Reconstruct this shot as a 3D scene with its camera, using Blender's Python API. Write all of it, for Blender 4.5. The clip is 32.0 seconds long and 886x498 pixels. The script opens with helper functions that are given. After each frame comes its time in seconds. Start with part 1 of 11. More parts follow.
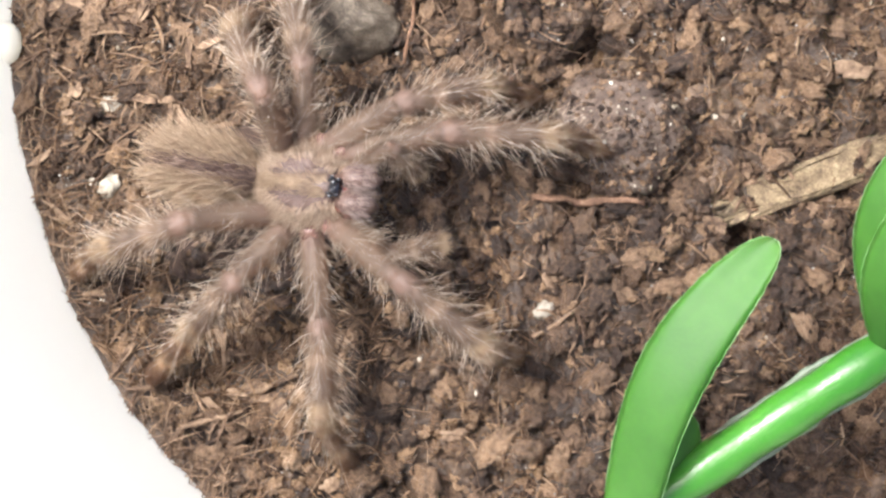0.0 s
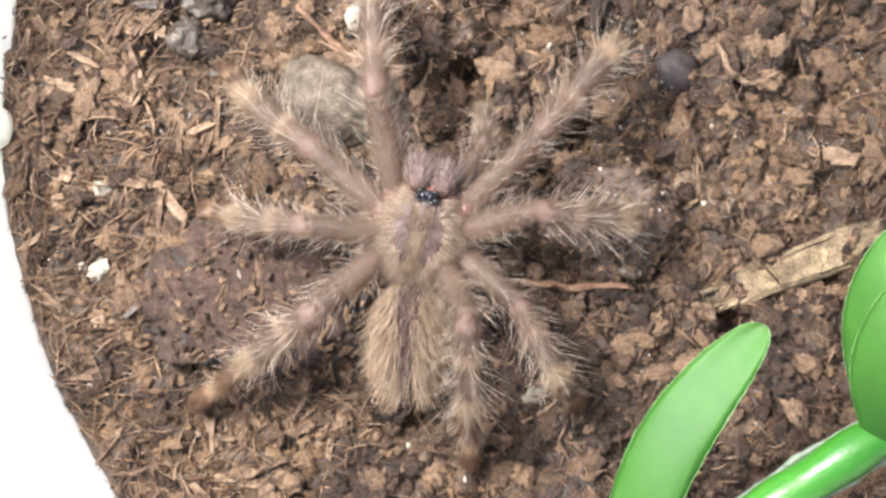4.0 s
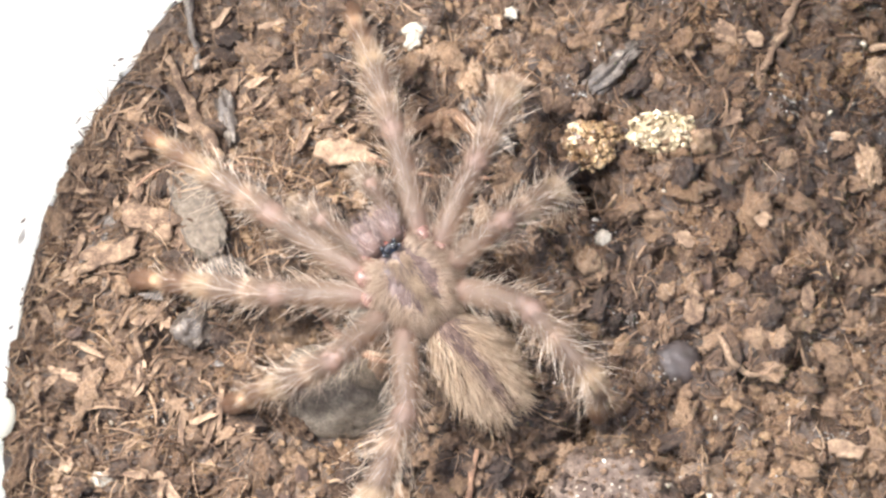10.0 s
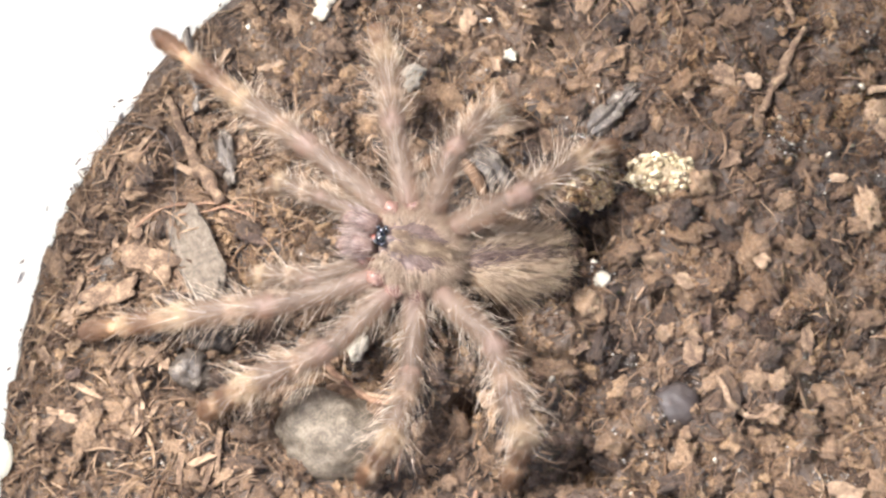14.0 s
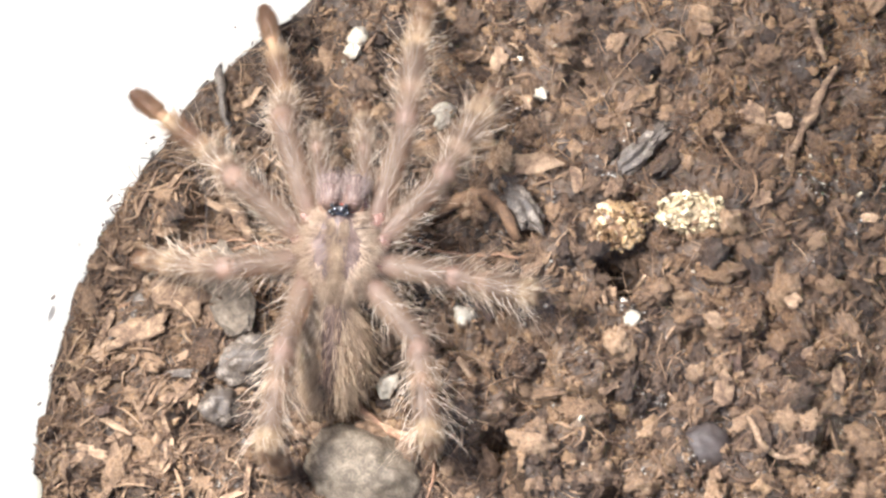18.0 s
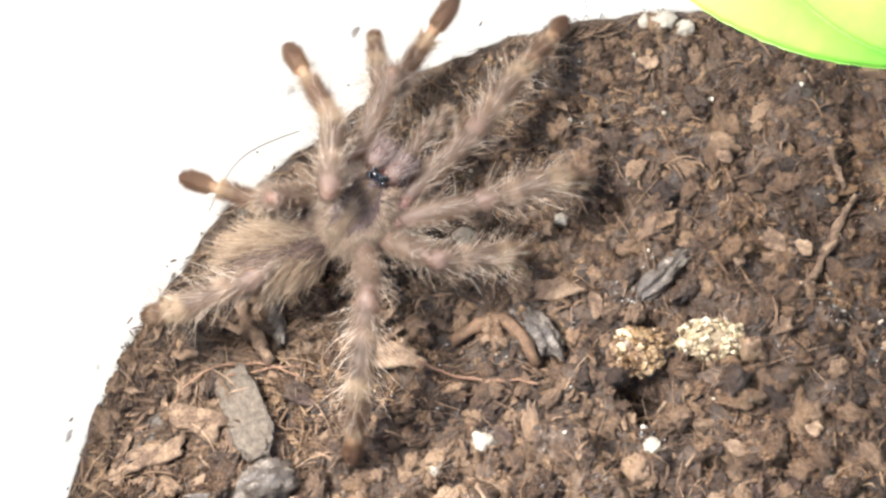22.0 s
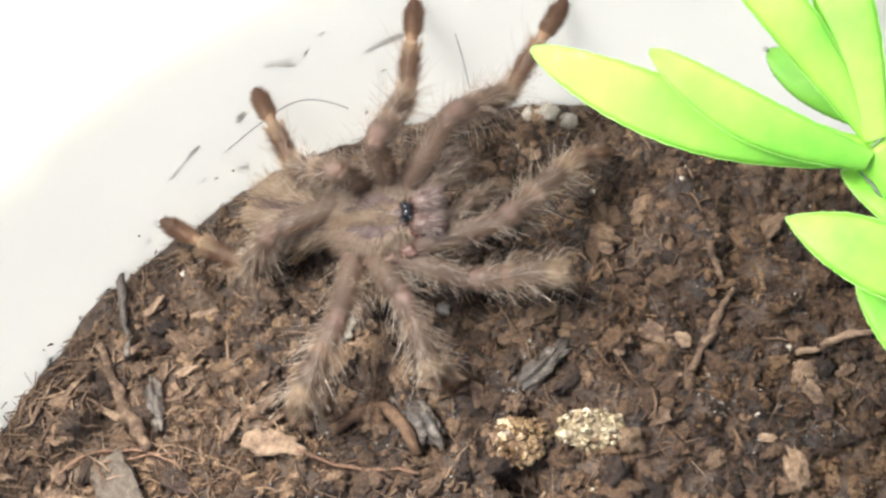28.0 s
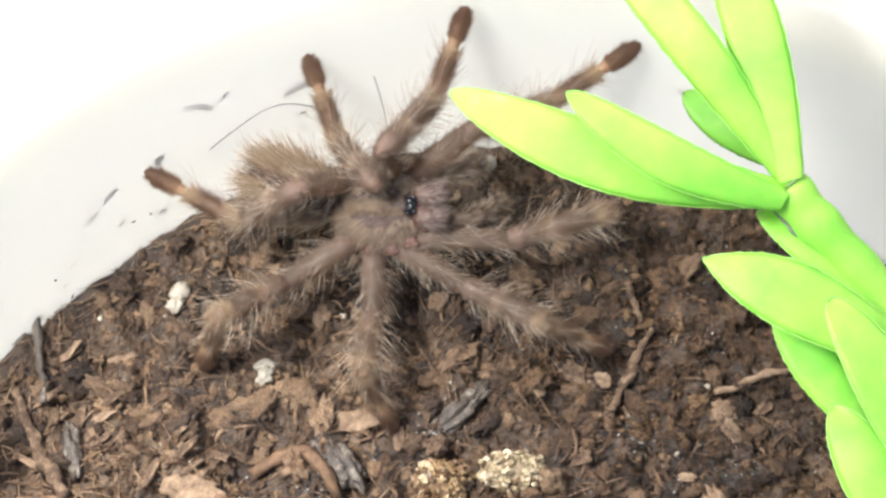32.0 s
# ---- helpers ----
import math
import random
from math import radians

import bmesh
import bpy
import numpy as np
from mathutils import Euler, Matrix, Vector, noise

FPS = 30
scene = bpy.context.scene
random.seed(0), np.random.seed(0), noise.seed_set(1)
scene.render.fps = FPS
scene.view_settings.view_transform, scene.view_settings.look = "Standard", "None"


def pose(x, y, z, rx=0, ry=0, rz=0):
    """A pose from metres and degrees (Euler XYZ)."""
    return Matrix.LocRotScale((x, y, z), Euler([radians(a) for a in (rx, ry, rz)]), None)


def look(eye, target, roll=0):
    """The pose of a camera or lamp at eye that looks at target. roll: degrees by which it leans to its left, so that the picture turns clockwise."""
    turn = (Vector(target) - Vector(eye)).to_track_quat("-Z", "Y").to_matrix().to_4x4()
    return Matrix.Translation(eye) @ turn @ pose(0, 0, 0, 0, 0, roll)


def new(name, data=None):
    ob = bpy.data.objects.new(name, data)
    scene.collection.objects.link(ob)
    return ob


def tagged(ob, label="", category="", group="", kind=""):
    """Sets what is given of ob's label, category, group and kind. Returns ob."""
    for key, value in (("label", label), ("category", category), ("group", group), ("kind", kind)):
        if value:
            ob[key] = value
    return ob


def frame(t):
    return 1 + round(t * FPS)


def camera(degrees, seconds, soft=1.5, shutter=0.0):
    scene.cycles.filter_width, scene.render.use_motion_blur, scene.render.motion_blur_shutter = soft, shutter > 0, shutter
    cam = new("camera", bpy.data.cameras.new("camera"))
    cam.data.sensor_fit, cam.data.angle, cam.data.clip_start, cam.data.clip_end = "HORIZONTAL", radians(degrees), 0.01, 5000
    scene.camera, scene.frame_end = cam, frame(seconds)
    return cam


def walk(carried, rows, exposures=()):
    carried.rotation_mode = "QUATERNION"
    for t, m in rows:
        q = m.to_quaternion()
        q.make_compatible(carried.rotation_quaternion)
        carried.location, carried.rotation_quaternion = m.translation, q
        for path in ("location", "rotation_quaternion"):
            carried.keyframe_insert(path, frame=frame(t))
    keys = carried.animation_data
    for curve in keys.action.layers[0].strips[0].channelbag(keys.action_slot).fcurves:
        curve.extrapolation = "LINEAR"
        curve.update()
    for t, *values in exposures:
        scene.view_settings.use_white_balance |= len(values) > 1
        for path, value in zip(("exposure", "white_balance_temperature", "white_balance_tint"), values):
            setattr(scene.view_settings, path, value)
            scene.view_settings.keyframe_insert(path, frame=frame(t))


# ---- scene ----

# ---- camera and its walk ----
cam = camera(29.292, 32.0, soft=2.5)
EYE = (-0.01065, -0.02701, 0.13747)
PATH = [
    (0, pose(*EYE, 3.339, 3.595, -0.474)),
    (0.5, pose(*EYE, 3.884, 3.490, -0.482)),
    (1, pose(*EYE, 4.859, 3.381, -0.354)),
    (1.5, pose(*EYE, 5.564, 3.339, -0.329)),
    (2, pose(*EYE, 5.941, 3.267, -0.388)),
    (2.5, pose(*EYE, 6.029, 3.269, -0.355)),
    (4.5, pose(*EYE, 6.480, 3.179, -0.355)),
    (5, pose(*EYE, 6.980, 3.139, -0.353)),
    (5.5, pose(*EYE, 7.815, 3.176, -0.296)),
    (6, pose(*EYE, 8.843, 3.101, -0.318)),
    (6.5, pose(*EYE, 9.456, 3.024, -0.328)),
    (7, pose(*EYE, 9.957, 2.796, -0.349)),
    (7.5, pose(*EYE, 9.978, 2.966, -0.343)),
    (8, pose(*EYE, 10.767, 3.078, -0.212)),
    (8.5, pose(*EYE, 12.113, 3.225, -0.156)),
    (9, pose(*EYE, 14.545, 3.273, -0.123)),
    (9.5, pose(*EYE, 15.607, 3.345, -0.167)),
    (10, pose(*EYE, 16.044, 3.299, -0.173)),
    (10.5, pose(*EYE, 16.146, 3.349, -0.132)),
    (11, pose(*EYE, 16.117, 3.354, -0.119)),
    (11.5, pose(*EYE, 16.462, 3.332, -0.126)),
    (12, pose(*EYE, 17.452, 3.306, -0.068)),
    (12.5, pose(*EYE, 18.024, 3.302, -0.101)),
    (13, pose(*EYE, 18.119, 3.270, -0.126)),
    (13.5, pose(*EYE, 17.810, 3.238, -0.149)),
    (14, pose(*EYE, 17.441, 3.249, -0.123)),
    (14.5, pose(*EYE, 17.036, 3.290, -0.171)),
    (16.5, pose(*EYE, 17.616, 3.816, 0.136)),
    (17, pose(*EYE, 18.028, 3.749, 0.272)),
    (17.5, pose(*EYE, 18.447, 3.834, 0.348)),
    (18, pose(*EYE, 18.761, 4.111, 0.484)),
    (18.5, pose(*EYE, 19.002, 4.333, 0.689)),
    (19, pose(*EYE, 19.161, 4.514, 0.738)),
    (19.5, pose(*EYE, 19.752, 4.745, 0.944)),
    (20, pose(*EYE, 21.056, 4.856, 1.161)),
    (20.5, pose(*EYE, 21.889, 4.810, 1.239)),
    (21, pose(*EYE, 22.225, 4.756, 1.137)),
    (21.5, pose(*EYE, 22.460, 4.667, 1.153)),
    (22, pose(*EYE, 23.021, 4.586, 1.083)),
    (22.5, pose(*EYE, 23.535, 4.515, 1.093)),
    (23, pose(*EYE, 23.678, 4.446, 1.057)),
    (23.5, pose(*EYE, 23.716, 4.485, 1.168)),
    (24, pose(*EYE, 23.685, 4.486, 1.082)),
    (24.5, pose(*EYE, 23.680, 4.487, 1.067)),
    (26.5, pose(*EYE, 25.152, 2.852, 1.723)),
    (27, pose(*EYE, 25.653, 2.080, 1.199)),
    (27.5, pose(*EYE, 25.845, 1.500, 0.910)),
    (28, pose(*EYE, 25.957, 0.634, 0.215)),
    (28.5, pose(*EYE, 25.914, 0.081, -0.043)),
    (29, pose(*EYE, 26.004, -0.216, -0.229)),
    (29.5, pose(*EYE, 26.306, -0.475, -0.273)),
    (30, pose(*EYE, 26.899, -0.737, -0.613)),
    (30.5, pose(*EYE, 27.149, -0.955, -0.730)),
    (31, pose(*EYE, 27.329, -1.339, -1.051)),
    (31.5, pose(*EYE, 27.309, -1.549, -1.223)),
    (32, pose(*EYE, 27.395, -1.633, -1.311)),
]
walk(cam, PATH, exposures=[(0, 1.05, 6050, 12), (2, 1.13, 6000, 12), (6, 1.22, 5950, 11), (7.5, 1.46, 5900, 11), (9, 1.47, 5950, 11), (17, 1.5, 6000, 11), (20, 1.42, 6000, 10), (23.5, 1.24, 6000, 9), (28, 0.86, 6050, 8), (32, 0.86, 6050, 8)])

# ---- world and lamp ----
world = bpy.data.worlds.new("daylight")
scene.world = world
world.use_nodes = True
wn = world.node_tree.nodes
sky = wn.new("ShaderNodeTexSky")
sky.sky_type = "NISHITA"
sky.sun_disc = False
sky.air_density, sky.dust_density, sky.ozone_density = 0.6, 5.0, 0.6
sky.sun_elevation = radians(67)
sky.sun_rotation = radians(-41)
wn["Background"].inputs["Strength"].default_value = 0.15
world.node_tree.links.new(sky.outputs[0], wn["Background"].inputs["Color"])
# the lamp that stands over the tub, up to its side
lamp_data = bpy.data.lights.new("lamp", "AREA")
lamp_data.shape, lamp_data.size = "DISK", 0.045
lamp_data.spread = radians(122)
lamp_data.energy, lamp_data.color = 0.131, (1.0, 0.95, 0.89)
lamp = new("lamp", lamp_data)
lamp.matrix_world = look((-0.077, 0.016, 0.13), (-0.034, 0.0, 0))


# ---- materials ----
def material(name, rough=0.6, metal=0.0, coat=0.0):
    m = bpy.data.materials.new(name)
    m.use_nodes = True
    b = m.node_tree.nodes["Principled BSDF"]
    b.inputs["Roughness"].default_value = rough
    b.inputs["Metallic"].default_value = metal
    b.inputs["Coat Weight"].default_value = coat
    return m, m.node_tree.nodes, m.node_tree.links, b


def node(nodes, kind, **values):
    n = nodes.new(kind)
    for key, value in values.items():
        n.inputs[key.replace("_", " ")].default_value = value
    return n


def ramp(nodes, stops):
    r = nodes.new("ShaderNodeValToRGB")
    while len(r.color_ramp.elements) < len(stops):
        r.color_ramp.elements.new(0.5)
    for e, (place, colour) in zip(r.color_ramp.elements, stops):
        e.position, e.color = place, (*colour, 1)
    return r


def mottled(name, stops, scale, rough=0.7, bump=0.3, distance=0.0003, second=6.0, source="Object", coat=0.0, detail=6.0, gloss=0.0, patch=0.0):
    """A surface with colour over two scales of noise, and fine relief."""
    m, n, l, b = material(name, rough, 0.0, coat)
    tc = n.new("ShaderNodeTexCoord")
    big = node(n, "ShaderNodeTexNoise", Scale=scale, Detail=detail, Roughness=0.62)
    fine = node(n, "ShaderNodeTexNoise", Scale=scale * second, Detail=4.0, Roughness=0.7)
    mix = n.new("ShaderNodeMath")
    mix.operation = "MULTIPLY_ADD"
    mix.inputs[1].default_value = 0.45
    low = n.new("ShaderNodeMath")
    low.operation = "MULTIPLY"
    low.inputs[1].default_value = 0.55
    col = ramp(n, stops)
    for t in (big, fine):
        l.new(tc.outputs[source], t.inputs["Vector"])
    l.new(big.outputs["Fac"], low.inputs[0])
    l.new(fine.outputs["Fac"], mix.inputs[0])
    l.new(low.outputs[0], mix.inputs[2])
    if patch:
        area = node(n, "ShaderNodeTexNoise", Scale=70.0, Detail=3.0, Roughness=0.55)
        l.new(tc.outputs[source], area.inputs["Vector"])
        damp = n.new("ShaderNodeMath")
        damp.operation = "MULTIPLY_ADD"
        damp.inputs[1].default_value = patch
        down = n.new("ShaderNodeMath")
        down.operation = "SUBTRACT"
        down.inputs[1].default_value = patch * 0.5
        l.new(area.outputs["Fac"], damp.inputs[0])
        l.new(mix.outputs[0], damp.inputs[2])
        l.new(damp.outputs[0], down.inputs[0])
        l.new(down.outputs[0], col.inputs[0])
    else:
        l.new(mix.outputs[0], col.inputs[0])
    l.new(plant_shade(n, l, tc.outputs["Object"], col.outputs[0]) if patch else col.outputs[0], b.inputs["Base Color"])
    bp = node(n, "ShaderNodeBump", Strength=bump, Distance=distance)
    l.new(mix.outputs[0], bp.inputs["Height"])
    l.new(bp.outputs[0], b.inputs["Normal"])
    if gloss:
        g = n.new("ShaderNodeMapRange")
        g.inputs[1].default_value, g.inputs[2].default_value = 0.35, 0.6
        g.inputs[3].default_value, g.inputs[4].default_value = rough, gloss
        l.new(fine.outputs["Fac"], g.inputs[0])
        l.new(g.outputs[0], b.inputs["Roughness"])
    return m


def per_island(name, stops, rough=0.7, scale=900.0, spread=0.25, place=0.0, gloss=0.0, loose=False):
    """Crumbs, shreds or hairs: each loose piece has its own tone, with grain upon it."""
    m, n, l, b = material(name, rough)
    geo = n.new("ShaderNodeNewGeometry")
    tc = n.new("ShaderNodeTexCoord")
    fine = node(n, "ShaderNodeTexNoise", Scale=scale, Detail=4.0, Roughness=0.7)
    wide = node(n, "ShaderNodeTexNoise", Scale=85.0, Detail=3.0, Roughness=0.6)
    own = n.new("ShaderNodeMix")
    own.inputs[0].default_value = place
    add = n.new("ShaderNodeMath")
    add.operation = "MULTIPLY_ADD"
    add.inputs[1].default_value = spread
    shift = n.new("ShaderNodeMath")
    shift.operation = "SUBTRACT"
    shift.inputs[1].default_value = spread / 2
    col = ramp(n, stops)
    l.new(tc.outputs["Object"], fine.inputs["Vector"])
    l.new(fine.outputs["Fac"], add.inputs[0])
    l.new(tc.outputs["Object"], wide.inputs["Vector"])
    if loose:
        geo = n.new("ShaderNodeObjectInfo")
    l.new(geo.outputs["Random" if loose else "Random Per Island"], own.inputs[2])
    l.new(wide.outputs["Fac"], own.inputs[3])
    l.new(own.outputs[0], add.inputs[2])
    l.new(add.outputs[0], shift.inputs[0])
    l.new(shift.outputs[0], col.inputs[0])
    l.new(plant_shade(n, l, tc.outputs["Object"], col.outputs[0]) if gloss and not loose else col.outputs[0], b.inputs["Base Color"])
    bp = node(n, "ShaderNodeBump", Strength=1.0 if gloss else 0.5, Distance=0.0006 if gloss else 0.0002)
    l.new(fine.outputs["Fac"], bp.inputs["Height"])
    l.new(bp.outputs[0], b.inputs["Normal"])
    if gloss:
        wet = n.new("ShaderNodeMapRange")
        wet.inputs[1].default_value, wet.inputs[2].default_value = 0.4, 0.56
        wet.inputs[3].default_value, wet.inputs[4].default_value = rough, gloss
        l.new(wide.outputs["Fac"], wet.inputs[0])
        l.new(wet.outputs[0], b.inputs["Roughness"])
    return m


def plant_shade(n, l, coords, colour):
    """The shade beside the plant, painted into the soil colour as a ragged darker patch."""
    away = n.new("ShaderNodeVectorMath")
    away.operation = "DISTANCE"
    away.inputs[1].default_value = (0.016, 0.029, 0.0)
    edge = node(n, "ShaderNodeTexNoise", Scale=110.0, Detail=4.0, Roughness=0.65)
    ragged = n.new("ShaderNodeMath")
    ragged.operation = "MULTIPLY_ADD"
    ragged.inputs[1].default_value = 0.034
    # strength of the painted shade: full near its centre, none farther out
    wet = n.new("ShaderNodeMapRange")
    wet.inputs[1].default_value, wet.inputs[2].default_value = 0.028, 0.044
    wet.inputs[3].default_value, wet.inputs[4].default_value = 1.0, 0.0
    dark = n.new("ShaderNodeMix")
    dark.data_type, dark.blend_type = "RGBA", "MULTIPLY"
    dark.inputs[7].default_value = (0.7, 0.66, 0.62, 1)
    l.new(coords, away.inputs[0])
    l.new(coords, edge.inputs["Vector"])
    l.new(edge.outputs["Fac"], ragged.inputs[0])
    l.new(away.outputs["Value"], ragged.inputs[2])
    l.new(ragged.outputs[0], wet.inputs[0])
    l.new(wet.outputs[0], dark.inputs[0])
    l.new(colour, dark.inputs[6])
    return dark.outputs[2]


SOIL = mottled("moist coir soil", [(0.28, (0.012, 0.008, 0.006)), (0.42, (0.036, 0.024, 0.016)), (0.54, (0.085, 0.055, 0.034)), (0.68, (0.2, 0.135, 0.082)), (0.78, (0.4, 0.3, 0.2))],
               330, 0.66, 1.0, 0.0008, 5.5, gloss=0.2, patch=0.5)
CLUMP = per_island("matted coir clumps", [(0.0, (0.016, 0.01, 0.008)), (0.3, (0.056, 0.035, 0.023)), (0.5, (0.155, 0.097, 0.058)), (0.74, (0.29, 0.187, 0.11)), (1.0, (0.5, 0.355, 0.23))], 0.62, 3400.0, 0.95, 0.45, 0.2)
LOOSECLUMP = per_island("single matted coir clump", [(0.0, (0.016, 0.01, 0.008)), (0.3, (0.056, 0.035, 0.023)), (0.5, (0.155, 0.097, 0.058)), (0.74, (0.29, 0.187, 0.11)), (1.0, (0.5, 0.355, 0.23))], 0.62, 3400.0, 0.95, 0.45, 0.2, True)
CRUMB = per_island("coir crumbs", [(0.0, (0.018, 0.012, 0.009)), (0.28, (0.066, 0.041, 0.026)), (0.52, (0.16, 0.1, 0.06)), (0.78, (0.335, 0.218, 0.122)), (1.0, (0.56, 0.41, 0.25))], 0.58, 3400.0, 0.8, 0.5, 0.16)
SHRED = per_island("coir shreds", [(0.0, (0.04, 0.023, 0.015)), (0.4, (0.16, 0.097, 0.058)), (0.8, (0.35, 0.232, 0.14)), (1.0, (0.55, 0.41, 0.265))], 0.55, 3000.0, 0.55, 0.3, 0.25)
LOOSESHRED = per_island("single coir shred", [(0.0, (0.04, 0.023, 0.015)), (0.4, (0.16, 0.097, 0.058)), (0.8, (0.35, 0.232, 0.14)), (1.0, (0.55, 0.41, 0.265))], 0.55, 3000.0, 0.55, 0.3, 0.25, True)
WETGRAIN = per_island("wet glinting grain", [(0.0, (0.06, 0.05, 0.04)), (0.6, (0.16, 0.14, 0.12)), (1.0, (0.42, 0.4, 0.35))], 0.12)
GRIT = per_island("pale grit", [(0.0, (0.16, 0.13, 0.09)), (0.7, (0.36, 0.31, 0.23)), (1.0, (0.6, 0.55, 0.45))], 0.45)
BARK = mottled("bark", [(0.34, (0.03, 0.018, 0.011)), (0.48, (0.12, 0.072, 0.042)), (0.64, (0.33, 0.225, 0.135))], 1300, 0.75, 1.0, 0.0004)
PALEBARK = mottled("pale bark", [(0.32, (0.07, 0.042, 0.025)), (0.47, (0.19, 0.122, 0.072)), (0.66, (0.36, 0.255, 0.16))], 520, 0.75, 1.0, 0.0004)
STRIPBARK = mottled("grey-tan rotten bark", [(0.33, (0.045, 0.03, 0.02)), (0.45, (0.16, 0.112, 0.062)), (0.57, (0.32, 0.24, 0.135)), (0.68, (0.52, 0.42, 0.25))], 800, 0.7, 1.0, 0.0005)
CLOD = mottled("damp clod", [(0.3, (0.03, 0.019, 0.013)), (0.48, (0.09, 0.06, 0.042)), (0.6, (0.2, 0.15, 0.11)), (0.68, (0.55, 0.48, 0.39))], 700, 0.6, 0.9, 0.0005, gloss=0.35)
REDCLOD = mottled("red-brown clod", [(0.34, (0.02, 0.012, 0.009)), (0.5, (0.07, 0.042, 0.03)), (0.64, (0.18, 0.118, 0.082)), (0.72, (0.4, 0.3, 0.22))], 1500, 0.6, 1.0, 0.0005, gloss=0.35)
PELLET = mottled("dusty grey-brown bark", [(0.34, (0.045, 0.034, 0.025)), (0.48, (0.135, 0.106, 0.077)), (0.6, (0.22, 0.18, 0.135)), (0.7, (0.42, 0.37, 0.29))], 1900, 0.6, 1.0, 0.0004, gloss=0.3)
GREYSTONE = mottled("grey-brown stone", [(0.34, (0.034, 0.025, 0.016)), (0.48, (0.1, 0.078, 0.053)), (0.66, (0.25, 0.205, 0.15))], 950, 0.6, 0.9, 0.0004, gloss=0.35)
DARKSTONE = mottled("dark glinting stone", [(0.35, (0.018, 0.014, 0.011)), (0.52, (0.075, 0.058, 0.044)), (0.68, (0.3, 0.255, 0.2))], 900, 0.55, 0.7, 0.0003, gloss=0.32)
BLACKSTONE = mottled("dark smooth stone", [(0.35, (0.018, 0.013, 0.011)), (0.6, (0.05, 0.037, 0.031))], 300, 0.62, 0.4, 0.0002)
AMBER = mottled("amber grit", [(0.36, (0.035, 0.02, 0.012)), (0.48, (0.2, 0.11, 0.055)), (0.64, (0.52, 0.4, 0.27))], 1500, 0.5, 1.0, 0.0006)
YELLOWROCK = mottled("pale yellow grit", [(0.34, (0.06, 0.04, 0.022)), (0.47, (0.33, 0.24, 0.135)), (0.59, (0.6, 0.51, 0.35))], 1500, 0.6, 1.0, 0.0006)
WHITEGRIT = mottled("white perlite", [(0.3, (0.17, 0.14, 0.1)), (0.6, (0.45, 0.405, 0.32))], 900, 0.6, 0.6, 0.0003)
TUB = mottled("white plastic", [(0.3, (0.89, 0.875, 0.805)), (0.7, (0.92, 0.91, 0.85))], 60, 0.42, 0.04, 0.0002)
TABLE = mottled("white table", [(0.3, (0.82, 0.82, 0.81)), (0.7, (0.86, 0.86, 0.85))], 30, 0.5, 0.03, 0.0002)
_b = TUB.node_tree.nodes["Principled BSDF"]
_through = TUB.node_tree.nodes.new("ShaderNodeBsdfTranslucent")
_through.inputs["Color"].default_value = (0.98, 0.96, 0.88, 1)
_both = TUB.node_tree.nodes.new("ShaderNodeMixShader")
_both.inputs[0].default_value = 0.66
TUB.node_tree.links.new(_b.outputs[0], _both.inputs[1])
TUB.node_tree.links.new(_through.outputs[0], _both.inputs[2])
TUB.node_tree.links.new(_both.outputs[0], TUB.node_tree.nodes["Material Output"].inputs["Surface"])
DIRT = mottled("dark dirt", [(0.35, (0.05, 0.028, 0.016)), (0.65, (0.2, 0.115, 0.06))], 1500, 0.8, 0.5, 0.0001)
THREAD = mottled("dark thread", [(0.3, (0.03, 0.025, 0.022)), (0.7, (0.09, 0.07, 0.06))], 1500, 0.5, 0.1, 0.0001)
ROOT = mottled("reddish root", [(0.34, (0.07, 0.034, 0.02)), (0.5, (0.19, 0.105, 0.06)), (0.65, (0.36, 0.22, 0.13))], 1500, 0.65, 0.8, 0.0003)


def leaf_green(name, dark, light, edge):
    m, n, l, b = material(name, 0.55)
    b.inputs["Specular IOR Level"].default_value = 0.32
    tc = n.new("ShaderNodeTexCoord")
    t = node(n, "ShaderNodeTexNoise", Scale=110.0, Detail=5.0, Roughness=0.6)
    c = ramp(n, [(0.3, dark), (0.62, light), (0.8, edge)])
    l.new(tc.outputs["Object"], t.inputs["Vector"])
    l.new(t.outputs["Fac"], c.inputs[0])
    l.new(c.outputs[0], b.inputs["Base Color"])
    speck_t = node(n, "ShaderNodeTexNoise", Scale=2600.0, Detail=2.0, Roughness=0.6)
    l.new(tc.outputs["Object"], speck_t.inputs["Vector"])
    bp = node(n, "ShaderNodeBump", Strength=0.12, Distance=0.0001)
    l.new(speck_t.outputs["Fac"], bp.inputs["Height"])
    l.new(bp.outputs[0], b.inputs["Normal"])
    b.inputs["Subsurface Weight"].default_value = 0.35
    b.inputs["Subsurface Radius"].default_value = (0.002, 0.004, 0.001)
    b.inputs["Subsurface Scale"].default_value = 0.5
    return m


GREEN = leaf_green("green plastic", (0.026, 0.1, 0.01), (0.05, 0.15, 0.018), (0.09, 0.21, 0.035))
GREENSTEM = leaf_green("bright green plastic stem", (0.035, 0.17, 0.014), (0.06, 0.23, 0.024), (0.12, 0.3, 0.06))
for _n in GREENSTEM.node_tree.nodes:
    if _n.type == "BSDF_PRINCIPLED":
        _n.inputs["Roughness"].default_value, _n.inputs["Specular IOR Level"].default_value = 0.3, 0.5
    elif _n.type == "BUMP":
        _n.inputs["Strength"].default_value = 0.45
LIME = leaf_green("lime green plastic", (0.17, 0.5, 0.045), (0.36, 0.68, 0.085), (0.55, 0.82, 0.24))

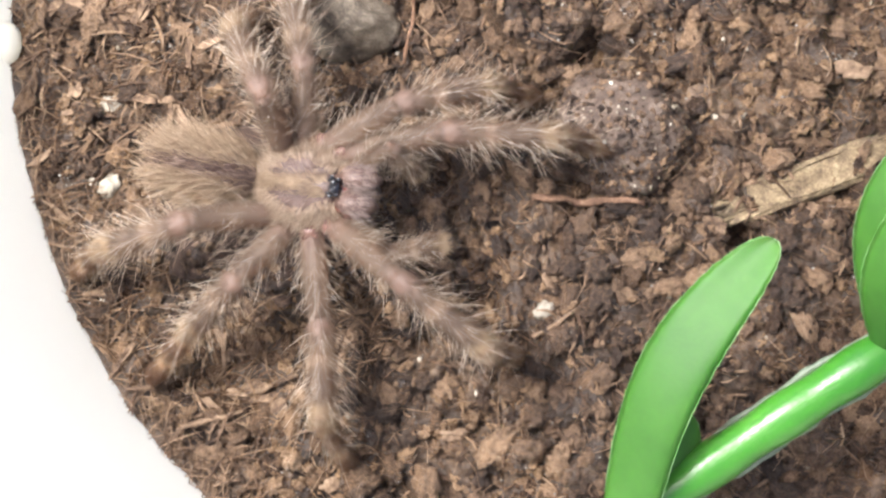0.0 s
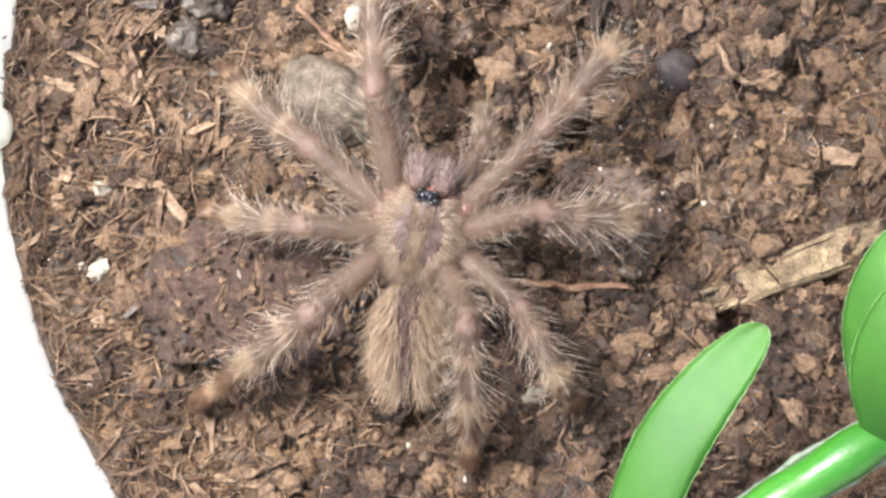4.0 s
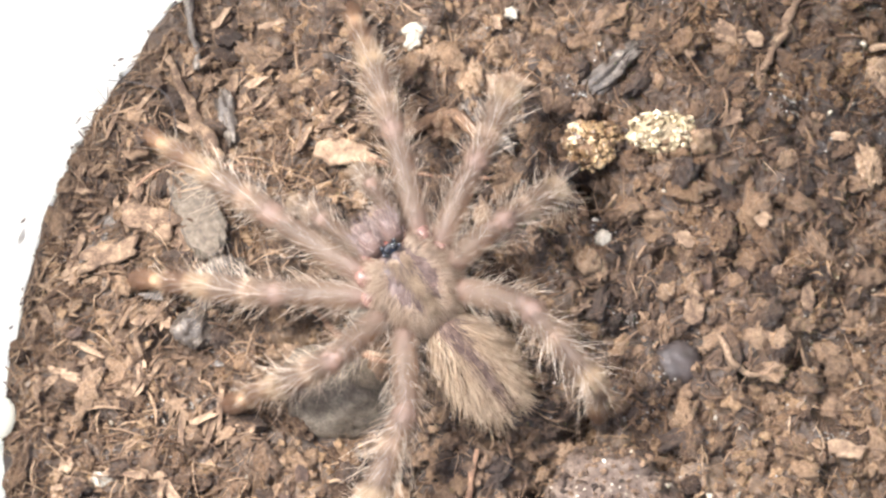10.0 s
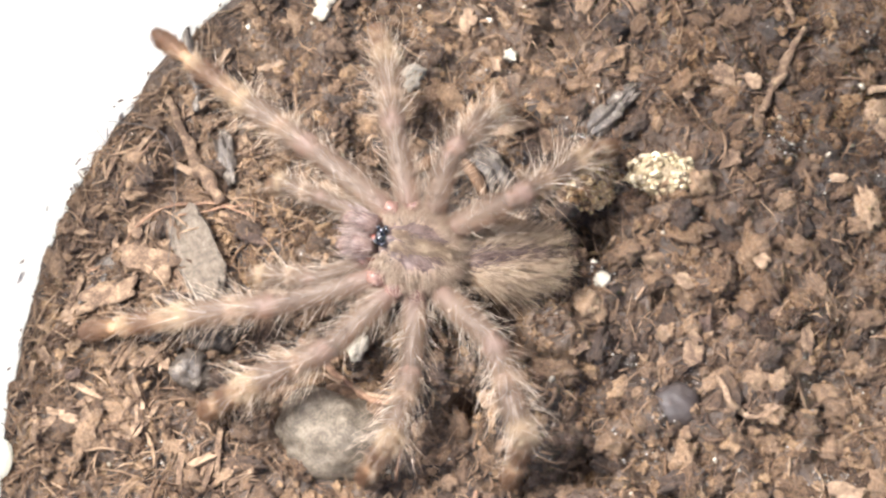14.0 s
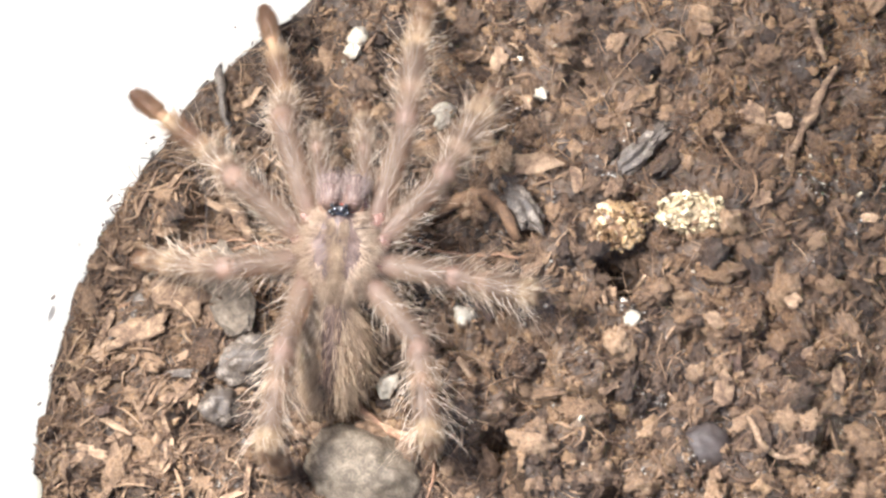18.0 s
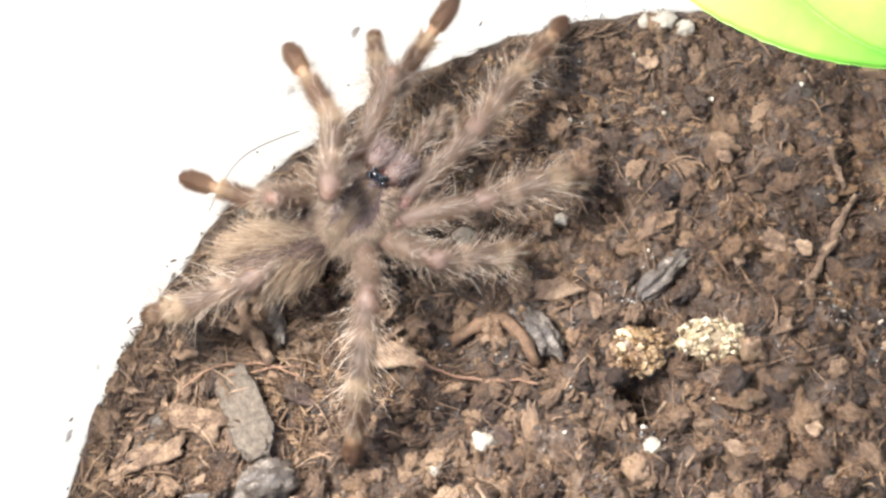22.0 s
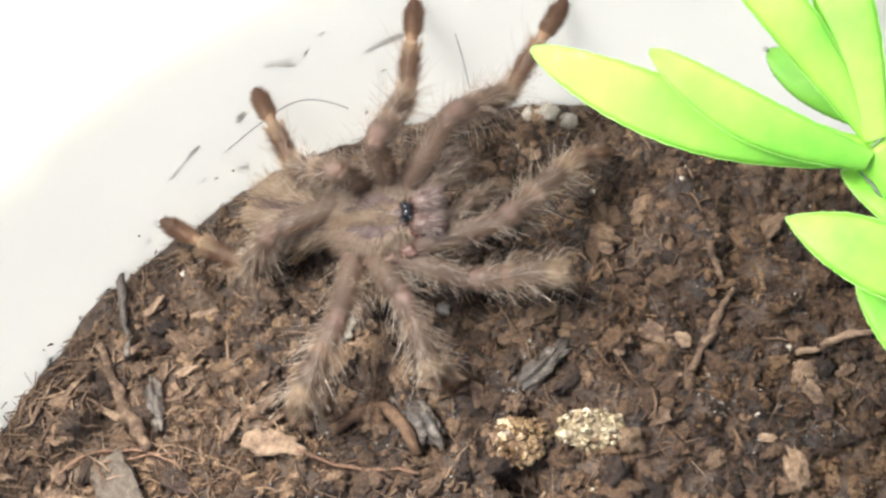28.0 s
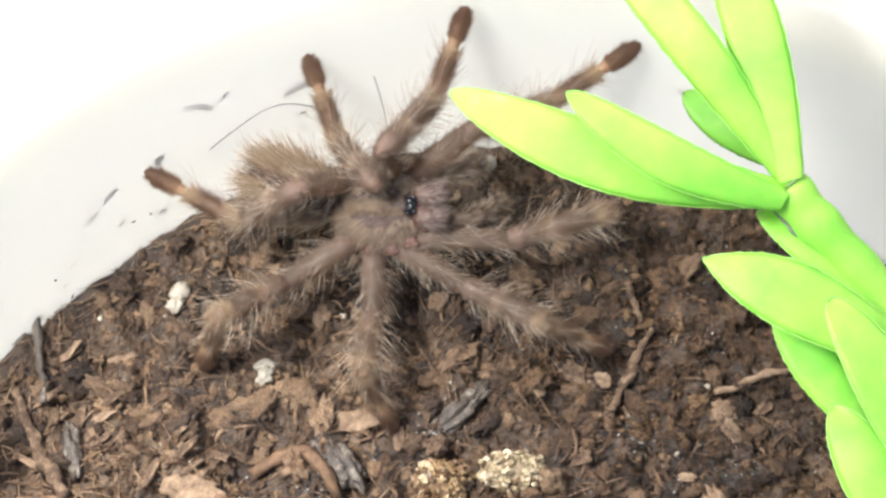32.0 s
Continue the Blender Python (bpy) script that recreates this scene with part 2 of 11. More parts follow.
SEAM = mottled("pale lime plastic seam", [(0.4, (0.28, 0.62, 0.09)), (0.65, (0.45, 0.74, 0.2))], 300, 0.45, 0.2, 0.0001)
DULLSEAM = mottled("greyish green plastic seam", [(0.42, (0.09, 0.27, 0.05)), (0.65, (0.27, 0.4, 0.2))], 300, 0.45, 0.2, 0.0001)
FLASH = mottled("clear greyish moulding flash", [(0.35, (0.07, 0.11, 0.055)), (0.65, (0.2, 0.24, 0.17))], 900, 0.3, 0.6, 0.0002)
# darker copy of the lime plastic: the inner leaf's shade is in its colour
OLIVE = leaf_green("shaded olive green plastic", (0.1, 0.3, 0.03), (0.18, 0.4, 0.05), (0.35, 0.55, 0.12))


def banded(name, stops, grain, rough=0.6):
    """Skin whose colour changes along the limb (its x)."""
    m, n, l, b = material(name, rough)
    tc = n.new("ShaderNodeTexCoord")
    sep = n.new("ShaderNodeSeparateXYZ")
    noise_t = node(n, "ShaderNodeTexNoise", Scale=1500.0, Detail=4.0, Roughness=0.7)
    add = n.new("ShaderNodeMath")
    add.operation = "MULTIPLY_ADD"
    add.inputs[1].default_value = grain
    shift = n.new("ShaderNodeMath")
    shift.operation = "SUBTRACT"
    shift.inputs[1].default_value = grain / 2
    c = ramp(n, stops)
    l.new(tc.outputs["Generated"], sep.inputs[0])
    l.new(tc.outputs["Object"], noise_t.inputs["Vector"])
    l.new(noise_t.outputs["Fac"], add.inputs[0])
    l.new(sep.outputs[0], add.inputs[2])
    l.new(add.outputs[0], shift.inputs[0])
    l.new(shift.outputs[0], c.inputs[0])
    l.new(c.outputs[0], b.inputs["Base Color"])
    bp = node(n, "ShaderNodeBump", Strength=0.6, Distance=0.0002)
    l.new(noise_t.outputs["Fac"], bp.inputs["Height"])
    l.new(bp.outputs[0], b.inputs["Normal"])
    return m


def sheer(m, colour, amount):
    """Lets light through a thin body, as hair and thin skin do."""
    n, l = m.node_tree.nodes, m.node_tree.links
    through_it = n.new("ShaderNodeBsdfTranslucent")
    through_it.inputs["Color"].default_value = (*colour, 1)
    both = n.new("ShaderNodeMixShader")
    both.inputs[0].default_value = amount
    l.new(n["Principled BSDF"].outputs[0], both.inputs[1])
    l.new(through_it.outputs[0], both.inputs[2])
    l.new(both.outputs[0], n["Material Output"].inputs["Surface"])
    return m


BROWN, PURPLE, CREAM, PINK = (0.15, 0.112, 0.08), (0.118, 0.087, 0.064), (0.34, 0.25, 0.15), (0.22, 0.145, 0.11)
FEMUR = banded("femur skin", [(0.0, PINK), (0.12, (0.17, 0.115, 0.088)), (0.5, BROWN), (0.88, PURPLE), (1.0, PINK)], 0.3)
PATELLA = banded("patella skin", [(0.0, PURPLE), (0.25, (0.19, 0.13, 0.1)), (0.7, BROWN), (1.0, (0.26, 0.18, 0.125))], 0.3)
TIBIA = banded("tibia skin", [(0.0, (0.3, 0.2, 0.14)), (0.25, PURPLE), (0.65, BROWN), (0.8, CREAM), (0.92, (0.2, 0.14, 0.09)), (1.0, (0.17, 0.115, 0.075))], 0.16)
META = banded("metatarsus skin", [(0.0, (0.2, 0.13, 0.082)), (0.12, (0.27, 0.18, 0.11)), (0.3, (0.17, 0.11, 0.07)), (0.6, (0.15, 0.1, 0.066)), (0.8, CREAM), (1.0, CREAM)], 0.16)
TARSUS = banded("tarsus skin", [(0.0, CREAM), (0.15, (0.33, 0.2, 0.11)), (0.5, (0.15, 0.085, 0.052)), (1.0, (0.09, 0.055, 0.038))], 0.25)
CARAPACE = mottled("carapace skin", [(0.34, (0.03, 0.016, 0.012)), (0.5, (0.085, 0.052, 0.04)), (0.68, (0.18, 0.12, 0.09))], 620, 0.5, 0.6, 0.0003)
FANGBASE = mottled("chelicera skin", [(0.3, (0.07, 0.03, 0.022)), (0.52, (0.1, 0.06, 0.044)), (0.7, (0.2, 0.145, 0.112))], 800, 0.5, 0.5, 0.0002)
REDSKIN = mottled("red bare skin", [(0.3, (0.11, 0.03, 0.02)), (0.55, (0.2, 0.07, 0.05)), (0.72, (0.32, 0.16, 0.12))], 1300, 0.2, 0.3, 0.0002)
ABDOMEN = mottled("abdomen skin", [(0.32, (0.04, 0.024, 0.02)), (0.5, (0.1, 0.062, 0.046)), (0.7, (0.26, 0.18, 0.12))], 600, 0.65, 0.5, 0.0003)
JOINT = mottled("pale joint skin", [(0.3, (0.11, 0.05, 0.036)), (0.55, (0.18, 0.1, 0.076)), (0.74, (0.36, 0.25, 0.2))], 1400, 0.18, 0.4, 0.0002)
KNEE = mottled("bare knee skin", [(0.3, (0.1, 0.06, 0.042)), (0.55, (0.17, 0.11, 0.078)), (0.75, (0.28, 0.195, 0.145))], 900, 0.55, 0.4, 0.0002)
EYE_M, _, _, _b = material("black eye", 0.08, 0.0, 1.0)
_b.inputs["Base Color"].default_value = (0.004, 0.004, 0.005, 1)
HAIR = sheer(per_island("pale bristle", [(0.0, (0.2, 0.148, 0.108)), (0.4, (0.38, 0.3, 0.222)), (0.8, (0.58, 0.485, 0.375)), (1.0, (0.74, 0.66, 0.54))], 0.4, spread=0.05), (0.9, 0.66, 0.42), 0.25)
GOLDHAIR = sheer(per_island("golden bristle", [(0.0, (0.13, 0.087, 0.06)), (0.55, (0.32, 0.235, 0.152)), (1.0, (0.6, 0.48, 0.335))], 0.4, spread=0.05), (0.85, 0.6, 0.34), 0.25)
STRIPE = per_island("dark back stripe hair", [(0.0, (0.045, 0.026, 0.021)), (0.7, (0.105, 0.064, 0.05)), (1.0, (0.32, 0.23, 0.17))], 0.5, spread=0.05)
FRINGE = sheer(per_island("fringe hair", [(0.0, (0.2, 0.135, 0.09)), (0.6, (0.42, 0.32, 0.225)), (1.0, (0.68, 0.57, 0.43))], 0.4, spread=0.05), (0.8, 0.55, 0.35), 0.25)
SHIELDHAIR = per_island("shield hair", [(0.0, (0.07, 0.042, 0.035)), (0.6, (0.17, 0.112, 0.088)), (1.0, (0.36, 0.26, 0.2))], 0.4, spread=0.05)
JAWHAIR = sheer(per_island("grey jaw hair", [(0.0, (0.1, 0.065, 0.055)), (0.6, (0.24, 0.175, 0.15)), (1.0, (0.56, 0.46, 0.4))], 0.4, spread=0.05), (0.7, 0.5, 0.4), 0.2)
DOWN, DARKDOWN = (0.2, 0.151, 0.107), (0.118, 0.087, 0.062)
GLOW = (0.8, 0.45, 0.2)
FEMURFUZZ = sheer(banded("plush of the femur", [(0.0, (0.27, 0.175, 0.135)), (0.2, DOWN), (0.7, DARKDOWN), (0.9, DOWN), (1.0, (0.38, 0.28, 0.21))], 0.35), GLOW, 0.2)
TIBIAFUZZ = sheer(banded("plush of the tibia", [(0.0, (0.24, 0.165, 0.125)), (0.1, DARKDOWN), (0.26, DOWN), (0.34, (0.44, 0.33, 0.225)), (0.42, DARKDOWN), (0.66, DARKDOWN), (0.74, (0.36, 0.275, 0.175)), (0.84, (0.4, 0.31, 0.2)), (0.93, (0.25, 0.18, 0.12)), (1.0, (0.2, 0.14, 0.095))], 0.1), GLOW, 0.22)
METAFUZZ = sheer(banded("plush of the metatarsus", [(0.0, (0.2, 0.14, 0.09)), (0.07, (0.19, 0.13, 0.085)), (0.15, (0.38, 0.29, 0.185)), (0.26, (0.36, 0.27, 0.17)), (0.34, (0.13, 0.085, 0.058)), (0.64, (0.115, 0.075, 0.05)), (0.78, (0.4, 0.3, 0.19)), (1.0, (0.45, 0.34, 0.21))], 0.08), GLOW, 0.32)
TARSUSFUZZ = sheer(banded("plush of the foot", [(0.0, (0.28, 0.19, 0.11)), (0.14, (0.17, 0.105, 0.062)), (0.8, (0.12, 0.074, 0.048)), (1.0, (0.07, 0.046, 0.034))], 0.3), GLOW, 0.3)
for _m in (FEMUR, PATELLA, TIBIA, META, TARSUS, KNEE):
    sheer(_m, (0.84, 0.5, 0.24), 0.31)
# grit of the two mineral lumps, grain by grain
AMBERGRAIN = per_island("amber grain", [(0.0, (0.03, 0.018, 0.011)), (0.4, (0.15, 0.088, 0.04)), (0.8, (0.31, 0.21, 0.105)), (1.0, (0.52, 0.42, 0.27))], 0.3, 1800.0, 0.3)
YELLOWGRAIN = per_island("pale yellow grain", [(0.0, (0.08, 0.055, 0.03)), (0.35, (0.24, 0.18, 0.1)), (0.75, (0.41, 0.335, 0.2)), (1.0, (0.58, 0.51, 0.36))], 0.35, 1800.0, 0.3)


# ---- building helpers ----
def mesh(name, verts, faces, mat, smooth=True):
    me = bpy.data.meshes.new(name)
    me.from_pydata([tuple(v) for v in verts], [], [tuple(f) for f in faces])
    me.materials.append(mat)
    if smooth:
        me.polygons.foreach_set("use_smooth", [True] * len(me.polygons))
    me.update()
    return me


def part(name, data, parent, label="", place=None):
    ob = new(name, data)
    ob.parent = parent
    if place is not None:
        ob.matrix_basis = place
    return tagged(ob, label)


def tube(points, radii, sides=8, flat=1.0, cap=True):
    """A round body along points, as vertices and faces."""
    pts = [Vector(p) for p in points]
    verts, faces = [], []
    side = None
    for i, p in enumerate(pts):
        ahead = (pts[min(i + 1, len(pts) - 1)] - pts[max(i - 1, 0)]).normalized()
        if side is None:
            side = ahead.orthogonal().normalized()
        side = (side - ahead * side.dot(ahead)).normalized()
        up = ahead.cross(side)
        for k in range(sides):
            a = 2 * math.pi * k / sides
            verts.append(p + float(radii[i]) * (math.cos(a) * side + flat * math.sin(a) * up))
    for i in range(len(pts) - 1):
        for k in range(sides):
            a, b = i * sides + k, i * sides + (k + 1) % sides
            faces.append((a, b, b + sides, a + sides))
    if cap:
        faces.append(tuple(range(sides - 1, -1, -1)))
        faces.append(tuple(range((len(pts) - 1) * sides, len(pts) * sides)))
    return verts, faces


def ball(subdivisions=3):
    bm = bmesh.new()
    bmesh.ops.create_icosphere(bm, subdivisions=subdivisions, radius=1.0)
    v, f = [x.co.copy() for x in bm.verts], [tuple(q.index for q in p.verts) for p in bm.faces]
    bm.free()
    return v, f


BALLS = {n: ball(n) for n in (1, 2, 3, 4)}


def lump(size, rough=0.25, grain=2.2, seed=0, sub=3):
    """A stone or clod with an uneven, knobbly outline."""
    v, f = BALLS[sub]
    out = []
    for p in v:
        q = p * grain + Vector((seed * 7.3, seed * 3.1, 0))
        k = 1 + rough * (noise.noise(q) + 0.55 * noise.noise(q * 2.7) + 0.4 * noise.noise(q * 6.1) + 0.25 * noise.noise(q * 13.0))
        out.append((p.x * k * size[0], p.y * k * size[1], p.z * k * size[2]))
    return out, f


class Heap:
    """Many loose pieces gathered into one mesh."""

    def __init__(self):
        self.v, self.f, self.n = [], [], 0

    def add(self, verts, faces, m=None):
        a = np.array([tuple(v) for v in verts], dtype=float)
        if m is not None:
            mm = np.array(m)
            a = a @ mm[:3, :3].T + mm[:3, 3]
        self.v.append(a)
        self.f.extend([tuple(i + self.n for i in f) for f in faces])
        self.n += len(a)

    def mesh(self, name, mat, smooth=True):
        return mesh(name, np.concatenate(self.v), self.f, mat, smooth)


# ---- the tub, the table and the soil ----
RAD, FLARE, RIM = 0.0549, 0.16, 0.024
FLOOR_Z = -0.030


def lathe(profile, steps=160):
    verts, faces = [], []
    for r, z in profile:
        for k in range(steps):
            a = 2 * math.pi * k / steps
            verts.append((r * math.cos(a), r * math.sin(a), z))
    for i in range(len(profile) - 1):
        for k in range(steps):
            a, b = i * steps + k, i * steps + (k + 1) % steps
            faces.append((a, b, b + steps, a + steps))
    return verts, faces


tub = new("plastic_tub")
tagged(tub, "round white plastic tub with sloping wall, half filled with soil", "tub")
inner = [(RAD + FLARE * z, z) for z in np.linspace(FLOOR_Z + 0.0015, RIM, 14)]
outer = [(RAD + FLARE * z + 0.0016, z) for z in np.linspace(RIM, FLOOR_Z, 14)]
lip = RAD + FLARE * RIM
v, f = lathe(inner + [(lip + 0.0005, RIM + 0.0005), (lip + 0.0012, RIM + 0.0004)] + outer)
part("wall", mesh("wall", v, f, TUB), tub)
v, f = lathe([(0.0001, FLOOR_Z), (RAD + FLARE * FLOOR_Z + 0.0008, FLOOR_Z), (RAD + FLARE * FLOOR_Z + 0.0008, FLOOR_Z + 0.0014), (0.0001, FLOOR_Z + 0.0014)])
part("base", mesh("base", v, f, TUB), tub)
v, f = lathe([(lip + 0.0012, RIM - 0.0025), (lip + 0.0046, RIM - 0.0022), (lip + 0.005, RIM - 0.0012), (lip + 0.0044, RIM - 0.0004), (lip + 0.0012, RIM - 0.0002)])
part("rim", mesh("rim", v, f, TUB), tub, "turned-over rolled white rim")

v, f = [(-0.2, -0.2, FLOOR_Z - 0.0005), (0.2, -0.2, FLOOR_Z - 0.0005), (0.2, 0.2, FLOOR_Z - 0.0005), (-0.2, 0.2, FLOOR_Z - 0.0005)], [(0, 1, 2, 3)]
v += [(x, y, FLOOR_Z - 0.022) for x, y, z in v]
f += [(7, 6, 5, 4), (0, 4, 5, 1), (1, 5, 6, 2), (2, 6, 7, 3), (3, 7, 4, 0)]
tagged(new("table_top", mesh("table_top", v, f, TABLE, False)), "plain white table top under the tub", "table", kind="structure")


# mounds and hollows of the soil: x, y, radius, height
MOUNDS = [
    (-0.0320, -0.0156, 0.0093, 0.0014),
    (-0.0191, 0.0055, 0.0045, 0.0032),
    (-0.0109, 0.0006, 0.0049, 0.0034),
    (-0.0124, 0.0137, 0.0033, 0.0026),
    (-0.0459, 0.0235, 0.0038, 0.0024),
    (-0.0096, 0.0087, 0.0028, 0.002),
    (0.0083, 0.0037, 0.0027, 0.002),
    (-0.0141, -0.0079, 0.0046, 0.002),
    (-0.0057, 0.0180, 0.0021, -0.005),
    (-0.0112, -0.0095, 0.0018, -0.003),
    (0.0054, -0.0177, 0.0016, -0.0025),
    (-0.0214, -0.0266, 0.0025, -0.002),
    (-0.0110, -0.0093, 0.0018, -0.0025),
    (-0.0063, -0.0028, 0.0021, -0.002),
    (-0.0162, 0.0028, 0.0016, -0.0025),
    (-0.0084, 0.0353, 0.0025, -0.0025),
    (-0.0111, 0.0324, 0.0030, -0.0015),
    (-0.0342, 0.0401, 0.0021, -0.0015),
    (0.0003, 0.0116, 0.0012, -0.002),
    (0.0101, 0.0020, 0.0011, -0.002),
    (-0.0205, -0.0069, 0.0019, -0.002),
]


def soil_z(x, y):
    """Height of the soil, in metres."""
    p = Vector((x, y, 0))
    h = 0.0012 * noise.noise(p * 65) + 0.0013 * noise.noise(p * 150 + Vector((3, 1, 0)))
    c = noise.noise(p * 330 + Vector((9, 4, 2)))
    d = noise.noise(p * 760 + Vector((1, 8, 5)))
    h += 0.0015 * (abs(c) ** 0.7 * (1 if c > 0 else -1)) + 0.0008 * (0.25 - abs(d)) + 0.0005 * (0.2 - abs(noise.noise(p * 1700)))
    for mx, my, mr, mh in MOUNDS:
        q = math.hypot(x - mx, y - my) / (mr * (1 + 0.35 * noise.noise(p * 210 + Vector((mx * 500, 0, 3)))))
        if q < 1.3:
            h += mh * (1 / (1 + math.exp((q - 0.85) * 14)))
    edge = min(1.0, max(0.0, (math.hypot(x, y) - 0.0505) / 0.0045))
    bank = 0.0004 + 0.0007 * noise.noise((x * 90, y * 90, 7)) + 0.0005 * noise.noise((x * 500, y * 500, 2))
    return (h - 0.0008) * (1 - 0.75 * edge) + bank * edge


N = 500
xs = np.linspace(-RAD - 0.001, RAD + 0.001, N)
verts, index, faces = [], {}, []
for i in range(N):
    for j in range(N):
        x, y = xs[i], xs[j]
        r = math.hypot(x, y)
        if r < RAD + 0.0006:
            k = min(1.0, (RAD + 0.0003) / max(r, 1e-6))
            index[i, j] = len(verts)
            verts.append((x * k, y * k, soil_z(x, y)))
for (i, j), a in index.items():
    q = [index.get(c) for c in ((i + 1, j), (i + 1, j + 1), (i, j + 1))]
    if None not in q:
        faces.append((a, *q))
soil = tagged(new("soil", mesh("soil", verts, faces, SOIL)), "moist brown coconut-fibre soil with crumbs and shreds", "soil", kind="structure")

# crumbs, shreds and grit strewn over the soil
rng = random.Random(11)


def strew(r_most=RAD - 0.0008):
    a, r = rng.uniform(0, 2 * math.pi), r_most * math.sqrt(rng.random())
    return r * math.cos(a), r * math.sin(a)


crumb_kinds = [lump((1, 1, 1), 1.0, 1.3, s, 2) for s in range(16)]
heap = Heap()
for n in range(15000):
    x, y = strew()
    s = 0.00013 + 0.00042 * rng.random() ** 2.6
    m = pose(x, y, soil_z(x, y) - s * 0.1, rng.gauss(0, 35), rng.gauss(0, 35), rng.uniform(0, 360)) @ Matrix.Diagonal((s * rng.uniform(0.8, 2.3), s * rng.uniform(0.7, 1.3), s * rng.uniform(0.6, 1.2), 1))
    heap.add(*crumb_kinds[n % 16], m)
tagged(new("soil_crumbs", heap.mesh("soil_crumbs", CRUMB, False)), "loose brown crumbs of coconut coir on the soil", "soil crumbs", kind="stuff")

clod_kinds = [lump((1, 1, 1), 0.6, 2.6, s + 40, 3) for s in range(14)]
clump_meshes = [mesh("soil_clump", [Vector(p) * 0.001 for p in v], f, LOOSECLUMP) for v, f in clod_kinds]
heap, single = Heap(), 0
for n in range(2900):
    x, y = strew(RAD - 0.0004)
    s = 0.0004 + 0.0008 * rng.random() ** 2.4
    m = pose(x, y, soil_z(x, y) + s * 0.05, rng.gauss(0, 28), rng.gauss(0, 28), rng.uniform(0, 360)) @ Matrix.Diagonal((s * rng.uniform(0.9, 1.9), s * rng.uniform(0.7, 1.1), s * rng.uniform(0.55, 1.0), 1))
    if s > 0.0006 and x < 0.02 and y > -0.03 and single < 290:
        single += 1
        piece = new("soil_clump", clump_meshes[n % 14])
        piece.parent = soil
        piece.matrix_basis = m @ Matrix.Diagonal((1000, 1000, 1000, 1))
        continue
    heap.add(*clod_kinds[n % 14], m)
tagged(new("soil_clumps", heap.mesh("soil_clumps", CLUMP)), "matted clumps of moist brown soil", "soil clumps", kind="stuff")

heap = Heap()
for n in range(9500):
    x, y = strew()
    long = rng.random() < 0.55
    length, w = 0.0005 + (0.0030 if long else 0.0012) * rng.random() ** 1.6, (rng.uniform(0.000025, 0.00006) if long else rng.uniform(0.00004, 0.00017))
    bend = rng.uniform(-0.5, 0.5) * length
    pts = [(-length, 0, -0.0002), (-length * 0.45, bend * 0.5, w), (0, bend * 0.9, w * 2), (length * 0.45, bend, w), (length, bend * 0.3, -0.0002)]
    v, f = tube(pts, [w * 0.5, w * rng.uniform(0.7, 1.2), w, w * rng.uniform(0.7, 1.2), w * 0.4], 5, 0.6)
    m = pose(x, y, soil_z(x, y) + 0.0002, rng.gauss(0, 14), rng.gauss(0, 14), rng.uniform(0, 360))
    if length > 0.0018 and x < 0.02 and y > -0.03 and single < 540:
        single += 1
        piece = new("coir_shred", mesh("coir_shred", v, f, LOOSESHRED))
        piece.parent = soil
        piece.matrix_basis = m
        continue
    heap.add(v, f, m)
for n in range(1500):
    a, r = rng.uniform(2.5, 4.0), RAD - 0.0006 - 0.02 * rng.random() ** 1.3
    x, y = r * math.cos(a), r * math.sin(a)
    length, w = rng.uniform(0.0005, 0.0024), rng.uniform(0.00003, 0.00013)
    v, f = tube([(-length, 0, -0.0001), (-length * 0.3, length * 0.1, w * 2), (length * 0.4, length * 0.05, w * 2), (length, -length * 0.1, 0)], [w * 0.5, w, w * 1.1, w * 0.4], 5, 0.55)
    heap.add(v, f, pose(x, y, soil_z(x, y) + 0.0005, rng.gauss(0, 14), rng.gauss(0, 12), rng.gauss(30, 50)))
for n in range(900):
    a = rng.uniform(0, 2 * math.pi)
    r = RAD - 0.0002 - 0.0022 * rng.random() ** 1.5
    x, y = r * math.cos(a), r * math.sin(a)
    length, w = rng.uniform(0.0006, 0.0024), rng.uniform(0.00004, 0.0001)
    v, f = tube([(-length, 0, 0), (0, length * 0.15, w * 2), (length, 0, 0)], [w * 0.5, w, w * 0.4], 5, 0.6)
    heap.add(v, f, pose(x, y, soil_z(x, y) + 0.0005, rng.gauss(0, 14), rng.gauss(0, 10), math.degrees(a) + 90 + rng.gauss(0, 38)))
tagged(new("coir_shreds", heap.mesh("coir_shreds", SHRED)), "thin reddish-brown coir shreds lying on the soil", "coir shreds", kind="stuff")

heap = Heap()
# places where the wet mineral grit lies thick
GLINTS = [(-0.0181, 0.024), (-0.0164, 0.0222), (-0.0126, 0.0173), (-0.019, 0.0138), (-0.0225, 0.0114), (-0.0062, 0.0257), (-0.0049, 0.0134), (-0.0116, 0.0482), (0.0127, -0.0043), (-0.0035, 0.007), (-0.001, 0.0002),
          (0.0114, 0.025), (-0.0045, -0.0002), (-0.0421, -0.0014), (-0.0113, -0.0363), (-0.0501, -0.0119), (-0.0397, 0.0006), (-0.0377, 0.0091), (-0.0064, 0.0267), (0.0004, 0.0046), (0.0123, 0.005), (-0.0121, 0.0408), (0.019, 0.033), (0.0201, 0.0239)]
for n in range(4200):
    if n < 2600:
        x, y = strew()
    else:
        gx, gy = GLINTS[n % len(GLINTS)]
        x, y = gx + rng.gauss(0, 0.0009), gy + rng.gauss(0, 0.0009)
    s = rng.uniform(0.00003, 0.00011)
    heap.add(*BALLS[1], pose(x, y, soil_z(x, y) + s * rng.uniform(1, 4), rng.uniform(0, 360), 0, 0) @ Matrix.Diagonal((s * 1.4, s, s, 1)))
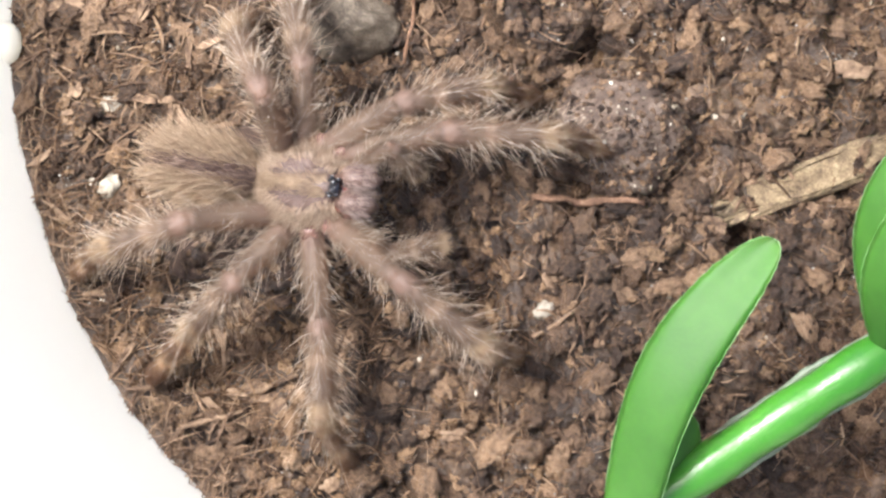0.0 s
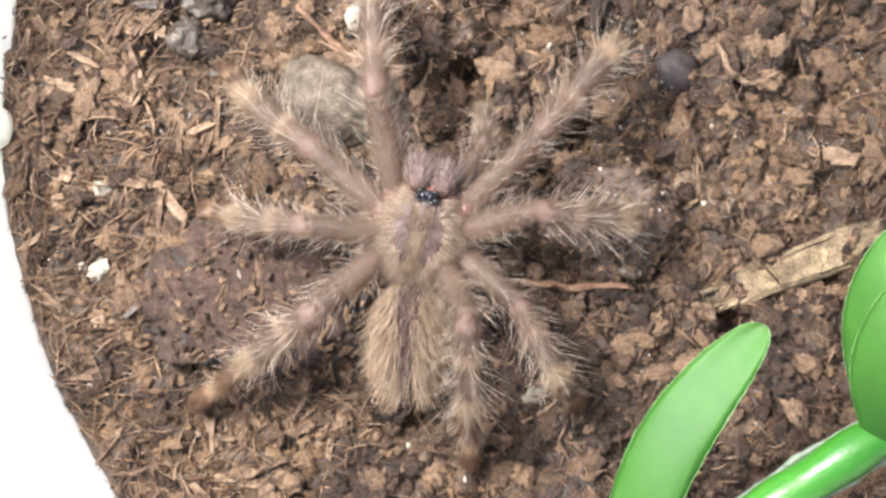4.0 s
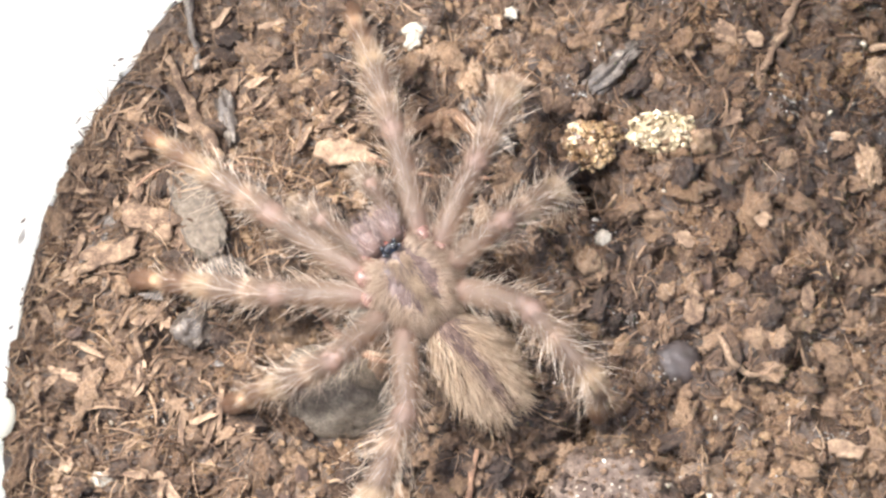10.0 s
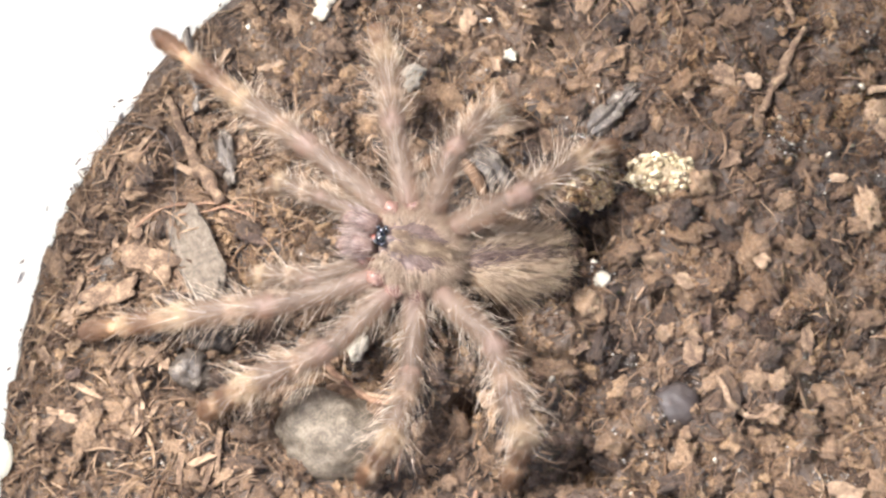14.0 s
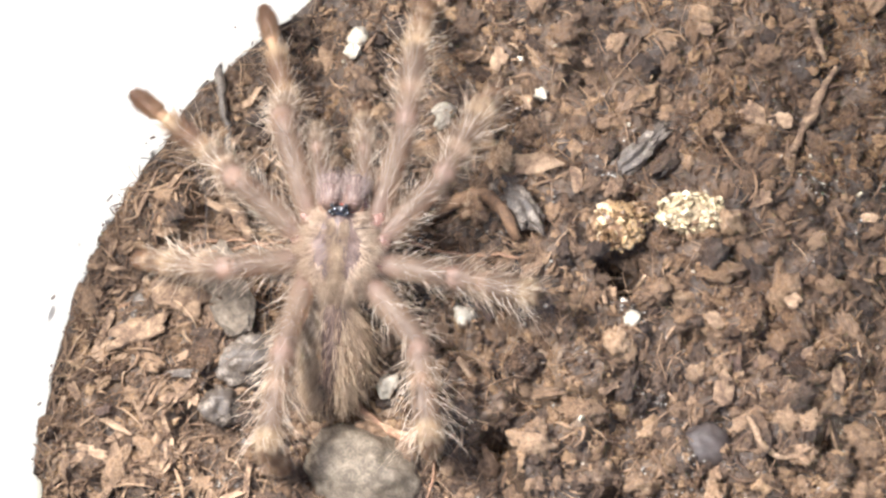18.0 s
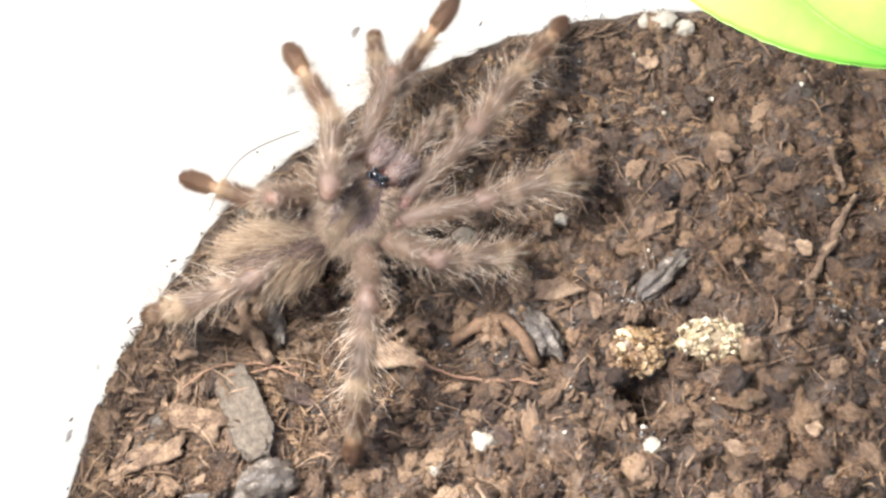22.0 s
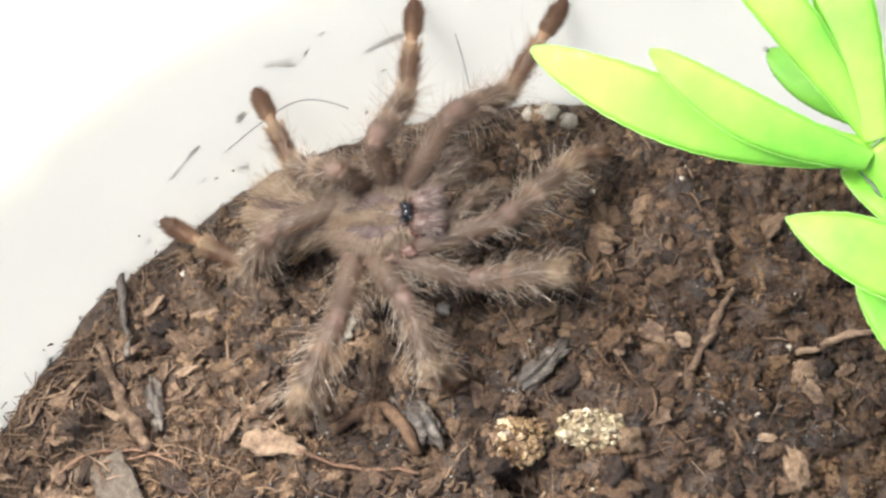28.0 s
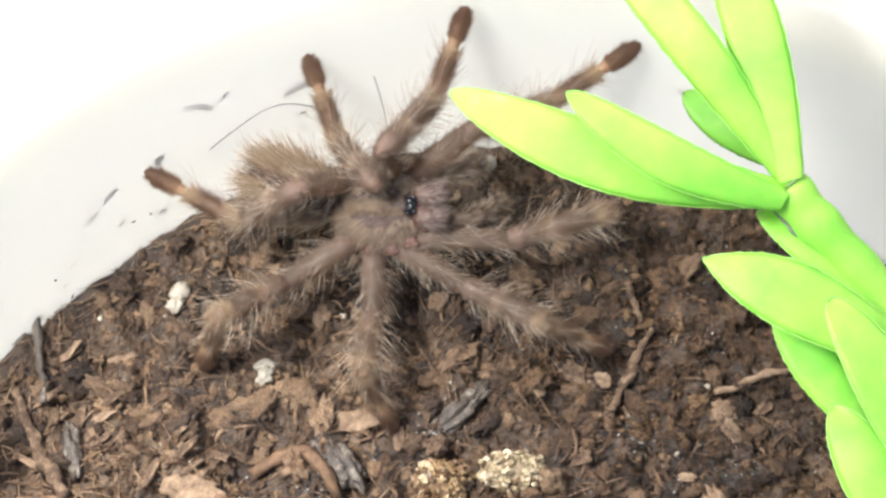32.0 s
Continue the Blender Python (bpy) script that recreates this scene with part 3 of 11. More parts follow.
tagged(new("wet_grains", heap.mesh("wet_grains", WETGRAIN)), "tiny wet glinting grains on the soil", "wet grains", kind="stuff")

heap = Heap()
for n in range(300):
    x, y = strew()
    s = rng.uniform(0.00008, 0.00026)
    heap.add(*crumb_kinds[n % 10], pose(x, y, soil_z(x, y) + s * 0.8, rng.uniform(0, 360), 0, rng.uniform(0, 360)) @ Matrix.Diagonal((s, s, s, 1)))
tagged(new("pale_grit", heap.mesh("pale_grit", GRIT)), "tiny pale mineral grains between the crumbs", "grit", kind="stuff")

def flake(size, seed):
    """A flat broken shard with an angular outline, slightly curled."""
    n, verts, faces = 22, [], []
    curl = 0.5 * noise.noise((seed * 1.7, 2, 1))
    for s in (1, -1):
        for ring in (0.0, 0.35, 0.7, 0.93, 1.0):
            for k in range(n):
                a = 2 * math.pi * k / n
                q = (math.cos(a) * 1.5 + seed * 3.7, math.sin(a) * 1.5, seed)
                r = ring * (0.86 + 0.5 * noise.noise(q) + 0.22 * noise.noise((q[0] * 3, q[1] * 3, 5)))
                x, y = math.copysign(abs(math.cos(a)) ** 0.7, math.cos(a)) * r, math.copysign(abs(math.sin(a)) ** 0.7, math.sin(a)) * r
                thick = 0.5 if ring < 1 else 0.1
                z = s * thick + curl * y * y + 0.35 * noise.noise((x * 2.2 + seed, y * 5, 3)) + 0.2 * noise.noise((x * 6, y * 12, seed))
                verts.append((x * size[0], y * size[1], z * size[2]))
    for s in (0, 1):
        for i in range(4):
            for k in range(n):
                a, b = s * 5 * n + i * n + k, s * 5 * n + i * n + (k + 1) % n
                faces.append((a, a + n, b + n, b) if s == 0 else (a, b, b + n, a + n))
    for k in range(n):
        a, b = 4 * n + k, 4 * n + (k + 1) % n
        faces.append((a, a + 5 * n, b + 5 * n, b))
    return verts, faces


# flat chips of bark, each one loose
chip_rng = random.Random(5)
for n in range(150):
    a, r = chip_rng.uniform(0, 2 * math.pi), (RAD - 0.002) * math.sqrt(chip_rng.random())
    x, y = r * math.cos(a), r * math.sin(a)
    length, w = chip_rng.uniform(0.0006, 0.0015), chip_rng.uniform(0.0004, 0.0008)
    v, f = flake((length, w, 0.0003), n)
    ob = new("bark_chip", mesh("bark_chip", v, f, (BARK, PALEBARK, REDCLOD, BARK)[n % 4]))
    ob.matrix_basis = pose(x, y, soil_z(x, y) + 0.0006, chip_rng.gauss(0, 16), chip_rng.gauss(0, 16), chip_rng.uniform(0, 360))
    tagged(ob, "small flat chip of brown bark on the soil", "bark chip", "bark chips on the soil")

# longer splinters that lie matted over one another along the wall
for n in range(150):
    a, r = chip_rng.uniform(2.35, 3.95), RAD - 0.0012 - 0.019 * chip_rng.random() ** 1.2
    x, y = r * math.cos(a), r * math.sin(a)
    length, w = chip_rng.uniform(0.0009, 0.0027), chip_rng.uniform(0.0002, 0.00052)
    v, f = flake((length, w, 0.00022), n + 300)
    pale = n % 4 == 0
    ob = new("bark_splinter", mesh("bark_splinter", v, f, PALEBARK if pale else (DARKSTONE if n % 15 == 4 else BARK)))
    ob.matrix_basis = pose(x, y, soil_z(x, y) + 0.0006, chip_rng.gauss(0, 16), chip_rng.gauss(0, 10), chip_rng.gauss(35, 45))
    tagged(ob, "long tan splinter of coconut bark near the wall" if pale else "long brown splinter of coconut bark near the wall", "bark splinter", "bark splinters near the wall")


def stone(name, label, category, x, y, size, mat, turn=0, seed=1, rough=0.22, sink=0.35, grain=1.6, sub=4, group=""):
    flat = name == "bark_piece" and mat is not DARKSTONE
    v, f = flake(size, seed) if flat else lump(size, rough, grain, seed, sub)
    ob = new(name, mesh(name, v, f, mat))
    ob.matrix_basis = pose(x, y, soil_z(x, y) + (0.0007 if flat else size[2] * (1 - 2 * sink) + 0.00025), 0, 0, turn)
    if mat is CLOD or size[0] > 0.006:
        grains, pale = Heap(), Heap()
        for k in range(0, len(v), 1):
            p = Vector(v[k])
            if p.z > 0:
                to = pale if rng.random() < (0.12 if mat is CLOD else 0.04) else grains
                g = (0.00006 if to is pale else 0.0001) + (0.0001 if to is pale else 0.0002) * rng.random() ** 1.5
                to.add(*crumb_kinds[k % 16], pose(*p, k * 31, k * 17, k * 7) @ Matrix.Diagonal((g * (1.5 if mat is CLOD else rng.uniform(1.5, 4)), g, g, 1)))
        tagged(part("soil_crust", grains.mesh("soil_crust", CLUMP, False), ob, "crumbs stuck to it"), kind="stuff")
        tagged(part("grit_crust", pale.mesh("grit_crust", GRIT, False), ob, "pale glinting grains stuck to it"), kind="stuff")
    return tagged(ob, label, category, group)


def twig(name, label, category, pts, radii, mat, sides=7, lift=0.0008):
    """A twig, root or thread laid along points of the ground."""
    line = []
    for i in range(len(pts) - 1):
        for k in range(6):
            a = k / 6
            line.append([pts[i][j] * (1 - a) + pts[i + 1][j] * a for j in (0, 1)] + [0.0])
    line.append([*pts[-1], 0.0])
    for _ in range(3):
        line = [line[0]] + [[(line[i - 1][j] + 2 * line[i][j] + line[i + 1][j]) / 4 for j in range(3)] for i in range(1, len(line) - 1)] + [line[-1]]
    n = len(line)
    rr = [np.interp(i / (n - 1), np.linspace(0, 1, len(radii)), radii) * (1 + 0.5 * noise.noise((i * 0.9, radii[0] * 9e4, 1))) for i in range(n)]
    for i, p in enumerate(line):
        p[0] += radii[0] * 0.9 * noise.noise((i * 0.45, radii[0] * 5e4, 4))
        p[1] += radii[0] * 0.9 * noise.noise((i * 0.45, radii[0] * 5e4, 9))
    line = [(x, y, soil_z(x, y) + lift + r * 0.6) for (x, y, _), r in zip(line, rr)]
    line = [line[0]] + [(p[0], p[1], (a[2] + 2 * p[2] + b[2]) / 4) for a, p, b in zip(line, line[1:], line[2:])] + [line[-1]]
    v, f = tube(line, rr, sides + 3)
    v = [p + Vector((noise.noise(p * 2600), noise.noise(p * 2600 + Vector((5, 0, 0))), noise.noise(p * 2600 + Vector((0, 7, 0))))) * (rr[k // (sides + 3)] * 0.6) for k, p in enumerate(v)]
    return tagged(new(name, mesh(name, v, f, mat)), label, category)



def slab(name, label, x, y, half, wide, thick, turn, mat):
    """A flat piece with rounded ends and worn edges."""
    v, f = BALLS[4]
    out = []
    for p in v:
        k = 1 + 0.18 * noise.noise(p * 2 + Vector((half * 900, 0, 0))) + 0.12 * noise.noise(p * 6)
        if half > 0.006:
            k *= 1 + 0.3 * noise.noise((p.x * half * 1500, 3, 1 if p.y > 0 else 6)) + 0.16 * noise.noise((p.x * half * 4200, 8, 1 if p.y > 0 else 6))
        sx = math.copysign(abs(p.x) ** 0.55, p.x)
        sy = math.copysign(abs(p.y) ** 0.7, p.y)
        out.append((sx * half * k, sy * wide * k, math.copysign(abs(p.z) ** 0.6, p.z) * thick * (0.5 + 0.2 * noise.noise(p * 3) + (0.25 if half > 0.006 else 0.08) * noise.noise((p.x * 5, p.y * 14, 2)))))
    ob = new(name, mesh(name, out, f, mat))
    ob.matrix_basis = pose(x, y, soil_z(x, y) + thick * 0.6 + 0.0007, 3, -3, turn)
    return tagged(ob, label, "bark")


def on_wall(x, y):
    """How far a place lies along the wall: the turn of the wall there."""
    return math.degrees(math.atan2(y, x))


def speck(x, y, z, length, width, turn):
    """A crumb of dirt stuck flat to the sloping wall."""
    v, f = lump((0.00008, length, width * 0.6), 1.3, 1.9, int(length * 1e6) % 50, 2)
    ob = new("dirt_speck", mesh("dirt_speck", v, f, DIRT, False))
    ob.matrix_basis = pose(x, y, z, 0, 0, on_wall(x, y)) @ pose(0, 0, 0, 0, 9, 0) @ pose(0, 0, 0, -turn, 0, 0)
    tagged(ob, "dark crumb of dirt stuck to the white wall", "dirt speck", "dirt specks on the wall")


def wall_fibre(pts):
    """A loose dark hair that the spider drags along the wall."""
    line = [Vector(p) for p in pts]
    for _ in range(3):
        more = []
        for a, b in zip(line, line[1:]):
            more += [a, (a + b) / 2]
        line = more + [line[-1]]
        line = [line[0]] + [(line[i - 1] + 2 * line[i] + line[i + 1]) / 4 for i in range(1, len(line) - 1)] + [line[-1]]
    v, f = tube(line, [0.00004] * len(line), 5)
    return tagged(new("fibre", mesh("fibre", v, f, THREAD)), "long thin dark fibre dragged along the white wall", "fibre")


def wall_thread(pts):
    """A thin dark fibre lying on the wall."""
    line = [Vector(p) for p in pts]
    for _ in range(3):
        more = []
        for a, b in zip(line, line[1:]):
            more += [a, (a + b) / 2]
        line = more + [line[-1]]
        line = [line[0]] + [(line[i - 1] + 2 * line[i] + line[i + 1]) / 4 for i in range(1, len(line) - 1)] + [line[-1]]
    v, f = tube([p - Vector((p.x, p.y, 0)).normalized() * 0.0002 for p in line], [0.00003] * len(line), 5)
    tagged(new("fibre", mesh("fibre", v, f, THREAD)), "thin dark fibre clinging to the white wall", "fibre")


def knob(x, y, z):
    v, f = lump((0.0012, 0.0018, 0.0018), 0.06, 1.2, 3, 3)
    ob = new("perlite_ball", mesh("perlite_ball", v, f, TUB))
    ob.matrix_basis = pose(x * 0.999, y * 0.999, z + 0.0002)
    tagged(ob, "round white bead lying against the wall of the tub", "bead")


def grit_lump(label, x, y, size, core, grain, count, seed):
    """A crumbly lump: many angular grains stuck to a core."""
    own = random.Random(seed)
    thing = new("grit_lump")
    thing.matrix_basis = pose(x, y, soil_z(x, y) + size[2] * 0.3)
    v, f = lump([c * 0.85 for c in size], 0.45, 1.8, seed, 3)
    part("core", mesh("core", v, f, core), thing)
    h = Heap()
    for k in range(count):
        q, up = own.uniform(0, 2 * math.pi), own.uniform(-0.2, 1)
        w = math.sqrt(max(0.0, 1 - up * up)) * (1 + 0.3 * noise.noise((math.cos(q) * 1.6, math.sin(q) * 1.6, seed)))
        g = own.uniform(0.00014, 0.00042)
        h.add(*crumb_kinds[k % 16], pose(size[0] * w * math.cos(q) * 0.9, size[1] * w * math.sin(q) * 0.9, size[2] * up * 0.85, own.uniform(0, 360), own.uniform(0, 360), 0) @ Matrix.Diagonal((g * 1.3, g, g * 0.8, 1)))
    tagged(part("grit_crust", h.mesh("grit_crust", grain, False), thing, "angular grains stuck together"), kind="stuff")
    return tagged(thing, label, "mineral lump")


# stones, clods and pieces of bark
stone("stone", "mottled grey-brown rounded stone half sunk in soil", "stone", -0.0275, 0.0005, (0.00493, 0.00366, 0.00322), GREYSTONE, -15, 3, 0.16, 0.4)
stone("pebble", "dark grey pebble with glinting wet grains", "pebble", -0.0375, 0.0098, (0.00266, 0.00193, 0.00186), DARKSTONE, 20, 5, 0.4, 0.35)
stone("pebble", "small dark grey glinting pebble", "pebble", -0.0394, 0.0061, (0.00173, 0.00173, 0.00166), DARKSTONE, 0, 8, 0.4, 0.35)
stone("pebble", "dark smooth oval pebble in the soil", "pebble", 0.0008, 0.0026, (0.00220, 0.00193, 0.00154), BLACKSTONE, -20, 9, 0.12, 0.4)
grit_lump("amber-brown crumbly mineral lump with pale grains", -0.0058, 0.0214, (0.00231, 0.00221, 0.0022), AMBER, AMBERGRAIN, 170, 11)
grit_lump("pale yellow crumbly mineral lump", 0.0003, 0.0225, (0.0029, 0.0017, 0.0014), YELLOWROCK, YELLOWGRAIN, 170, 12)
stone("soil_clod", "large dark damp clod with pale grains", "soil clod", -0.0046, -0.0094, (0.0053, 0.0047, 0.0037), CLOD, 10, 13, 0.24, 0.28)
stone("bark_piece", "flat brown chip of bark", "bark chip", -0.0131, 0.0277, (0.00246, 0.00123, 0.00049), PALEBARK, 10, 19, 0.3, 0.3)
stone("bark_piece", "curled tan piece of dry leaf bark", "bark chip", -0.0272, 0.0214, (0.00304, 0.00127, 0.00051), PALEBARK, -8, 20, 0.25, 0.3)
stone("bark_piece", "pointed brown bark fragment", "bark chip", -0.0434, 0.0152, (0.00304, 0.00147, 0.00082), BARK, -25, 21, 0.3, 0.3)
stone("bark_piece", "small reddish bark fragment", "bark chip", -0.0471, 0.0124, (0.00293, 0.00117, 0.00056), BARK, 25, 22, 0.3, 0.3)
stone("bark_piece", "light tan chip of wood", "bark chip", 0.0140, -0.0051, (0.00171, 0.00090, 0.00043), PALEBARK, -15, 23, 0.25, 0.3)
stone("bark_piece", "weathered grey flake of bark on soil", "bark chip", -0.0044, 0.0282, (0.00379, 0.00107, 0.00068), DARKSTONE, 42, 41, 0.5, 0.3)
stone("bark_piece", "dark grey flake of rotten bark", "bark chip", -0.0148, 0.0241, (0.00302, 0.00127, 0.00081), DARKSTONE, -50, 42, 0.5, 0.3)
stone("pebble", "pale gritty little stone in the soil", "pebble", -0.0183, 0.0237, (0.00117, 0.00147, 0.00113), AMBER, 0, 43, 0.5, 0.3)
stone("bark_piece", "wet dark grey strip of bark beside the wall", "bark chip", -0.0477, 0.0157, (0.00305, 0.00074, 0.00059), DARKSTONE, 38, 51, 0.4, 0.3)
stone("bark_piece", "small dark rotten piece of bark", "bark chip", -0.0373, 0.0251, (0.00249, 0.00085, 0.00068), DARKSTONE, -75, 52, 0.4, 0.3)
stone("soil_clod", "smooth dark reddish-brown slab of damp soil", "soil clod", -0.0328, -0.0158, (0.00927, 0.00593, 0.00081), REDCLOD, 4, 61, 0.35, 0.2)
stone("bark_piece", "brown rounded bark fragment", "bark chip", 0.0065, 0.0319, (0.00195, 0.00107, 0.00051), BARK, -30, 24, 0.3, 0.3)

# white perlite grains
stone("perlite_grain", "small white perlite grain on the soil", "perlite grain", -0.0470, -0.0063, (0.00105, 0.00062, 0.00049), WHITEGRIT, 0, 30, 0.45, 0.28, 1.4, 3, "perlite grains")
stone("perlite_grain", "small white perlite grain on the soil", "perlite grain", -0.0471, -0.0133, (0.00099, 0.00080, 0.00064), WHITEGRIT, 47, 31, 0.45, 0.28, 1.4, 3, "perlite grains")
stone("perlite_grain", "small white perlite grain on the soil", "perlite grain", -0.0485, -0.0129, (0.00042, 0.00038, 0.00030), WHITEGRIT, 4, 32, 0.45, 0.48, 1.4, 3, "perlite grains")
stone("perlite_grain", "small white perlite grain on the soil", "perlite grain", -0.0111, -0.0240, (0.00086, 0.00072, 0.00058), WHITEGRIT, 51, 33, 0.45, 0.28, 1.4, 3, "perlite grains")
stone("perlite_grain", "small white perlite grain on the soil", "perlite grain", -0.0209, 0.0325, (0.00105, 0.00070, 0.00056), WHITEGRIT, 8, 34, 0.45, 0.28, 1.4, 3, "perlite grains")
stone("perlite_grain", "small white perlite grain on the soil", "perlite grain", -0.0288, 0.0396, (0.00102, 0.00082, 0.00065), WHITEGRIT, 55, 35, 0.45, 0.28, 1.4, 3, "perlite grains")
stone("perlite_grain", "small white perlite grain on the soil", "perlite grain", -0.0233, 0.0113, (0.00062, 0.00053, 0.00042), WHITEGRIT, 12, 36, 0.45, 0.48, 1.4, 3, "perlite grains")
stone("perlite_grain", "small white perlite grain on the soil", "perlite grain", -0.0050, 0.0135, (0.00061, 0.00052, 0.00042), WHITEGRIT, 59, 37, 0.45, 0.48, 1.4, 3, "perlite grains")
stone("perlite_grain", "small white perlite grain on the soil", "perlite grain", -0.0124, 0.0350, (0.00060, 0.00060, 0.00048), WHITEGRIT, 16, 38, 0.45, 0.48, 1.4, 3, "perlite grains")
stone("perlite_grain", "small white perlite grain on the soil", "perlite grain", -0.0046, 0.0387, (0.00050, 0.00050, 0.00040), WHITEGRIT, 63, 39, 0.45, 0.48, 1.4, 3, "perlite grains")
stone("perlite_grain", "small white perlite grain on the soil", "perlite grain", -0.0300, -0.0015, (0.00042, 0.00037, 0.00030), WHITEGRIT, 20, 40, 0.45, 0.48, 1.4, 3, "perlite grains")
stone("perlite_grain", "small white perlite grain on the soil", "perlite grain", -0.0210, 0.0314, (0.00094, 0.00065, 0.00052), WHITEGRIT, 67, 41, 0.45, 0.28, 1.4, 3, "perlite grains")
stone("perlite_grain", "small white perlite grain on the soil", "perlite grain", -0.0291, 0.0385, (0.00076, 0.00061, 0.00049), WHITEGRIT, 24, 42, 0.45, 0.28, 1.4, 3, "perlite grains")
stone("perlite_grain", "small white perlite grain on the soil", "perlite grain", -0.0254, 0.0075, (0.00104, 0.00076, 0.00061), WHITEGRIT, 71, 43, 0.45, 0.28, 1.4, 3, "perlite grains")
stone("perlite_grain", "small white perlite grain on the soil", "perlite grain", -0.0188, 0.0138, (0.00072, 0.00062, 0.00050), WHITEGRIT, 28, 44, 0.45, 0.28, 1.4, 3, "perlite grains")
stone("perlite_grain", "small white perlite grain on the soil", "perlite grain", -0.0051, 0.0134, (0.00056, 0.00052, 0.00041), WHITEGRIT, 75, 45, 0.45, 0.48, 1.4, 3, "perlite grains")
stone("perlite_grain", "small white perlite grain on the soil", "perlite grain", -0.0049, 0.0132, (0.00076, 0.00057, 0.00045), WHITEGRIT, 32, 46, 0.45, 0.28, 1.4, 3, "perlite grains")
stone("perlite_grain", "small white perlite grain on the soil", "perlite grain", -0.0230, 0.0114, (0.00071, 0.00057, 0.00046), WHITEGRIT, 79, 47, 0.45, 0.28, 1.4, 3, "perlite grains")
stone("perlite_grain", "small white perlite grain on the soil", "perlite grain", -0.0192, 0.0138, (0.00076, 0.00086, 0.00061), WHITEGRIT, 36, 48, 0.45, 0.28, 1.4, 3, "perlite grains")
stone("perlite_grain", "small white perlite grain on the soil", "perlite grain", -0.0291, 0.0383, (0.00086, 0.00061, 0.00048), WHITEGRIT, 83, 49, 0.45, 0.28, 1.4, 3, "perlite grains")

for n, (x, y, s) in enumerate(((-0.0027, 0.0536, 0.00085), (-0.0008, 0.0530, 0.0008), (-0.0044, 0.0537, 0.0006))):
    stone("perlite_grain", "white perlite grain at the foot of the wall", "perlite grain", x, y, (s * 1.2, s, s * 0.9), WHITEGRIT, n * 50, 60 + n, 0.35, 0.2, 1.4, 3, "perlite grains")

# twigs, roots and straws
twig("twig", "thin reddish root lying on soil", "root", [(-0.0249, 0.0207), (-0.0214, 0.0197), (-0.0176, 0.0191), (-0.0144, 0.0186)], [0.00020, 0.00016, 0.00020, 0.00012], ROOT)
twig("twig", "bent brown twig on the soil", "twig", [(0.0091, 0.0283), (0.0109, 0.0309), (0.0118, 0.0335), (0.0134, 0.0359)], [0.00035, 0.00038, 0.00031, 0.00019], BARK)
twig("twig", "short brown twig on the soil", "twig", [(0.0112, 0.0399), (0.0121, 0.0379), (0.0124, 0.0363)], [0.00032, 0.00032, 0.00020], BARK)
twig("twig", "tan straw lying on the soil", "twig", [(0.0186, 0.0300), (0.0217, 0.0307), (0.0257, 0.0314)], [0.00032, 0.00036, 0.00024], PALEBARK)
twig("twig", "long rough brown twig beside the wall", "twig", [(-0.0426, 0.0305), (-0.0413, 0.0275), (-0.0395, 0.0239), (-0.0375, 0.0206)], [0.00035, 0.00047, 0.00059, 0.00051], BARK)
twig("root", "thin reddish curved root thread", "root", [(-0.0488, 0.0147), (-0.0454, 0.0182), (-0.0416, 0.0208), (-0.0381, 0.0208), (-0.0341, 0.0189)], [0.00012, 0.00012, 0.00012, 0.00012, 0.00008], ROOT)
twig("root", "short pale straw on the soil", "twig", [(-0.0406, -0.0332), (-0.0382, -0.0326), (-0.0357, -0.0320)], [0.00019, 0.00022, 0.00015], PALEBARK)
twig("root", "straight brown root on the soil", "root", [(-0.0118, -0.0149), (-0.0074, -0.0152), (-0.0029, -0.0153)], [0.00029, 0.00029, 0.00018], ROOT)
twig("root", "forked tan root on the soil", "root", [(-0.0071, 0.0146), (-0.0073, 0.0169), (-0.0059, 0.0176), (-0.0038, 0.0171)], [0.00023, 0.00023, 0.00023, 0.00015], PALEBARK)
twig("root", "curled tan root on the soil", "root", [(0.0042, 0.0047), (0.0050, 0.0019), (0.0072, 0.0012), (0.0100, 0.0021)], [0.00022, 0.00029, 0.00026, 0.00015], PALEBARK)
twig("root", "curved tan root by the stone", "root", [(-0.0285, 0.0056), (-0.0257, 0.0043), (-0.0233, 0.0029), (-0.0209, 0.0024)], [0.00019, 0.00023, 0.00023, 0.00019], PALEBARK)
twig("root", "thin brown root among crumbs", "root", [(-0.0223, -0.0035), (-0.0216, -0.0007), (-0.0214, 0.0021)], [0.00015, 0.00015, 0.00011], ROOT)
twig("root", "thin arched brown root", "root", [(-0.0410, 0.0194), (-0.0378, 0.0203), (-0.0344, 0.0201)], [0.00011, 0.00011, 0.00008], ROOT)
twig("root", "brown root crossing the soil", "root", [(-0.0165, -0.0111), (-0.0163, -0.0078), (-0.0156, -0.0048)], [0.00030, 0.00026, 0.00018], ROOT)
twig("twig", "dark rotten twig lying on soil", "twig", [(-0.0218, 0.0234), (-0.0170, 0.0250), (-0.0145, 0.0208)], [0.00051, 0.00063, 0.00047], DIRT)
twig("twig", "brown bent twig on the soil", "twig", [(0.0102, 0.0306), (0.0119, 0.0333), (0.0135, 0.0360)], [0.00024, 0.00028, 0.00020], BARK)
twig("twig", "thin tan straw on the soil", "twig", [(-0.0083, -0.0239), (-0.0120, -0.0262)], [0.00018, 0.00018], PALEBARK)
twig("twig", "dark wet stick beside the wall", "twig", [(-0.0411, 0.0373), (-0.0405, 0.0329), (-0.0400, 0.0294)], [0.00037, 0.00041, 0.00024], DARKSTONE)
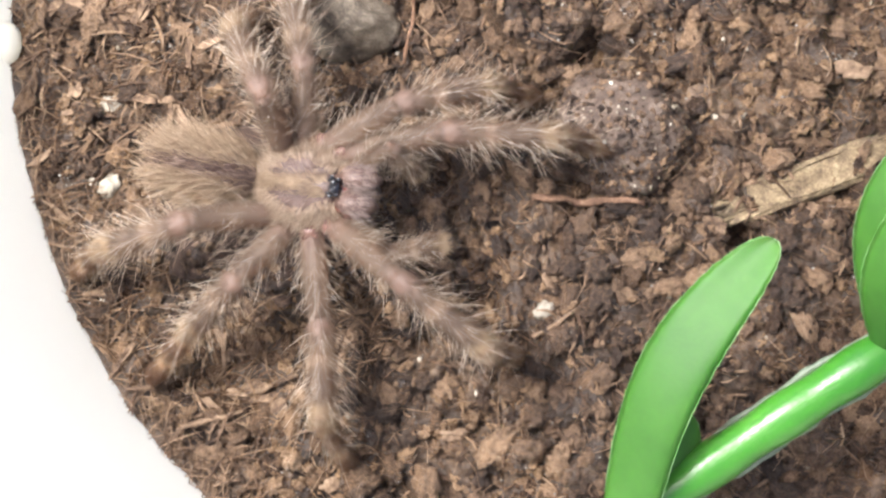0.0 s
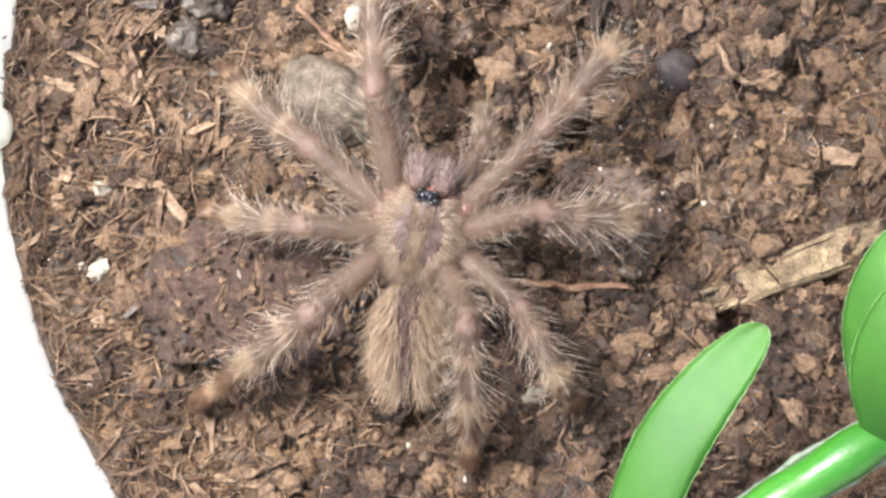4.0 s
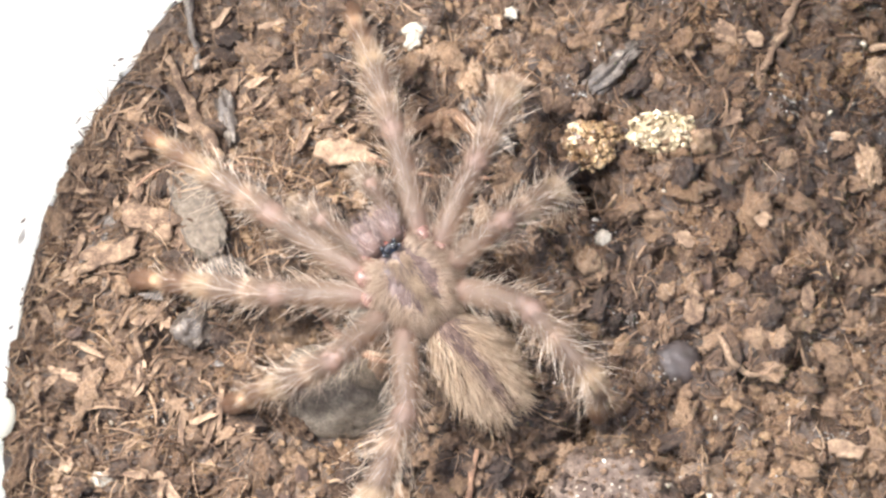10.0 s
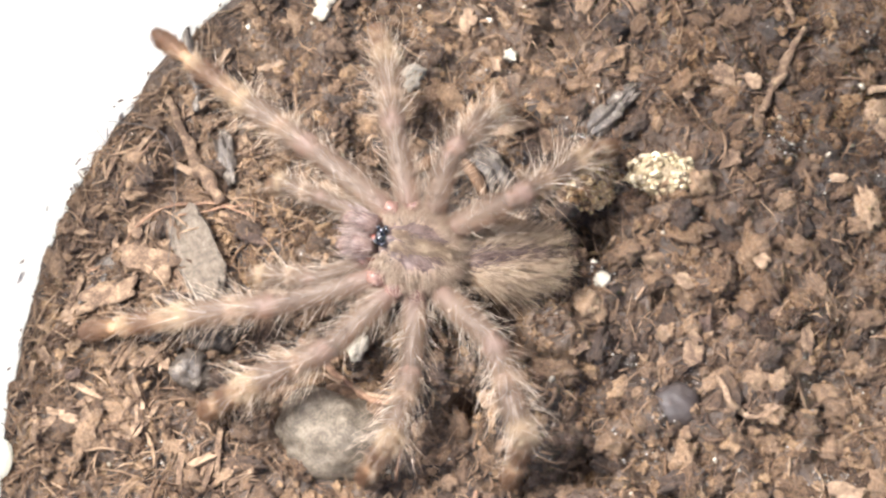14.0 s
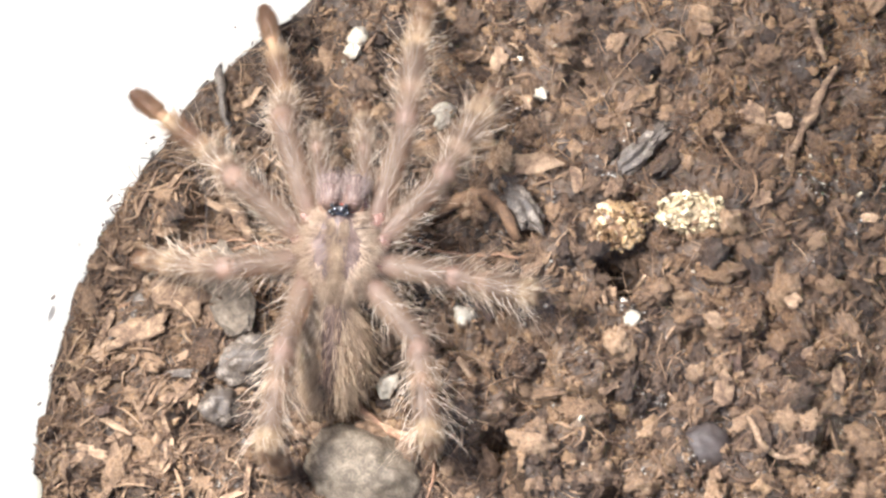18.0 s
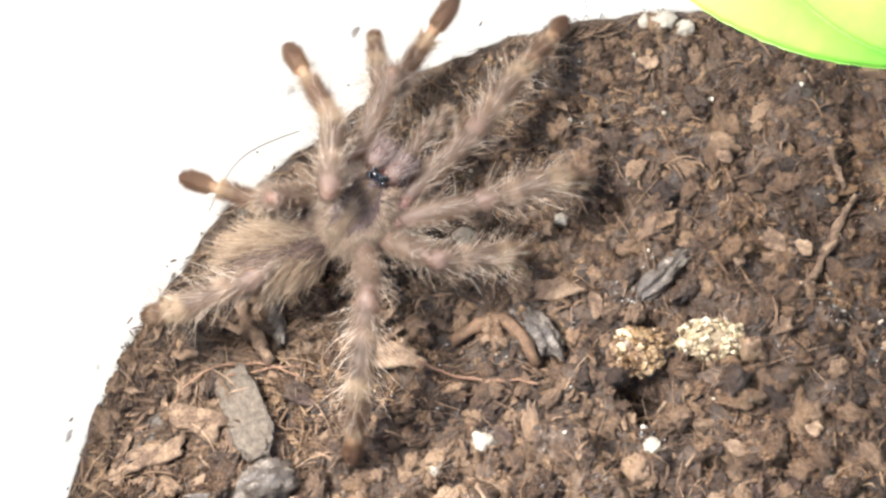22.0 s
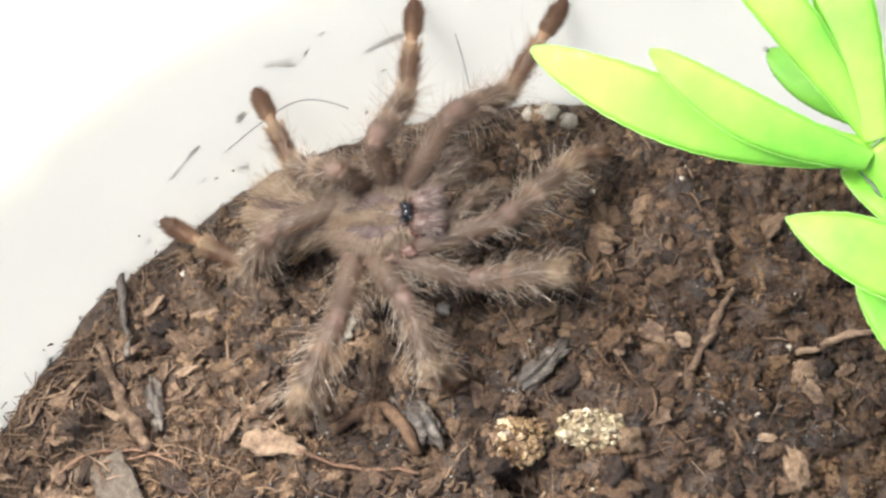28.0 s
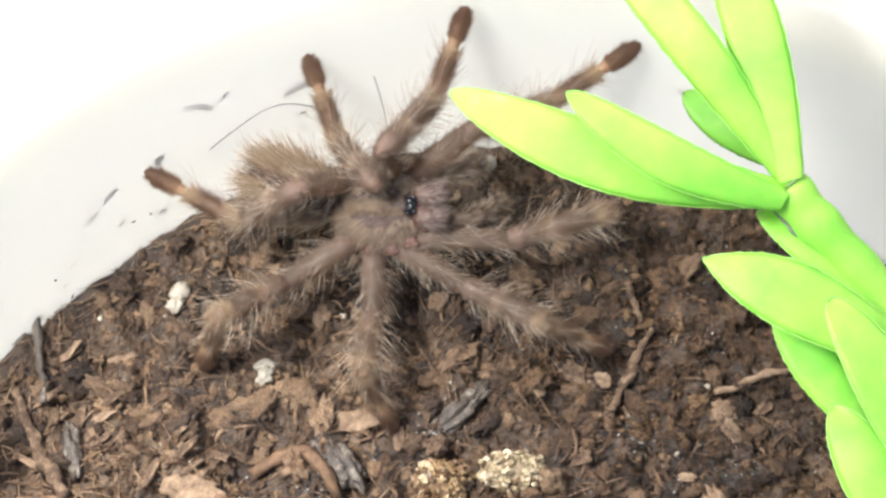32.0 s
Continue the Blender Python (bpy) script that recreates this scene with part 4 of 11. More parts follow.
twig("twig", "dark thin root on the soil", "root", [(-0.0302, 0.0082), (-0.0269, 0.0050), (-0.0241, 0.0030), (-0.0213, 0.0023)], [0.00023, 0.00027, 0.00027, 0.00023], ROOT)

# a flat oblong piece of bark, and a long strip of it
slab("bark_strip", "flat oblong grey-brown piece of bark", -0.0394, 0.0162, 0.00411, 0.00183, 0.00110, -67.1, PELLET)
slab("bark_strip", "long pale rough strip of bark on the soil", 0.0106, -0.0136, 0.0083, 0.0015, 0.0009, 19.6, STRIPBARK)

# dirt and threads on the wall of the tub
speck(-0.0261, 0.0510, 0.0137, 0.00130, 0.00035, -30)
speck(-0.0241, 0.0519, 0.0140, 0.00060, 0.00015, 50)
speck(-0.0171, 0.0544, 0.0122, 0.00170, 0.00055, 15)
speck(-0.0300, 0.0480, 0.0099, 0.00050, 0.00060, 60)
speck(-0.0341, 0.0450, 0.0090, 0.00085, 0.00035, 25)
speck(-0.0358, 0.0435, 0.0078, 0.00060, 0.00030, 25)
speck(-0.0337, 0.0445, 0.0049, 0.00030, 0.00025, 0)
speck(-0.0304, 0.0466, 0.0034, 0.00040, 0.00040, 0)
speck(-0.0379, 0.0408, 0.0039, 0.00025, 0.00020, 0)
speck(-0.0431, 0.0358, 0.0064, 0.00020, 0.00015, 0)
speck(-0.0425, 0.0352, 0.0010, 0.00045, 0.00035, 0)
speck(-0.0468, 0.0290, 0.0004, 0.00030, 0.00050, 60)
speck(-0.0179, 0.0532, 0.0068, 0.00035, 0.00025, 0)
speck(-0.0177, 0.0535, 0.0086, 0.00045, 0.00020, 20)
speck(0.0166, 0.0542, 0.0102, 0.00080, 0.00050, -40)
speck(-0.0539, 0.0135, 0.0031, 0.00030, 0.00100, 80)
speck(-0.0520, 0.0196, 0.0031, 0.00020, 0.00020, 0)
speck(-0.0520, 0.0196, 0.0033, 0.00015, 0.00025, 0)
speck(-0.0226, 0.0529, 0.0156, 0.00035, 0.00015, 30)
speck(-0.0387, 0.0396, 0.0023, 0.00040, 0.00015, 20)
speck(-0.0444, 0.0358, 0.0122, 0.00020, 0.00015, 0)
speck_rng = random.Random(8)
for n in range(26):
    a, z = math.radians(speck_rng.uniform(105, 190)), 0.0002 + 0.004 * speck_rng.random() ** 2
    speck(*[(RAD + FLARE * z) * c for c in (math.cos(a), math.sin(a))], z, speck_rng.uniform(0.0001, 0.0004), speck_rng.uniform(0.0001, 0.0002), speck_rng.uniform(-60, 60))
wall_thread([(-0.0113, 0.0557, 0.0113), (-0.0105, 0.0552, 0.0074), (-0.0098, 0.0545, 0.0017)])

# the round white knob on the wall at the soil's edge
knob(-0.0552, -0.0015, 0.0009)
fibre = wall_fibre([(0.0, 0.0080, -0.0010), (0.0, 0.0029, 0.0027), (0.0, -0.0001, 0.0035), (0.0, -0.0034, 0.0002), (0.0, -0.0075, -0.0054)])


# ---- the artificial plant ----
plant = new("artificial_plant")
tagged(plant, "glossy green plastic succulent plant with long pointed leaves", "plant")


def stem(pts, radius, mat, label=""):
    line = []
    for i in range(len(pts) - 1):
        for k in range(8):
            line.append(Vector(pts[i]).lerp(Vector(pts[i + 1]), k / 8))
    line.append(Vector(pts[-1]))
    for _ in range(4):
        line = [line[0]] + [(line[i - 1] + 2 * line[i] + line[i + 1]) / 4 for i in range(1, len(line) - 1)] + [line[-1]]
    v, f = tube(line, [radius * (1 + 0.06 * math.sin(i * 0.9)) for i in range(len(line))], 16)
    body = part("stem", mesh("stem", v, f, mat), plant, label)
    for s in (1, -1):
        verts, faces = [], []
        for i, p in enumerate(line):
            ahead = (line[min(i + 1, len(line) - 1)] - line[max(i - 1, 0)]).normalized()
            out = ahead.cross(Vector((0, 0, 1))).normalized() * s
            reach = radius * (1.12 + 0.16 * noise.noise((i * 0.55, s * 3.0, radius * 900)) + 0.1 * noise.noise((i * 1.7, s, 4)))
            for k, (o, u) in enumerate(((0.9, -0.00008), (reach / radius, -0.00002), (reach / radius, 0.00002), (0.9, 0.00008))):
                verts.append(p + out * (radius * o) + Vector((0, 0, u - 0.0003)))
        for i in range(len(line) - 1):
            for k in range(4):
                a, b = i * 4 + k, i * 4 + (k + 1) % 4
                faces.append((a, b, b + 4, a + 4))
        part("seam", mesh("seam", verts, faces, FLASH), body, "ragged clear moulding flash")
    return body


def leaf(base, tip, width, up, mat, arch=0.002, thick=0.0011, name="leaf", blunt=0.6, neck=0.45, teeth=0.00005, sweep=0.0):
    """A thick, pointed, slightly cupped leaf from base to tip."""
    base, tip = Vector(base), Vector(tip)
    x = (tip - base).normalized()
    z = (Vector(up) - x * Vector(up).dot(x)).normalized()
    y = z.cross(x)
    length = (tip - base).length
    verts, faces, rows, cols = [], [], 34, 10
    for s in (1, -1):
        for i in range(rows + 1):
            a = 1 - (1 - i / rows) ** 1.7
            w = width / 2 * (neck + (1 - neck) * math.sin(min(1, a / 0.55) * math.pi / 2)) * max(0.0, 1 - max(0, (a - 0.5) / 0.5) ** 2.1) ** blunt
            w = max(w, 0.00004) + teeth * (i % 2) * (1 + noise.noise((i * 3.3, length * 900, 0)))
            for j in range(cols + 1):
                b = j / cols * 2 - 1
                h = thick / 2 * (1 - b * b) ** 0.6 * (1 - a ** 4) * s
                c = arch * math.sin(a * math.pi) + 0.12 * w * b * b + 0.0012 * (noise.noise((a * 2.2, b * 0.6, length * 300)) * 0.35)
                verts.append(base + x * (length * a) + y * (w * b + sweep * math.sin(a * math.pi)) + z * (h + c))
    off = (rows + 1) * (cols + 1)
    for i in range(rows):
        for j in range(cols):
            q = i * (cols + 1) + j
            faces.append((q, q + cols + 1, q + cols + 2, q + 1))
            faces.append((off + q, off + q + 1, off + q + cols + 2, off + q + cols + 1))
    bm = bmesh.new()
    me = mesh(name, verts, faces, mat)
    bm.from_mesh(me)
    bmesh.ops.remove_doubles(bm, verts=bm.verts, dist=0.00002)
    bm.to_mesh(me)
    bm.free()
    me.polygons.foreach_set("use_smooth", [True] * len(me.polygons))
    blade = part(name, me, plant)
    rims = [verts[i * (cols + 1)] for i in range(2, rows + 1)] + [verts[i * (cols + 1) + cols] for i in range(rows, 1, -1)]
    v, f = tube(rims, [(0.00004 if mat is LIME else 0.00003) * (1 + 0.9 * noise.noise((k * 0.7, length * 700, 2))) for k in range(len(rims))], 6)
    part("seam", mesh("seam", v, f, SEAM if mat is LIME else DULLSEAM), blade, "pale ragged moulding seam")
    return blade


# the lower branch
stem([(-0.0063, -0.0405, 0.0090), (0.0009, -0.0361, 0.0090), (0.0071, -0.0319, 0.0100), (0.0128, -0.0282, 0.0110), (0.0180, -0.0249, 0.0100)], 0.0017, GREENSTEM)
leaf((-0.0053, -0.0412, 0.0100), (0.0054, -0.0194, 0.0160), 0.0054, (-0.3, 0.2, 1), GREEN, 0.0012, 0.0016, blunt=0.42, neck=0.75, teeth=0.00005, sweep=0.0019)
leaf((-0.0046, -0.0404, 0.0080), (-0.0001, -0.0321, 0.0090), 0.0040, (0.3, -0.2, 1), GREEN, 0.001, 0.0014)
leaf((0.0142, -0.0266, 0.0110), (0.0143, -0.0129, 0.0190), 0.0052, (-0.8, 0.2, 1), GREEN, 0.0015, 0.0014)
leaf((0.0141, -0.0274, 0.0110), (0.0150, -0.0163, 0.0210), 0.005, (-0.2, 0.6, 1), GREEN, 0.0015, 0.0014)

# the upper branch
stem([(0.0201, 0.0356, 0.0260), (0.0221, 0.0334, 0.0250), (0.0256, 0.0301, 0.0230), (0.0297, 0.0258, 0.0200), (0.0369, 0.0206, 0.0140), (0.0234, 0.0118, 0.0090), (0.0213, -0.0138, 0.0080), (0.0180, -0.0249, 0.0100)], 0.0018, LIME)
leaf((0.0197, 0.0351, 0.0260), (-0.0055, 0.0419, 0.0300), 0.0048, (0.1, -0.6, 1), LIME, 0.001, 0.0013, sweep=0.0014)
leaf((0.0194, 0.0340, 0.0270), (0.0030, 0.0405, 0.0320), 0.0036, (0.1, -0.5, 1), LIME, 0.001, 0.0013, sweep=0.0012)
leaf((0.0200, 0.0355, 0.0270), (0.0050, 0.0534, 0.0350), 0.0038, (-0.5, -0.5, 1), LIME, 0.001, 0.0013, neck=0.25, sweep=-0.0009)
leaf((0.0201, 0.0355, 0.0275), (0.0143, 0.0548, 0.0360), 0.0043, (-0.3, -0.5, 1), LIME, 0.001, 0.0013, sweep=-0.0005)
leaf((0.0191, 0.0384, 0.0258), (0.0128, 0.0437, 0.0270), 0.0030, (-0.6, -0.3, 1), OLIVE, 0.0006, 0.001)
leaf((0.0275, 0.0267, 0.0220), (0.0181, 0.0348, 0.0240), 0.0035, (-0.2, 0.2, 1), LIME, 0.0008, 0.0013)
leaf((0.0270, 0.0240, 0.0226), (0.0134, 0.0303, 0.0250), 0.0053, (0.1, -0.3, 1), LIME, 0.0008, 0.0013, blunt=0.9, neck=0.7)
leaf((0.0291, 0.0112, 0.0230), (0.0217, 0.0254, 0.0280), 0.0050, (0.3, -0.3, 1), LIME, 0.0008, 0.0013, blunt=0.5, neck=0.6)
leaf((0.0278, 0.0083, 0.0190), (0.0225, 0.0195, 0.0220), 0.0044, (-0.2, -0.3, 1), LIME, 0.0008, 0.0013)
leaf((0.0256, 0.0190, 0.0180), (0.0196, 0.0280, 0.0200), 0.0036, (-0.2, -0.3, 1), LIME, 0.0008, 0.0013)


# ---- the tarantula ----
hair_rng = random.Random(3)


def bristle(heap, root, way, length, radius, bend):
    """One curved, tapering hair."""
    way = way.normalized()
    side = way.cross(Vector((0.3, 0.2, 1))).normalized() if abs(way.z) < 0.98 else Vector((1, 0, 0))
    up = way.cross(side)
    steps = (0.0, 0.3, 0.55, 0.8) if length > 0.0013 else (0.0, 0.5)
    verts, faces = [], []
    for a in steps:
        p = root + way * (length * a) + bend * (length * 0.75 * a * a)
        r = radius * (1 - 0.55 * a)
        for k in (0, 2.094, 4.189):
            verts.append(p + r * (math.cos(k) * side + math.sin(k) * up))
    verts.append(root + way * length + bend * (length * 0.75))
    for q in range(len(steps) - 1):
        for k in range(3):
            n = (k + 1) % 3
            faces.append((q * 3 + k, q * 3 + n, q * 3 + 3 + n, q * 3 + 3 + k))
    q = len(steps) * 3 - 3
    faces += [(q + k, q + (k + 1) % 3, q + 3) for k in range(3)]
    heap.add(verts, faces)


def fur(heap, length, radius_at, count, long, thin, lean=0.6, start=0.04, end=0.98, droop=0.25):
    """Hairs round a limb that runs along x."""
    for _ in range(count):
        a = hair_rng.uniform(start, end)
        q = hair_rng.uniform(0, 2 * math.pi)
        out = Vector((0, math.cos(q), math.sin(q)))
        r = radius_at(a)
        root = Vector((a * length, 0, 0)) + out * r * 0.92
        way = out + Vector((lean * hair_rng.uniform(0.5, 1.5), 0, 0)) + Vector((hair_rng.gauss(0, 0.18), hair_rng.gauss(0, 0.18), hair_rng.gauss(0, 0.18)))
        bristle(heap, root, way, long * hair_rng.uniform(0.45, 1.15), thin * hair_rng.uniform(0.7, 1.2), Vector((0.75, 0, -droop)) + 0.32 * Vector((hair_rng.gauss(0, 1), hair_rng.gauss(0, 1), hair_rng.gauss(0, 1))))


def limb_mesh(name, length, radii, mat, sides=12):
    """A swelling limb joint along x, with slightly uneven skin."""
    n = 12
    prof = [np.interp(i / n, np.linspace(0, 1, len(radii)), radii) for i in range(n + 1)]
    pts = [(length * i / n, 0, 0) for i in range(n + 1)]
    pts = [(-prof[0] * 0.55, 0, 0)] + pts + [(length + prof[-1] * 0.55, 0, 0)]
    prof = [prof[0] * 0.5] + prof + [prof[-1] * 0.5]
    v, f = tube(pts, prof, sides)
    v = [p * 1.0 + Vector((0, p.y, p.z)) * 0.12 * noise.noise(p * 2500) for p in v]
    return mesh(name, v, f, mat), (lambda a: float(np.interp(a, np.linspace(0, 1, len(radii)), radii)))


spider = new("tarantula")
tagged(spider, "small brown tarantula with pale-banded bristly legs walking over soil", "tarantula")
limbs = {}

# carapace: a low domed shield with a raised head and grooves that run to the legs
v, f = BALLS[4]
verts = []
for p in v:
    a = math.atan2(p.y, p.x)
    wide = 0.0030 * (1 - 0.22 * max(0, p.x) ** 2)
    groove = 0.00012 * math.cos(a * 8) * min(1, math.hypot(p.x, p.y) * 1.4)
    dome = 0.0016 if p.z > 0 else 0.0008
    head = 0.0005 * math.exp(-((p.x - 0.62) / 0.3) ** 2 - (p.y / 0.42) ** 2) if p.z > 0 else 0
    pit = -0.00035 * math.exp(-((p.x + 0.2) / 0.12) ** 2 - (p.y / 0.1) ** 2) if p.z > 0 else 0
    verts.append((p.x * 0.0039, p.y * wide, p.z * dome + head + pit + groove + 0.00006 * noise.noise(p * 9)))
carapace = part("carapace", mesh("carapace", verts, f, CARAPACE), spider, "grooved purplish-brown head shield")
heap, fringe, crest = Heap(), Heap(), Heap()


def shield_hair(into, u_x, u_y, out, long, thick):
    """A hair rooted on the shield, at a place given in shares of its half axes."""
    z = 0.0016 * math.sqrt(max(0, 1 - u_x * u_x - u_y * u_y)) + 0.0005 * math.exp(-((u_x - 0.62) / 0.3) ** 2 - (u_y / 0.42) ** 2)
    wide = 0.0030 * (1 - 0.22 * max(0, u_x) ** 2)
    bristle(into, Vector((0.0039 * u_x, wide * u_y, z)), out, long, thick, Vector((-0.4 + hair_rng.gauss(0, 0.4), 0.4 * u_y + hair_rng.gauss(0, 0.4), -0.35)))


# a dense curly cream fringe on the rim, broken at the back by dark furrows
for n in range(4200):
    q = hair_rng.uniform(0, 2 * math.pi)
    if abs(q - math.pi) > 2.65:
        continue
    furrow = 0.5 + 0.5 * math.cos(q * 8)
    reach = 0.36 + 0.16 * furrow * (1 if abs(q - math.pi) < 1.2 else 0.5) + 0.1 * noise.noise((math.cos(q) * 4, math.sin(q) * 4, 1))
    r = 1.0 - reach * hair_rng.random() ** 1.9
    swirl = q + 0.5 * noise.noise((math.cos(q) * 5, math.sin(q) * 5, 4)) + hair_rng.gauss(0, 0.25)
    shield_hair(fringe, r * math.cos(q), r * math.sin(q), Vector((math.cos(swirl) * 0.8 - 0.35, math.sin(swirl), 0.22)), hair_rng.uniform(0.0005, 0.0013), 0.00002)
# fine golden hair in two streaks that run back from the eyes and meet at the pit
for n in range(1500):
    u_x = hair_rng.uniform(-0.75, 0.62)
    apart = 0.05 + 0.16 * max(0, u_x + 0.2)
    u_y = hair_rng.choice((-1, 1)) * apart + hair_rng.gauss(0, 0.085)
    shield_hair(crest, u_x, u_y, Vector((-0.9, 1.2 * u_y + hair_rng.gauss(0, 0.25), 0.3)), hair_rng.uniform(0.0003, 0.0008), 0.000018)
# sparse dark down on the bare side patches
for n in range(1300):
    q, r = hair_rng.uniform(0, 2 * math.pi), hair_rng.uniform(0.2, 0.8)
    u_x, u_y = r * math.cos(q) - 0.05, r * math.sin(q)
    shield_hair(heap, u_x, u_y, Vector((u_x - 0.4, u_y, 0.3)), hair_rng.uniform(0.0002, 0.0005), 0.000016)
part("fringe", fringe.mesh("fringe", FRINGE), carapace, "curly cream fringe round the shield")
part("crest", crest.mesh("crest", GOLDHAIR), carapace, "golden hair streaks behind the eyes")
part("bristles", heap.mesh("bristles", SHIELDHAIR), carapace, "short brown carapace hairs")
for s in (1, -1):
    for k, (x, y, r) in enumerate(((0.0031, 0.0003, 0.00028), (0.00342, 0.00058, 0.0002), (0.00286, 0.00072, 0.00022), (0.00266, 0.0005, 0.00015))):
        v, f = BALLS[2]
        part("eye", mesh("eye", [(p * r) for p in v], f, EYE_M), carapace, "shiny black eye", pose(x, s * y, 0.00205 if k == 0 else 0.0019))
v, f = lump((0.0005, 0.0008, 0.00036), 0.08, 2, 4, 3)
part("eye_mound", mesh("eye_mound", v, f, EYE_M), carapace, "black mound that bears the eyes", pose(0.00303, 0, 0.00158))
v, f = lump((0.0008, 0.0019, 0.0008), 0.12, 2.5, 8, 3)
part("face", mesh("face", v, f, REDSKIN), spider, "bare shiny red skin below the eyes", pose(0.0033, 0, 0.0003))

for s in (1, -1):
    v, f = tube([(0, 0, 0), (0.0007, 0, 0.0003), (0.0016, 0, 0.0003), (0.0024, 0, -0.0002), (0.0028, 0, -0.0008)], [0.0006, 0.00088, 0.0009, 0.0007, 0.0003], 14)
    ch = part("chelicera", mesh("chelicera", v, f, FANGBASE), spider, "stout greyish jaw", pose(0.0033, s * 0.00092, 0.0007, 0, 0, s * 3))
    heap = Heap()
    for _ in range(300):
        a, q = hair_rng.uniform(0.1, 0.95), hair_rng.uniform(0, math.pi)
        bristle(heap, Vector((a * 0.0024, math.cos(q) * 0.0008, math.sin(q) * 0.00085 + 0.0002)), Vector((1.1, 0.6 * math.cos(q) + hair_rng.gauss(0, 0.25), math.sin(q) * 0.5 + hair_rng.gauss(0, 0.2))), hair_rng.uniform(0.0005, 0.0014), 0.000019, Vector((0.5, 0, -0.3)))
    part("bristles", heap.mesh("bristles", JAWHAIR), ch, "greyish hairs in streaks")
    v, f = tube([(0, 0, 0), (0.0004, 0, -0.0007), (0.0003, 0, -0.0014), (0, 0, -0.0018)], [0.0002, 0.00017, 0.0001, 0.00002], 8)
    part("fang", mesh("fang", v, f, EYE_M), ch, "black curved fang", pose(0.0024, 0, -0.0008))

v, f = lump((0.0021, 0.0017, 0.0006), 0.1, 2, 6, 3)
part("sternum", mesh("sternum", v, f, FEMUR), spider, "", pose(-0.0003, 0, -0.0014))
v, f = lump((0.0007, 0.00045, 0.0004), 0.1, 2, 7, 2)
part("pedicel", mesh("pedicel", v, f, JOINT), spider, "orange-pink waist", pose(-0.0037, 0, -0.0005))

# abdomen: an egg with a dark stripe along its back, under long swept-back hairs
v, f = BALLS[4]
verts = [(0.0040 + p.x * 0.0041, p.y * 0.0022 * (1 + 0.16 * p.x - 0.12 * p.x * p.x), p.z * 0.0021 * (1 + 0.1 * p.x) + 0.0001 * noise.noise(p * 7)) for p in v]
abdomen = part("abdomen", mesh("abdomen", verts, f, ABDOMEN), spider, "egg-shaped abdomen with a dark stripe")
limbs["abdomen"] = abdomen
stripe, side_hair = Heap(), Heap()
for _ in range(4200):
    a, q = hair_rng.uniform(-0.98, 0.99), hair_rng.uniform(-0.35, math.pi + 0.35)
    c = math.sqrt(1 - a * a)
    y, z = math.cos(q), math.sin(q)
    root = Vector((0.0040 + a * 0.0041, 0.0022 * c * y, 0.0021 * c * z))
    out = Vector((a * 0.8, c * y, c * z))
    dark = abs(c * y) < 0.27 * (1 - 0.3 * a) + hair_rng.gauss(0, 0.08)
    long = hair_rng.uniform(0.0008, 0.003) * (0.6 if dark else 1.0)
    bristle(stripe if dark else side_hair, root, out * hair_rng.uniform(0.32, 0.85) + Vector((0.95, hair_rng.gauss(0, 0.15), 0.05)), long, 0.000027, Vector((0.2, hair_rng.gauss(0, 0.3), hair_rng.gauss(-0.1, 0.2))))
part("back_stripe", stripe.mesh("back_stripe", STRIPE), abdomen, "dark brown stripe of short hair")
part("bristles", side_hair.mesh("bristles", GOLDHAIR), abdomen, "long golden hair swept backwards")
for s in (1, -1):
    v, f = tube([(0, 0, 0), (0.0006, 0, 0), (0.0012, 0, 0.0001)], [0.00032, 0.00028, 0.00008], 8)
    part("spinneret", mesh("spinneret", v, f, FEMUR), abdomen, "", pose(0.0077, s * 0.0005, -0.0008, 0, 0, s * 14))

LENGTHS = {"1": (0.86, 0.92, 0.94), "2": (0.72, 0.78, 0.82), "3": (0.62, 0.68, 0.76), "4": (0.76, 0.8, 0.88), "Q": (0.48, 0.42, 0.32)}


